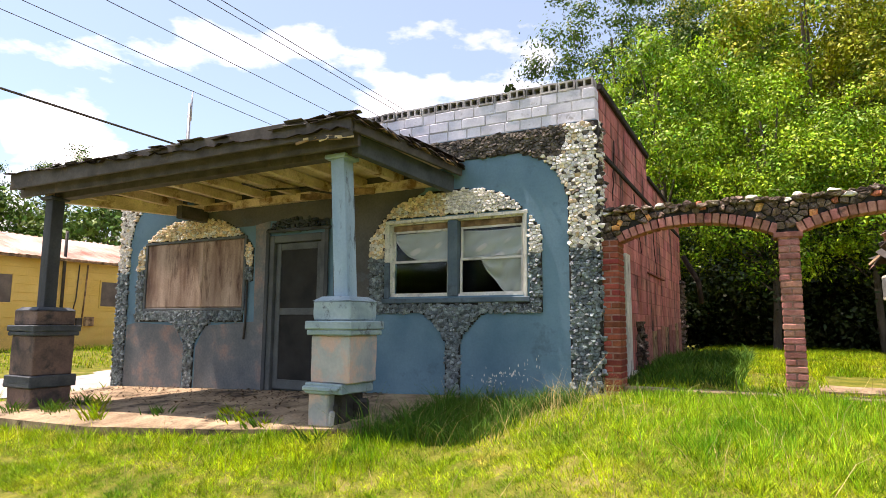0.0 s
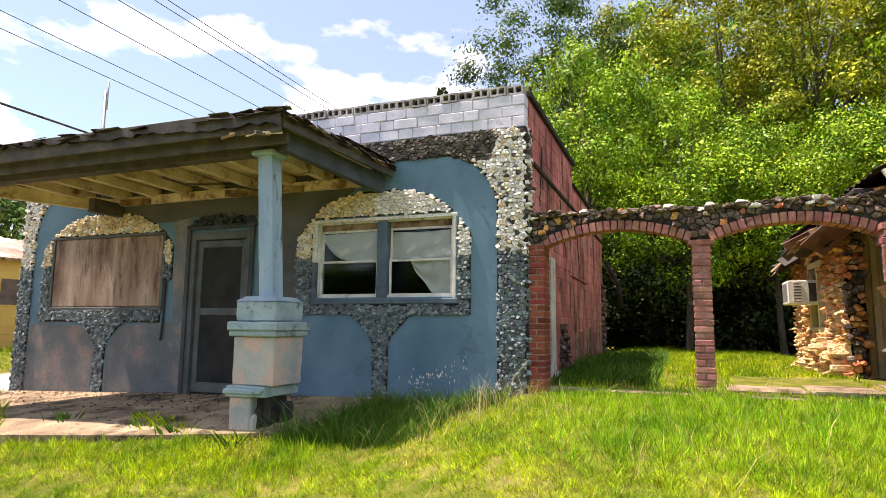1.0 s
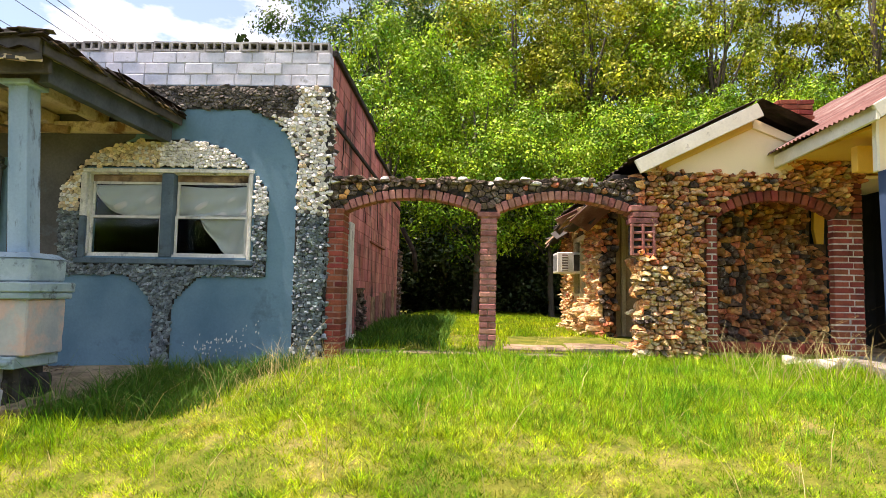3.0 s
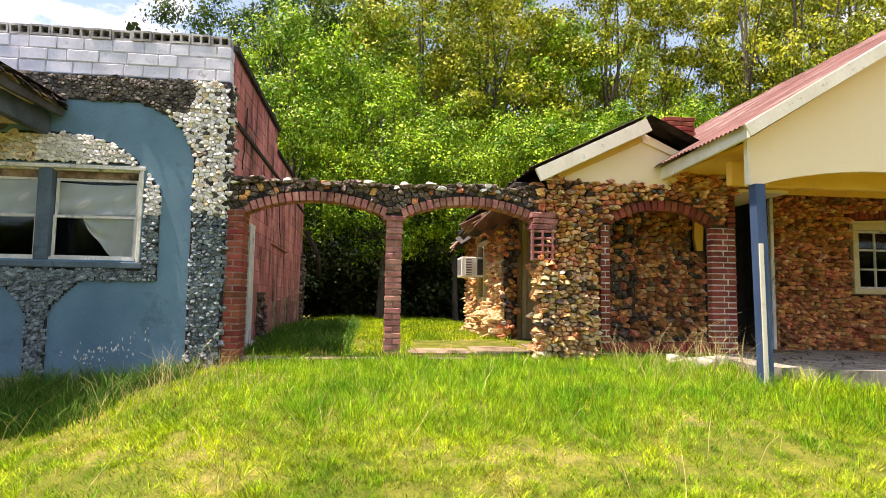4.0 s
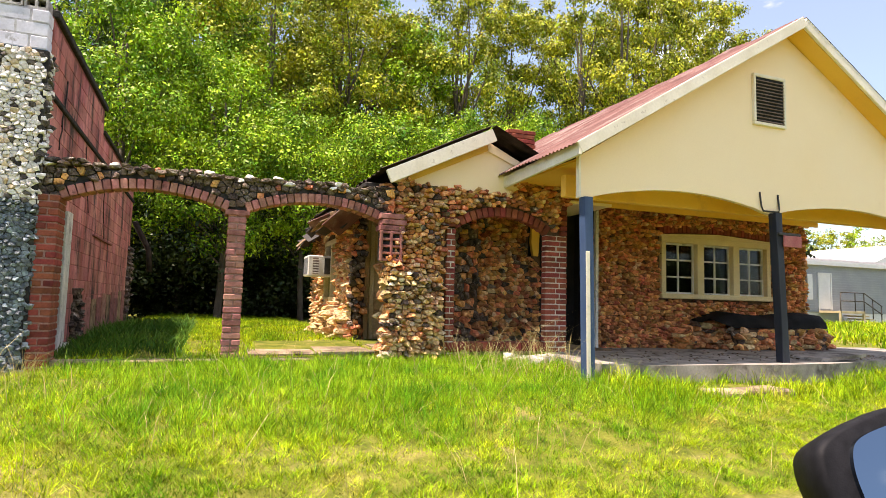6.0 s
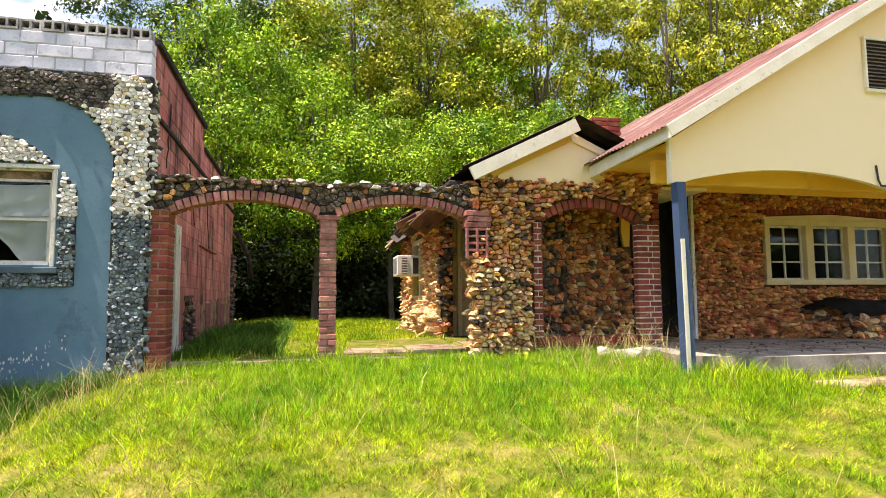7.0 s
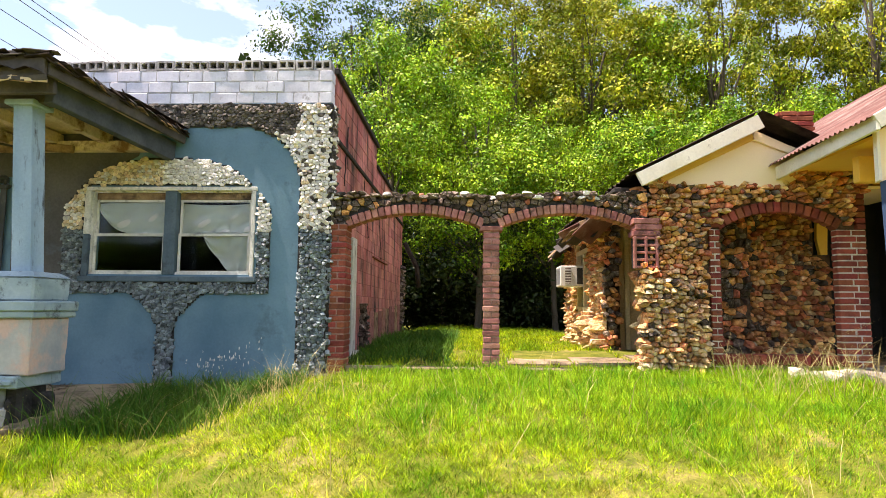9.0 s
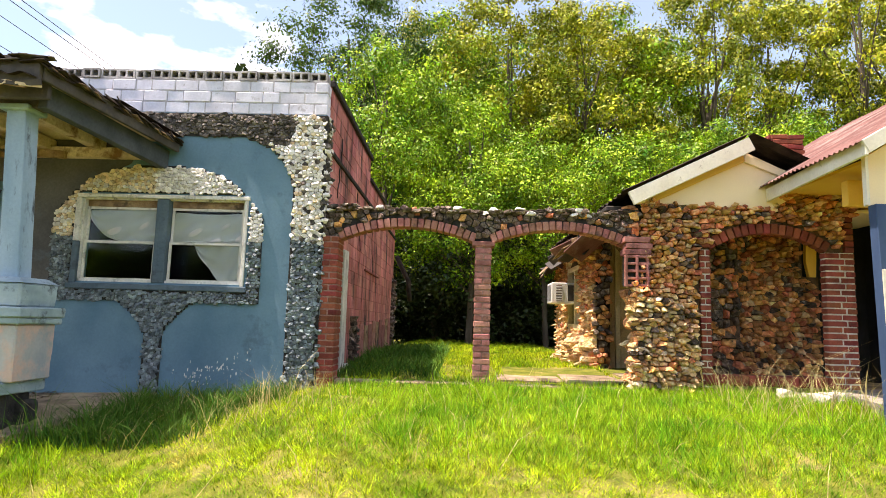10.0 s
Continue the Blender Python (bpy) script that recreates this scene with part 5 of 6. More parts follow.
part("porch_ceiling", boxes((3.7, 10.1, GY + .15, MY, 2.16, 2.19)), GOLD, house)
beam("porch_beam", (3.75, GY + .5, 1.95), (10.1, GY + .5, 1.95), .1, .25, GOLD, house)
part("corner_board", boxes((3.63, 3.655, GY + .0, GY + .05, 1.74, 2.2)), BARGE, house)
part("end_panel", boxes((5.0, 10.1, 7.56, 7.60, 2.08, 2.16)), GOLD, house)
# black backing paints the darkness behind the vent slats
gv = part("gable_vent", boxes((6.20, 6.68, GY + .015, GY + .045, 2.91, 3.48)), BLACK_FILL, house, "dark slatted gable vent")
for b in ((6.17, 6.71, 2.87, 2.91), (6.17, 6.71, 3.48, 3.52), (6.17, 6.205, 2.91, 3.48), (6.675, 6.71, 2.91, 3.48)):
    box("frame", (b[0], b[1], GY + .0, GY + .05, b[2], b[3]), BARGE, gv)
for i in range(13):
    z = 2.93 + i * .0425
    bm = boxes((6.205, 6.675, -.018, .018, -.004, .004))
    bmesh.ops.transform(bm, matrix=pose(0, GY + .012, z, 40, 0, 0), verts=bm.verts)
    part("slat", bm, GREY_SLAT, gv)
tube("wire_hook", [(6.26, GY + .03, 2.03), (6.27, GY + .02, 1.86), (6.30, GY + .02, 1.80), (6.56, GY + .02, 1.80), (6.57, GY + .02, 1.84), (6.56, GY + .03, 2.02)], .011, METAL_DARK, house)


def porch_post(cx, z0, z1, lean, mats, label):
    t = thing("porch_post", (cx + lean, GY, z0), label, "post", group="porch posts")
    zs = [z0] + [z for z, _ in mats]
    for (za, zb), (_, m) in zip(zip(zs, zs[1:]), mats):
        f = lambda z: cx + lean * (1 - (z - z0) / (z1 - z0))
        beam("shaft", (f(za), GY, za), (f(zb), GY, zb), .108, .108, m, t, up=(0, 1, 0))
    return t


p1 = porch_post(3.72, -.32, 1.74, .04, [(1.74, NAVY)], "chipped navy and grey porch post standing in the grass")
beam("peeled_strip", (3.73, GY - .056, -.32), (3.708, GY - .056, 1.16), .05, .008, BARGE, p1, "strip peeled to pale wood", up=(0, 1, 0))
p2 = porch_post(6.47, -.04, 1.78, .08, [(1.78, NEAR_BLACK)], "nearly black porch post with a small red sign")
box("cross_arm", (6.42, 6.80, GY - .09, GY - .065, 1.50, 1.535), METAL_DARK, p2)
box("sign_board", (6.50, 6.80, GY - .095, GY - .075, 1.36, 1.50), mk("faded_red_sign", (0.36, 0.10, 0.10), (0.45, 0.16, 0.15), 6), p2, "small faded red sign")
porch_post(10.3, -.10, 1.76, 0, [(1.76, NAVY)], "navy porch post at the far end of the porch")

# small cross gable beside the main roof
SG = 6.68
part("small_gable", prism([(2.02, 2.02), (3.55, 1.98), (3.95, 2.2), (3.95, 2.33), (3.25, 2.66)], SG + .22, SG + .30), YELLOW, house, "pale cream gable board")
rake((1.90, 2.02), (3.25, 2.68), "barge_board", .04, .16, BARGE, SG, "white barge board")
beam("gable_trim", (3.92, SG + .2, 2.30), (3.25, SG + .2, 2.57), .03, .09, YELLOW, house)
beam("gable_trim", (2.2, SG + .2, 2.07), (3.25, SG + .2, 2.57), .03, .09, GOLD, house)
part("small_roof", slope((1.86, 2.08), (3.25, 2.76), SG - .022, 12.0, .2, .012), ROOF_FELT, house, "blackened felt roof")
part("small_roof", slope((4.6, 2.13), (3.25, 2.76), SG - .022, 12.0, .2, .012), ROOF_FELT, house, "blackened felt roof")
part("eave_debris", boxes((1.75, 2.3, 7.2, 8.8, 1.98, 2.04), (1.9, 2.4, 7.0, 7.6, 1.93, 1.97), bevel=.01), METAL_DARK, house, "collapsed dark eave boards")
ch = part("chimney", boxes((4.36, 4.80, 8.4, 8.85, 2.0, 3.30)), BRICK_JOINT_RED, house, "crumbling red brick chimney")
for i in range(8):
    for k in range(2):
        brick(ch, pose(4.36 + .11 + k * .22 + rb.uniform(-.015, .015), 8.42, 2.82 + i * .072, 0, rb.uniform(-3, 3), rb.uniform(-5, 5)), (.215, .1, .06), BRICK)
        brick(ch, pose(4.37, 8.5 + k * .23, 2.82 + i * .072, 0, 0, 90), (.215, .1, .06), BRICK)

# ---- rear wing of the house with the air conditioner ----
wing = thing("rear_wing", (2.6, 10.4, 0), "stone-faced rear wing with sagging rusty metal eaves", "house wing")
WX = 2.02
BW = (9.95, 11.15, .55, 1.62)
ww = part("stone_wall", boxes(*[(WX + .02, WX + .2, a, b, c, d) for a, b, c, d in wall_boxes(9.0, 12.2, -.2, 1.95, [BW])], (WX + .02, 2.24, 9.0, 9.15, -.2, 1.95)), MORTAR_TAN, wing)
stones(ww, face_x(WX, -1), lambda u, v: not (BW[0] < u < BW[1] and BW[2] < v < BW[3] + .12), 9.0, 12.2, -.1, 1.95, .08, lambda u, v, r: STONE_GOLD if r.random() < .75 and v < 1.2 else STONE_OCHRE if r.random() < .5 else STONE_RUST, depth=.5, rough=1.05, keep=250, seed=71)
stones(ww, face_y(8.99), lambda u, v: True, 2.0, 2.24, -.1, 1.9, .10, lambda u, v, r: STONE_RUST if r.random() < .6 else STONE_GREY, depth=.5, keep=60, seed=72, name="corner_stone")
stones(ww, face_x(WX - .12, -1), lambda u, v: v < .5 - abs(u - 9.6) * .25, 9.0, 11.4, -.1, .5, .11, lambda u, v, r: STONE_GOLD, depth=.6, keep=60, seed=73, back=.14, name="base_stone")
sw = part("siding_wall", boxes((2.24, 3.2, 9.32, 9.4, -.2, 2.0), (2.22, 3.2, 12.1, 12.2, -.2, 2.0)), SIDING_TAN, wing)
for i in range(10):
    bm = boxes((2.24, 3.18, -.012, .012, -.1, .1))
    bmesh.ops.transform(bm, matrix=pose(0, 9.30, -.08 + i * .205, 4, 0, 0), verts=bm.verts)
    part("plank", bm, SIDING_TAN, sw)
box("corner_board", (2.25, 2.36, 9.22, 9.30, -.15, 1.95), SIDING_TAN, sw)
box("corner_board", (2.38, 2.45, 9.24, 9.29, -.15, 1.9), TRIM_YELLOW, sw)
fw = part("window", boxes((WX - .02, WX + .1, BW[0], BW[0] + .09, BW[2], BW[3]), (WX - .02, WX + .1, BW[1] - .09, BW[1], BW[2], BW[3]), (WX - .02, WX + .1, BW[0] + .09, BW[1] - .09, BW[2], BW[2] + .08), (WX - .02, WX + .1, BW[0] + .09, BW[1] - .09, BW[3] - .08, BW[3]), (WX - .01, WX + .1, 10.5, 10.58, BW[2] + .08, BW[3] - .08)), TRIM_YELLOW, wing, "pale yellow framed window")
box("pane", (WX + .05, WX + .055, BW[0] + .09, BW[1] - .09, BW[2] + .08, BW[3] - .08), GLASS, fw, bevel=0)
# near-black backing paints the dark room behind the glass
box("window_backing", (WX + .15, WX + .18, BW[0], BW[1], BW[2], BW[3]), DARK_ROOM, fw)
for i in range(9):
    t = -1 + 2 * (i + .5) / 9
    brick(ww, pose(WX - .01, 10.55 + .6 * t, BW[3] + .05 + .16 * (1 - t * t), t * -35, 0, 0), (.09, .13, .13), STONE_GOLD, "arch_stone")
for i in range(13):
    bm = boxes((-.28, .28, -.22, .22, -.006, .006))
    bmesh.ops.transform(bm, matrix=pose(1.88 + rb.uniform(-.16, .14), 8.7 + i * .31, 1.84 + rb.uniform(-.10, .07), rb.uniform(-26, 26), -34 + rb.uniform(-18, 18), rb.uniform(-35, 35)), verts=bm.verts)
    part("loose_sheet", bm, (ROOF_RED, METAL_DARK, RAW_WOOD, METAL_DARK)[i % 4], wing, "bent rusty metal sheet")
for i in range(7):
    beam("rafter", (1.75, 8.9 + i * .5, 1.90), (2.9, 8.9 + i * .5 + rb.uniform(-.1, .1), 2.3), .05, .09, RAW_WOOD if i % 2 else METAL_DARK, wing)
beam("fallen_board", (2.35, 8.95, 1.72), (2.75, 8.85, 2.05), .04, .14, RAW_WOOD, wing)
ac = thing("air_conditioner", (1.82, 10.75, .98), "aged white window air conditioner held in the sash", "air conditioner")
part("casing", boxes((1.62, 2.06, 10.55, 11.05, .98, 1.34), bevel=.012), AC_WHITE, ac)
part("grille", boxes((1.70, 1.80, 10.54, 10.552, 1.02, 1.30)), GREY_SLAT, ac)
for i in range(6):
    box("louvre", (1.69, 1.81, 10.53, 10.545, 1.03 + i * .045, 1.05 + i * .045), AC_WHITE, ac, bevel=0)
part("dark_side", boxes((1.90, 2.0, 10.54, 10.552, 1.02, 1.30)), METAL_DARK, ac)
for i in range(9):
    box("fin", (1.612, 1.624, 10.59 + i * .048, 10.61 + i * .048, 1.02, 1.30), METAL_GREY, ac, bevel=0)

# broken concrete at the end of the porch slab
rc = random.Random(12)
for i in range(9):
    bm = bmesh.new()
    vs, fs = POOL[i % len(POOL)]
    bv = [bm.verts.new(Vector(v)) for v in vs]
    for f in fs:
        bm.faces.new([bv[k] for k in f])
    x, y = rc.uniform(3.55, 4.15), rc.uniform(6.0, 6.75)
    bmesh.ops.transform(bm, matrix=pose(x, y, -.10, rc.uniform(-20, 20), rc.uniform(-20, 20), rc.uniform(0, 180)) @ Matrix.Diagonal((rc.uniform(.2, .42), rc.uniform(.2, .4), rc.uniform(.12, .2), 1)), verts=bm.verts)
    ob = part("concrete_chunk", bm, CONCRETE_PALE, None)
    tagged(ob, "pale broken chunk of concrete lying in the grass", "rubble", group="broken concrete")

# ---- trees ----
def leaf_mesh(name, centres, size, mat, seed, up=0.5, out=None):
    """Many small folded leaves about the given places."""
    rg = np.random.default_rng(seed)
    n = len(centres)
    nrm = rg.normal(size=(n, 3)) * (1 if out is None else .45) + np.array([0, 0, up])
    if out is not None:
        nrm = nrm + out / (np.linalg.norm(out, axis=1)[:, None] + 1e-6) * 1.2
    nrm /= np.linalg.norm(nrm, axis=1)[:, None]
    t = np.cross(nrm, rg.normal(size=(n, 3)))
    t /= np.linalg.norm(t, axis=1)[:, None]
    s = np.cross(nrm, t)
    L = size * rg.uniform(.6, 1.35, (n, 1))
    W = L * rg.uniform(.38, .6, (n, 1))
    v = np.empty((n, 4, 3))
    v[:, 0] = centres - t * L / 2
    v[:, 1] = centres + s * W / 2 + nrm * W * .12
    v[:, 2] = centres + t * L / 2 - nrm * L * .12
    v[:, 3] = centres - s * W / 2 + nrm * W * .12
    return quads(name, v.reshape(-1, 3), n, mat)


def quads(name, v, n, mat, corners=4):
    me = bpy.data.meshes.new(name)
    me.vertices.add(len(v))
    me.vertices.foreach_set("co", v.astype(np.float32).ravel())
    me.loops.add(n * corners)
    me.loops.foreach_set("vertex_index", np.arange(n * corners, dtype=np.int32))
    me.polygons.add(n)
    me.polygons.foreach_set("loop_start", np.arange(0, n * corners, corners, dtype=np.int32))
    me.update(calc_edges=True)
    me.materials.append(mat)
    return me


def crown_points(seed, n, h, rad, low, clumps, spread=.42, shell=.55):
    """Leaf places of a crown: clumps on and in an uneven egg, with gaps between."""
    rg = np.random.default_rng(seed)
    d = rg.normal(size=(clumps, 3))
    d /= np.linalg.norm(d, axis=1)[:, None]
    r = rg.uniform(shell, 1.0, clumps) ** .7
    bump = np.array([1 + .35 * noise.noise(Vector(x) * 1.8 + Vector((seed * 3.1, 0, 0))) for x in d])
    c = d * (r * bump)[:, None] * np.array([rad, rad, (h - low) / 2]) + np.array([0, 0, (h + low) / 2])
    size = rg.uniform(.6, 1.3, clumps) * spread * rad / 2.6
    k = rg.integers(0, clumps, n)
    off = rg.normal(size=(n, 3)) * size[k][:, None] * np.array([1, 1, .62])
    return c[k] + off, c, off


def tree_meshes(seed, h, rad, low, n, leaf, mat, clumps=90, trunk=.16, spread=.42):
    pts, c, off = crown_points(seed, n, h, rad, low, clumps, spread)
    ok = pts[:, 2] > .15
    crown_me = leaf_mesh("crown", pts[ok], leaf, mat, seed, out=off[ok])
    rnd = random.Random(seed)
    bm = bmesh.new()

    def limb(a, b, r0, r1, bend):
        a, b = Vector(a), Vector(b)
        mid = (a + b) / 2 + Vector((rnd.uniform(-1, 1), rnd.uniform(-1, 1), rnd.uniform(0, .6))) * bend
        prev = None
        for i in range(6):
            t = i / 5
            p = a * (1 - t) ** 2 + mid * 2 * t * (1 - t) + b * t * t
            r = r0 + (r1 - r0) * t
            ring = [bm.verts.new(p + Vector((math.cos(q), math.sin(q), 0)) * r) for q in [2 * math.pi * j / 6 for j in range(6)]]
            if prev:
                for j in range(6):
                    bm.faces.new((prev[j], prev[(j + 1) % 6], ring[(j + 1) % 6], ring[j]))
            prev = ring
        return b
    top = (rnd.uniform(-.3, .3), rnd.uniform(-.3, .3), h * .82)
    limb((0, 0, -.3), top, trunk, trunk * .25, .35)
    for i in range(14):
        q = c[rnd.randrange(len(c))]
        z = min(q[2] * .75, h * .7) * rnd.uniform(.6, .95)
        limb((top[0] * z / h, top[1] * z / h, z), q, trunk * .38, .015, .5)
    me = bpy.data.meshes.new("trunk")
    bm.to_mesh(me)
    bm.free()
    me.materials.append(BARK)
    me.shade_smooth()
    return me, crown_me


KINDS = {
    "tall_dark": (tree_meshes(11, 14.5, 3.6, 4.5, 26000, .135, LEAF_DEEP, 90, .22, .24), "tall dark green broadleaf tree with open branches"),
    "fresh": (tree_meshes(12, 7.8, 2.5, 2.2, 37000, .096, LEAF, 150, .12, .27), "bushy fresh green tree in full leaf"),
    "fresh_low": (tree_meshes(13, 6.4, 2.6, 1.9, 36000, .096, LEAF, 140, .11, .27), "low spreading fresh green tree"),
    "yellow": (tree_meshes(14, 14.0, 3.3, 3.5, 30000, .135, LEAF_YEL, 120, .2, .24), "tall yellow-green tree with thin branches"),
    "mixed": (tree_meshes(15, 12.0, 3.4, 2.0, 30000, .135, LEAF, 130, .2, .25), "tall bright green woodland tree"),
    "yellow_open": (tree_meshes(16, 12.5, 3.0, 4.0, 16000, .135, LEAF_YEL, 75, .16, .22), "thin yellowish tree with sky showing through"),
    # crown in the shaded leaf copy, darkened for the understorey
    "shade_low": (tree_meshes(18, 5.6, 3.2, .2, 11000, .17, LEAF_SHADE, 100, .14), "dense understorey tree, deep shade painted into its leaf colour"),
    "dark_low": (tree_meshes(17, 6.0, 3.2, .2, 9000, .22, LEAF_DEEP, 100, .14), "dense dark green understorey tree"),
    "far_green": (tree_meshes(19, 12.0, 3.4, 2.0, 6000, .32, LEAF, 100, .2, .3), "tall green tree of the distance"),
    "far_yellow": (tree_meshes(20, 13.0, 3.3, 3.0, 6000, .32, LEAF_YEL, 100, .2, .3), "tall yellow-green tree of the distance"),
}


def plant(kind, x, y, s=1.0, turn=0.0, sz=1.0, group="woodland trees"):
    (tm, cm), label = KINDS[kind]
    z = ground_z(x, y)
    t = thing("tree", (0, 0, 0), label, "tree", group=group)
    BASES[t.name] = Matrix.Identity(4)
    for n, me in (("trunk", tm), ("crown", cm)):
        ob = new(n, me)
        ob.parent = t
    t.matrix_basis = pose(x, y, z - .05, 0, 0, turn) @ Matrix.Diagonal((s, s, s * sz, 1))
    return t


rt = random.Random(31)
# front row: fresh growth between the two buildings
for k, x, y, s, sz in (("fresh", -2.4, 18.5, 1.12, 1.1), ("fresh", 0.3, 17.6, .95, 1.0), ("fresh_low", 2.6, 17.8, 1.0, .95), ("fresh_low", 5.4, 18.4, 1.05, 1.0), ("mixed", 7.8, 20.0, .75, .85),
                       ("tall_dark", -4.6, 23.0, 1.0, 1.02), ("tall_dark", -2.0, 26, 1.0, 1.0), ("yellow", 1.6, 22.5, 1.0, 1.0), ("yellow", 4.8, 23.5, 1.0, 1.0), ("mixed", -0.4, 22.0, .95, 1.0),
                       ("mixed", 7.4, 24.0, 1.0, 1.05), ("yellow", 9.6, 23.0, .95, 1.0), ("yellow_open", 12.4, 24.0, 1.0, 1.05), ("mixed", 14.4, 25.5, .85, .95), ("yellow_open", 16.6, 26.0, 1.0, 1.0),
                       ("yellow_open", 18.3, 23.5, 1.2, 1.1), ("yellow", 21.5, 26.0, 1.2, 1.05), ("yellow_open", 24.5, 27.5, 1.45, 1.05), ("yellow_open", 28.6, 28.5, 1.45, 1.02), ("yellow", 32.0, 30.0, 1.3, .95), ("yellow_open", 15.5, 23, 1.1, 1.1), ("mixed", 11.0, 28.0, 1.0, 1.1), ("yellow", 6.0, 28.5, 1.1, 1.1), ("mixed", 2.8, 28.5, 1.1, 1.15), ("yellow", -1.4, 29.5, 1.1, 1.1),
                       ("fresh_low", 10.2, 19.5, 1.0, 1.0), ("fresh_low", 13.2, 20.5, 1.0, 1.0)):
    plant(k, x, y, s, rt.uniform(0, 360), sz * (1.14 if x > 8.5 else 1.0))
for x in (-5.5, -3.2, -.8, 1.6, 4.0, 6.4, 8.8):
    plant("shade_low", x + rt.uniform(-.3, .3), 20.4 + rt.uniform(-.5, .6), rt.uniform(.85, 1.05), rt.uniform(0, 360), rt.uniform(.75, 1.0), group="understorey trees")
# beyond the side street and far off
for k, x, y, s in (("dark_low", -30, 14, 1.0), ("tall_dark", -33, 19, .62), ("dark_low", -29.5, 19.5, 1.05), ("mixed", -33, 24, .66), ("dark_low", -27.5, 24, 1.0), ("tall_dark", -36, 15, .6), ("fresh", -25.8, 26.5, 1.08), ("tall_dark", -38, 10.5, .68), ("dark_low", -31, 9, .9)):
    plant(k, x, y, s * 1.18, rt.uniform(0, 360), 1.0, group="trees beyond the street")
for i in range(9):
    plant(("far_yellow", "far_green", "far_yellow")[i % 3], 52 + i * 3.6 + rt.uniform(-1, 1), 49 - i * 1.0, .78, rt.uniform(0, 360), 1.0, group="far treeline")
# unseen tree row behind the camera, added to close the place and darken reflections
for i in range(11):
    plant(("far_green", "far_yellow", "dark_low")[i % 3], -27 + i * 5.4, -33 + rt.uniform(-3, 3), .6, rt.uniform(0, 360), 1.0, group="trees across the road")

# leaves under and behind the woodland, with its shade put into their colour
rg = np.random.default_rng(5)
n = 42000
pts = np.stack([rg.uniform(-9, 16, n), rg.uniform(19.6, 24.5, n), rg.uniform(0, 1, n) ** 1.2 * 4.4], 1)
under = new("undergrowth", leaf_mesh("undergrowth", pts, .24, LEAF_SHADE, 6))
tagged(under, "tangled undergrowth below the woodland edge, darkened in colour for shade", "undergrowth", kind="stuff")
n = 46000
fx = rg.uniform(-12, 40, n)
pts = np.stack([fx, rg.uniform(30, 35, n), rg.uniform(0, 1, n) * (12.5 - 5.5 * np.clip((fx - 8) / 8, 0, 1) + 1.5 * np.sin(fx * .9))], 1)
# leaf wall out of view, added so the panes reflect something dark
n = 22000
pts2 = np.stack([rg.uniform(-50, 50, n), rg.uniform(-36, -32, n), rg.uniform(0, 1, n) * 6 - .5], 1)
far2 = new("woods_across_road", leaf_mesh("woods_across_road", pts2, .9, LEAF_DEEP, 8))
tagged(far2, "unseen dense green woods behind the camera, added to darken window reflections", "woods", kind="stuff")
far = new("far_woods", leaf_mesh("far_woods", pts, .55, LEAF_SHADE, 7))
tagged(far, "mass of distant woods, leaf colour darkened for shade", "woods", kind="stuff")


# ---- grass ----
def inside_poly(x, y, poly):
    hit = False
    for (x0, y0), (x1, y1) in zip(poly, poly[1:] + poly[:1]):
        if (y0 > y) != (y1 > y) and x < x0 + (y - y0) * (x1 - x0) / (y1 - y0):
            hit = not hit
    return hit


SLAB1 = [(v[0], v[1]) for v in slab_v]
SLAB2 = [(4.25, 6.95), (3.95, 6.2), (3.85, 5.75), (4.05, 5.42), (4.6, 5.27), (5.5, 5.2), (6.4, 5.16), (7.3, 5.25), (8.2, 5.5), (9.2, 5.7), (12, 5.8), (12, 8.3), (4.25, 8.3)]


BARE = [(-1.05, 3.72, 0.62, 0.16), (-0.98, 5.75, 0.40, 0.20), (3.67, 3.70, 0.30, 0.15), (-1.36, 3.94, 0.30, 0.12)]


def bare(x, y):
    """How near a spot is to the middle of a bare patch: below 1 is inside."""
    w = .35 * noise.noise(Vector((x * 5, y * 5, 4)))
    return min(((x - a) / p) ** 2 + ((y - b) / q) ** 2 for a, b, p, q in BARE) + w


def free(x, y):
    if SX0 - .1 < x < SX1 + .05 and FY - .05 < y < 15:
        return False
    if x > 2.0 and y > 6.9 and x < 12 and y < 13:
        return False
    if inside_poly(x, y, SLAB1) or inside_poly(x, y, SLAB2):
        return False
    if -16.6 < x - .035 * (y - 8) < -11.5:
        return False
    if .6 < x < 1.95 and 7.35 < y < 8.7 or 4.85 < x < 5.95 and 4.75 < y < 5.12:
        return False
    return True


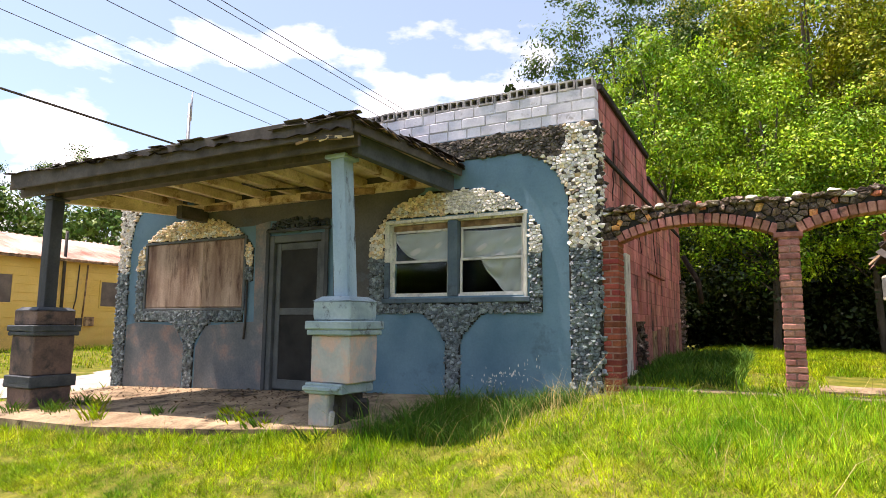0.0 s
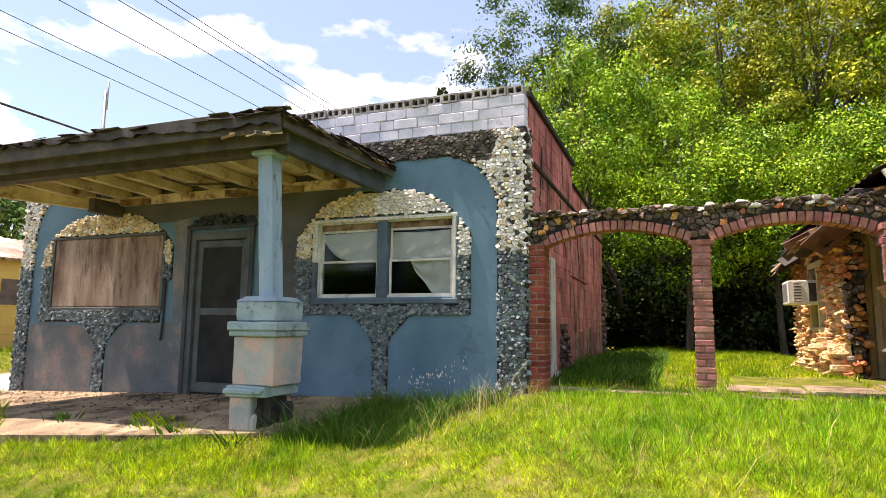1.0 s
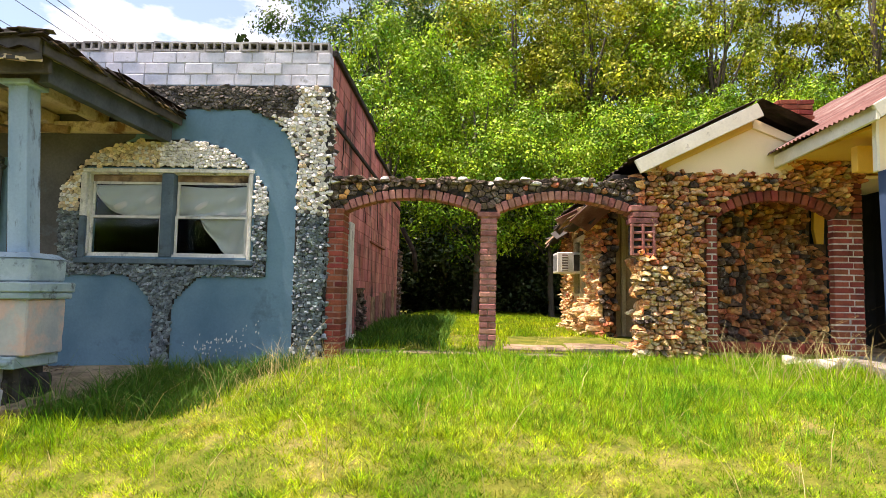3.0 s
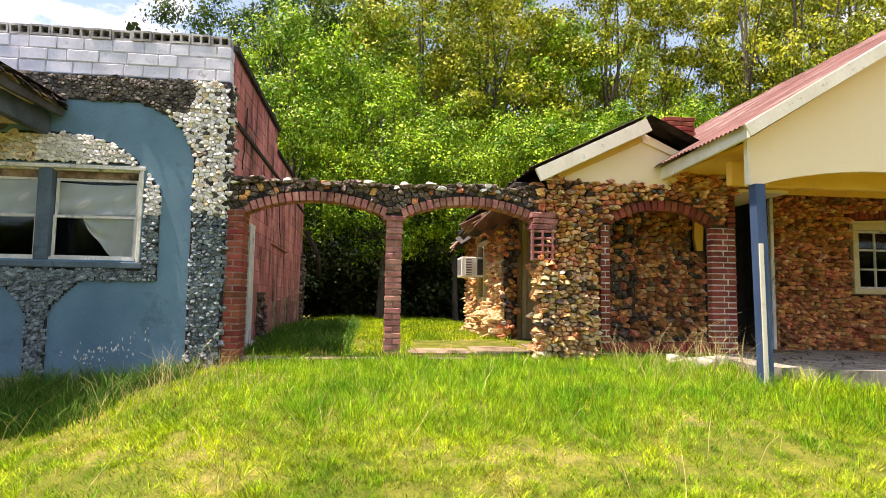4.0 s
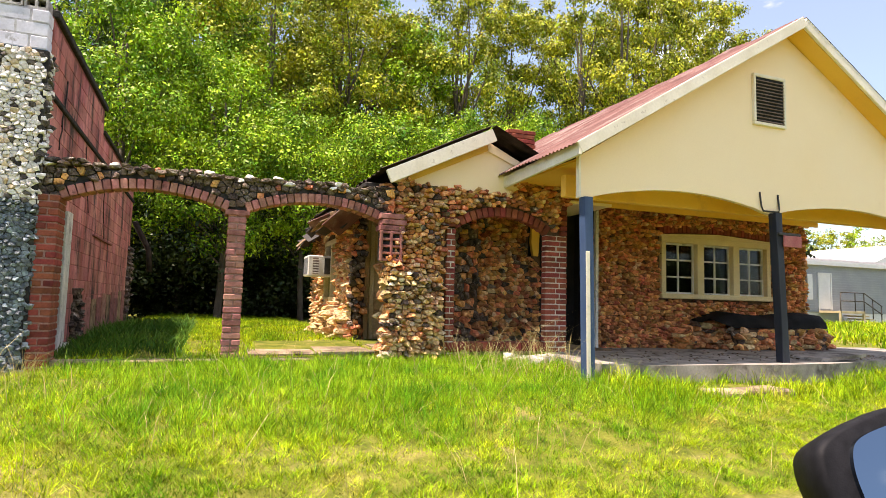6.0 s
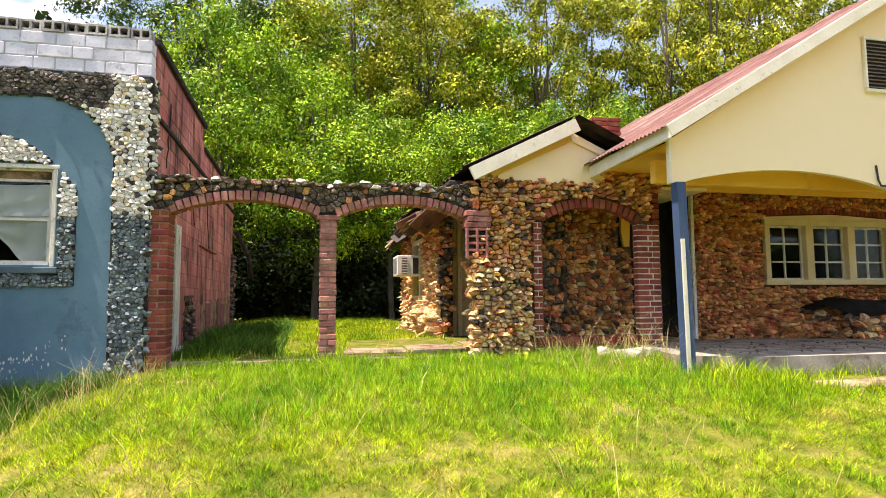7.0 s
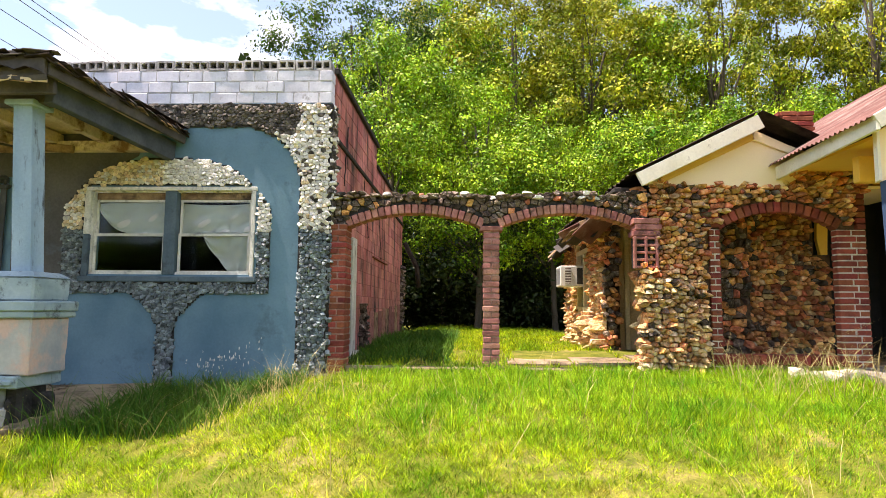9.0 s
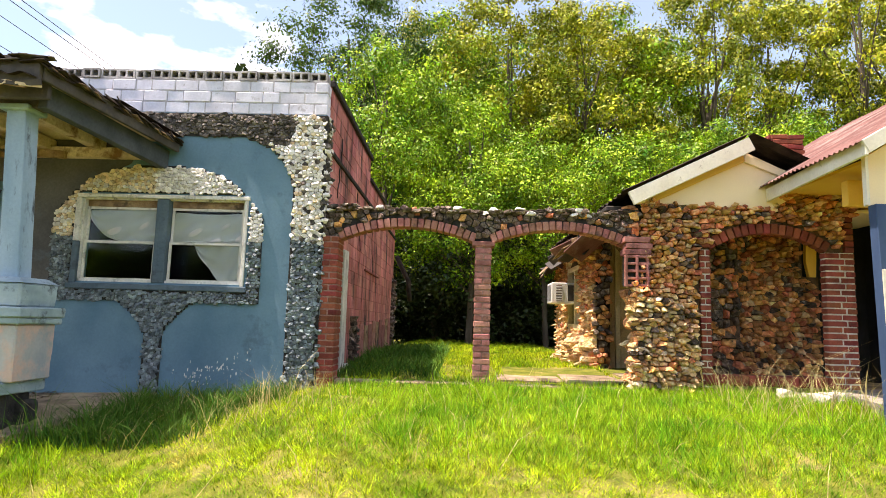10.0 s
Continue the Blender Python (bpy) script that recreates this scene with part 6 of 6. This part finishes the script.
def blades(name, n, area, height, width, mat, seed, label, lean=.45, patch=0.0, shape=None):
    rg = np.random.default_rng(seed)
    x0, x1, y0, y1 = area
    out = []
    for _ in range(n):
        x, y = rg.uniform(x0, x1), rg.uniform(y0, y1)
        if not free(x, y) or (shape and not shape(x, y, rg)):
            continue
        if rg.random() < .62 and bare(x, y) < .9:
            continue
        k = noise.noise(Vector((x * .9, y * .9, 7)))
        if patch and noise.noise(Vector((x * .55, y * .8, 11))) > .28 and rg.random() < patch:
            continue
        out.append((x, y, ground_z(x, y), (1 + .45 * k) * (1 + .9 * noise.noise(Vector((x * 6.1, y * 6.1, 2))))))
    p = np.array(out)
    m = len(p)
    h = height * rg.uniform(.45, 1.25, m) * p[:, 3]
    a = rg.uniform(0, 2 * np.pi, m)
    w = width * rg.uniform(.6, 1.3, m)
    dx, dy = np.cos(a), np.sin(a)
    l = h * rg.uniform(.1, lean * 1.8, m)
    b = rg.uniform(0, 2 * np.pi, m)
    lx, ly = np.cos(b) * l, np.sin(b) * l
    base = p[:, :3] - np.array([0, 0, .02])
    side = np.stack([dx * w, dy * w, 0 * w], 1)
    tip = base + np.stack([lx, ly, h], 1)
    if height < .15:
        v, m, corners = np.stack([base + side, tip, base - side], 1), m, 3
    else:
        midp = base + np.stack([lx * .34, ly * .34, h * .60], 1)
        v = np.stack([base + side, midp + side * .8, midp - side * .8, base - side, midp + side * .8, tip + side * .08, tip - side * .08, midp - side * .8], 1)
        m, corners = m * 2, 4
    ob = new(name, quads(name, v.reshape(-1, 3), m, mat, corners))
    tagged(ob, label, "grass", kind="stuff")


def lawn(x, y, r):
    """Mown ground stops short of the rank growth along the blue wall."""
    return not (x < -1.75 and y > 5.15 + .55 * max(0, x + 3.6))


def lush(x, y, r):
    """The unmown swath before the archway and the stone house."""
    e = .9 * noise.noise(Vector((x * .8, y * .8, 31)))
    k = min((y - 4.15) / .9, (x + 1.5) / 1.2, (5.6 - x) / 1.6) + e * .7
    return r.random() < k


blades("lawn_grass", 430000, (-10, 9, 3.1, 7.1), .060, .0040, GRASS, 1, "short sunlit yellow-green lawn grass", lean=.9, patch=.25, shape=lawn)
blades("near_grass", 170000, (-6.5, 6.5, 3.1, 4.7), .042, .0036, GRASS, 22, "dense short lawn grass close by", lean=1.1)
blades("lawn_clumps", 60000, (-10, 9, 3.1, 7.1), .062, .0042, GRASS_DARK, 21, "darker green blades scattered through the lawn", lean=.9, shape=lambda x, y, r: lawn(x, y, r) and noise.noise(Vector((x * 4.3, y * 4.3, 9))) > -.05)
blades("tall_grass", 80000, (-1.8, 5.6, 3.9, 6.85), .115, .0036, GRASS_LUSH, 2, "taller soft green grass before the archway", lean=.55, shape=lush)
# weeds by the walls take the darkened green, shade painted in
blades("weedy_grass", 15000, (-3.9, 0.6, 5.0, 6.88), .17, .0042, GRASS_DARK, 3, "tall coarse grass against the blue wall, coloured dark for its shade", .7, shape=lambda x, y, r: (x < -1.4 and not lawn(x, y - .05, r)) or (x >= -1.4 and y > 6.6 and r.random() < .2))
blades("yard_grass", 80000, (-1.5, 2.2, 7.1, 21.0), .075, .007, GRASS, 4, "bright grass in the yard behind the archway")
blades("yard_weeds", 9000, (-1.55, -.2, 7.4, 14.0), .15, .008, GRASS_DARK, 5, "tall weeds beside the red wall, shade put into their colour", .6)
blades("side_grass", 30000, (8.2, 40, 5, 24), .20, .016, GRASS, 6, "open grass beyond the porch")
blades("verge_grass", 26000, (-26, -9.5, 2, 18), .16, .010, GRASS, 7, "grass verge along the side street")
blades("slab_weeds", 15000, (-10.5, -3.0, 4.0, 5.0), .12, .005, GRASS, 8, "weeds spilling over the slab edge", .6)
blades("dry_stems", 900, (-10, 8, 3.2, 6.9), .30, .0022, STRAW, 9, "thin dry grass stems", .8)
blades("dry_stems_by_house", 420, (2.6, 5.2, 5.4, 6.9), .38, .0028, STRAW, 10, "dry straw stems before the stone house", .8)
blades("slab_edge_grass", 9000, (3.8, 9.5, 4.6, 5.6), .16, .0038, GRASS, 12, "grass growing up against the porch slab", .5)
blades("rank_weeds", 6500, (-3.8, -2.1, 5.0, 6.6), .24, .0042, GRASS_DARK, 13, "rank weeds round the end of the porch slab, coloured dark for shade", .8, shape=lambda x, y, r: r.random() < 1 - abs(x + 3.0) * .8)
blades("seed_stems", 520, (-3.8, -1.2, 5.1, 6.85), .24, .0022, STRAW, 14, "tall pale seed stems above the weeds", .8)
# dry leaves and crumbs on the porch slabs
rl = np.random.default_rng(41)
lx, ly = rl.uniform(-10, -4.3, 1000), 6.85 - np.abs(rl.normal(0, .8, 1000)) % 2.2
ls = (lx + 10.3) / 6.8
lf = np.clip((ly - 4.6) / 2.28, 0, 1)
lz = (-.68 + .26 * ls) * (1 - lf) + (-.50 + .22 * ls) * lf + .012
litter = new("leaf_litter", leaf_mesh("leaf_litter", np.stack([lx, ly, lz], 1), .045, DRY_LEAF, 42, up=4))
tagged(litter, "dry brown leaves and crumbs scattered on the porch slab", "leaf litter", kind="stuff")
lx, ly = rl.uniform(4.3, 9.6, 260), 5.5 + np.abs(rl.normal(0, .9, 260)) % 2.0
litter = new("leaf_litter", leaf_mesh("leaf_litter", np.stack([lx, ly, -.018 - .008 * np.maximum(0, lx - 6)], 1), .05, DRY_LEAF, 43, up=4))
tagged(litter, "dry leaves scattered over the house porch slab", "leaf litter", kind="stuff")
# weeds in the joints of the porch slab
rw2 = random.Random(3)
for i in range(16):
    cx, cy = -3.9 - rw2.random() * 5.2, 4.7 + rw2.random() * .7
    v = []
    m = 60
    for k in range(m):
        a, b = rw2.uniform(0, 6.28), rw2.uniform(0, 6.28)
        x, y = cx + rw2.gauss(0, .09), cy + rw2.gauss(0, .06)
        t = (y - 4.5) / 2.4
        z = -.64 + .2 * t + .05 * (x + 10) / 7 - .02
        h = rw2.uniform(.06, .2)
        w = .005
        v += [(x + w, y, z), (x + w + .3 * h * math.cos(b), y + .3 * h * math.sin(b), z + h * .6), (x + .7 * h * math.cos(b), y + .7 * h * math.sin(b), z + h), (x - w, y, z)]
    ob = new("weed_tuft", quads("weed_tuft", np.array(v), m, GRASS_DARK if i % 2 else GRASS))
    tagged(ob, "small grass tuft in a crack of the porch slab", "weed", group="porch weeds", kind="stuff")

# ---- yellow building across the side street ----
yb = thing("yellow_building", (-21, 11, -.35), "old yellow clapboard building with a rusty metal roof", "building")
YX = -21.0
yw = part("wall", boxes((YX - 5, YX - .02, 0, 22, -.9, 2.75)), YELLOW_OLD, yb)
for i in range(11):
    bm = boxes((-.015, .015, 0, 22, -.14, .14))
    bmesh.ops.transform(bm, matrix=pose(YX - .005, 0, -.2 + i * .27, 0, -4, 0), verts=bm.verts)
    part("clapboard", bm, YELLOW_OLD, yw)
def roof_sheet(x0, x1, z0, z1, y0, y1, pitch=.25):
    bm = bmesh.new()
    prev = None
    nn = int((y1 - y0) / (pitch / 2))
    for i in range(nn + 1):
        y = y0 + (y1 - y0) * i / nn
        o = .03 * (i % 2)
        row = [bm.verts.new((x0 + (x1 - x0) * t, y, z0 + (z1 - z0) * t + o + .03 * noise.noise(Vector((y * .5, t * 3, 2))))) for t in (0, .5, 1)]
        if prev:
            for k in range(2):
                bm.faces.new((prev[k], row[k], row[k + 1], prev[k + 1]))
        prev = row
    return bm
part("roof", roof_sheet(YX + .35, YX - 2.6, 2.72, 3.75, -.3, 22.3), ROOF_RUST, yb, "rusty pale metal roof")
part("roof", roof_sheet(YX - 5.4, YX - 2.6, 2.72, 3.75, -.3, 22.3), ROOF_RUST, yb, "rusty pale metal roof")
beam("eave_board", (YX + .3, -.3, 2.70), (YX + .3, 22.3, 2.70), .04, .1, RAW_WOOD, yb)
for y0, y1, z0, z1 in ((9.7, 10.65, 1.22, 2.10), (13.6, 14.5, 1.18, 2.05), (5.5, 6.4, 1.2, 2.1)):
    w = box("window", (YX - .03, YX + .03, y0, y1, z0, z1), WINDOW_DARK, yb, "dark boarded window")
    for b in ((y0 - .06, y0, z0 - .06, z1 + .06), (y1, y1 + .06, z0 - .06, z1 + .06), (y0, y1, z1, z1 + .06), (y0, y1, z0 - .06, z0)):
        box("frame", (YX - .02, YX + .045, *b), YELLOW_OLD, w)
tube("flue", [(YX + .1, 12.2, .6), (YX + .1, 12.2, 2.7), (YX + .1, 12.2, 3.7)], .05, METAL_DARK, yb, "rusty flue pipe")
tube("service_cable", [(YX + .05, 12.75, 2.6), (YX + .06, 12.7, 1.4), (YX + .05, 12.55, .6)], .02, METAL_DARK, yb)
tube("service_cable", [(YX + .05, 13.05, 2.6), (YX + .06, 13.0, 1.4), (YX + .05, 12.95, .55)], .025, RAW_WOOD, yb)
box("meter_box", (YX, YX + .12, 12.75, 12.95, .45, .75), METAL_DARK, yb)
box("meter_box", (YX, YX + .14, 13.05, 13.35, .48, .80), RAW_WOOD, yb)

# ---- mobile home and house beyond the porch ----
mob = thing("mobile_home", (36, 24, 0), "grey mobile home with white trim and white skirting", "mobile home")
mw = part("wall", boxes((27.7, 45, 22.05, 26, .55, 3.0)), GREY_SIDING, mob)
for i in range(19):
    bm = boxes((27.7, 45, -.012, .012, -.065, .065))
    bmesh.ops.transform(bm, matrix=pose(0, 22.03, .63 + i * .127, 13, 0, 0), verts=bm.verts)
    part("siding_board", bm, GREY_SIDING, mw)
part("skirting", boxes((27.75, 45, 22.07, 25.9, -.4, .56)), PALE, mob)
part("roof", prism([(27.5, 2.98), (45.2, 2.98), (45.2, 3.2), (27.5, 3.2)], 21.8, 26.2), PALE, mob, "white metal roof edge")
part("roof_top", boxes((27.6, 45.1, 22.6, 25.6, 3.2, 3.42)), mk("grey_shingles", (.36, .34, .33), (.48, .46, .45), 4), mob)
md = box("door", (29.35, 30.15, 21.98, 22.03, .75, 2.5), PALE, mob, "white entry door", .01)
for b in ((29.25, 29.35, .7, 2.6), (30.15, 30.25, .7, 2.6), (29.35, 30.15, 2.5, 2.6)):
    box("casing", (b[0], b[1], 21.96, 22.02, b[2], b[3]), PALE, md)
mwi = box("window", (28.0, 28.45, 21.99, 22.03, 1.25, 2.45), WINDOW_DARK, mob, "dark sash window")
box("shutter", (28.5, 28.85, 21.97, 22.02, 1.2, 2.5), PALE, mwi)
box("meeting_rail", (28.0, 28.45, 21.96, 21.99, 1.82, 1.88), PALE, mwi)
st = thing("entry_steps", (30.3, 21, 0), "wooden entry steps with a black metal handrail", "steps")
box("landing", (29.2, 31.0, 20.8, 21.95, .55, .66), NEW_WOOD, st)
for i in range(4):
    box("tread", (31.0 + i * .3, 31.3 + i * .3, 20.8, 21.95, .38 - i * .15, .45 - i * .15), NEW_WOOD, st)
for x, z in ((29.25, .55), (30.95, .55), (31.0, .1), (32.2, -.1)):
    box("post", (x - .05, x + .05, 20.8, 20.9, -.3, z), NEW_WOOD, st)
for x in (29.25, 30.3, 30.95, 31.6, 32.25):
    z = .66 if x < 31 else .66 - (x - 31) * .5
    tube("baluster", [(x, 20.82, z - .1), (x, 20.82, z + .9)], .025, METAL_DARK, st)
for dz in (.5, .92):
    tube("handrail", [(29.25, 20.82, .66 + dz), (30.95, 20.82, .66 + dz), (32.3, 20.82, .02 + dz)], .028, METAL_DARK, st)
fh = thing("far_house", (56, 38, 0), "distant brick house with a white gabled roof", "house")
part("wall", boxes((50, 62, 34, 42, -.6, 4.2)), BRICK_PINK, fh)
part("roof", prism([(49.4, 4.1), (62.6, 4.1), (56, 6.6)], 33.4, 42.6), PALE, fh)

# ---- utility lines ----
up = thing("utility_pole", (-21.6, 17.4, -.3), "slim grey utility pole behind the building", "pole")
tube("mast", [(-21.6, 17.4, -.5), (-21.6, 17.4, 6), (-21.62, 17.4, 10.1)], .10, METAL_GREY, up, taper=.7)
tube("side_bar", [(-21.5, 17.4, 9.3), (-21.48, 17.4, 10.6)], .035, METAL_GREY, up)
for px, py in ((-15.2, -24.0), (-14.6, 78.0)):
    pl = thing("utility_pole", (px, py, -.8), "weathered timber utility pole carrying the lines", "pole", group="line poles")
    tube("mast", [(px, py, -1.2), (px, py, 10.2)], .16, BARK, pl, taper=.7)
    box("cross_arm", (px - 3.4, px + 3.4, py - .08, py + .08, 9.45, 9.6), RAW_WOOD, pl)


def wire(name, xa, xb, z, r, sag, label):
    ps = []
    for i in range(33):
        t = i / 32
        ps.append((xa + (xb - xa) * t, -24 + 102 * t, z + sag * ((2 * t - 1) ** 2 - 1) + sag * .0))
    w = tube(name, ps, r, METAL_DARK, None, sides=5)
    tagged(w, label, "cable", group="overhead cables")


for xa, xb, z in ((-17.6, -18.9, 9.62), (-16.9, -17.2, 9.62), (-15.1, -14.7, 9.62), (-13.6, -13.2, 9.62), (-12.9, -11.9, 9.62), (-12.6, -11.5, 9.62)):
    wire("power_cable", xa, xb, z, .012, .6, "thin black overhead power cable")
wire("service_line", -17.0, -17.3, 7.1, .034, .6, "thick black overhead service cable")

# ---- the car's mirror beside the camera ----
car = thing("car_door_mirror", (1.0, .6, .2), "black car door mirror with bluish glass", "car mirror")
MM = pose(0, 0, .585, 95.0, -.85, -20.06) @ Matrix.Translation((.835, -.385, -1.05)) @ pose(0, 0, 0, -26, 10, 0)
def smooth_loop(ps, n=6):
    out = []
    for i in range(len(ps)):
        a, b, c, d = (Vector(ps[(i + k - 1) % len(ps)]) for k in range(4))
        for j in range(n):
            t = j / n
            out.append(.5 * ((2 * b) + (c - a) * t + (2 * a - 5 * b + 4 * c - d) * t * t + (3 * b - a - 3 * c + d) * t ** 3))
    return out
def shell(loop, rings, close_front):
    bm = bmesh.new()
    prev = None
    first = None
    cen = sum(loop, Vector((0, 0))) / len(loop)
    for s, z in rings:
        ring = [bm.verts.new(MM @ Vector((cen.x + (p.x - cen.x) * s, cen.y + (p.y - cen.y) * s, z))) for p in loop]
        if prev:
            for j in range(len(ring)):
                bm.faces.new((prev[j], prev[(j + 1) % len(ring)], ring[(j + 1) % len(ring)], ring[j]))
        else:
            first = ring
        prev = ring
    bm.faces.new(prev)
    if close_front:
        bm.faces.new(first[::-1])
    return bm
outer = smooth_loop([(-.115, -.13), (-.155, -.04), (-.16, .025), (-.135, .062), (-.05, .095), (.06, .118), (.14, .10), (.16, 0), (.12, -.12), (0, -.15)])
inner_l = smooth_loop([(-.085, -.12), (-.105, -.03), (-.10, .03), (-.07, .062), (.02, .085), (.09, .09), (.135, .07), (.145, 0), (.11, -.1), (.02, -.125)])
part("housing", shell(outer, [(.93, .008), (.98, .004), (1, -.006), (1.0, -.03), (.9, -.08), (.6, -.11)], True), PLASTIC, car, "", True)
part("mirror_glass", shell(inner_l, [(1, .016), (1, .002)], True), MIRROR, car, "bluish reflecting glass")
base = MM @ Vector((.02, -.12, -.05))
tube("stalk", [base, (base.x + .02, base.y - .02, .22), (base.x + .02, .56, .16)], .035, PLASTIC, car)
part("door_panel", boxes((-.9, 1.35, .50, .60, -.62, .19), bevel=.03), PLASTIC, car)
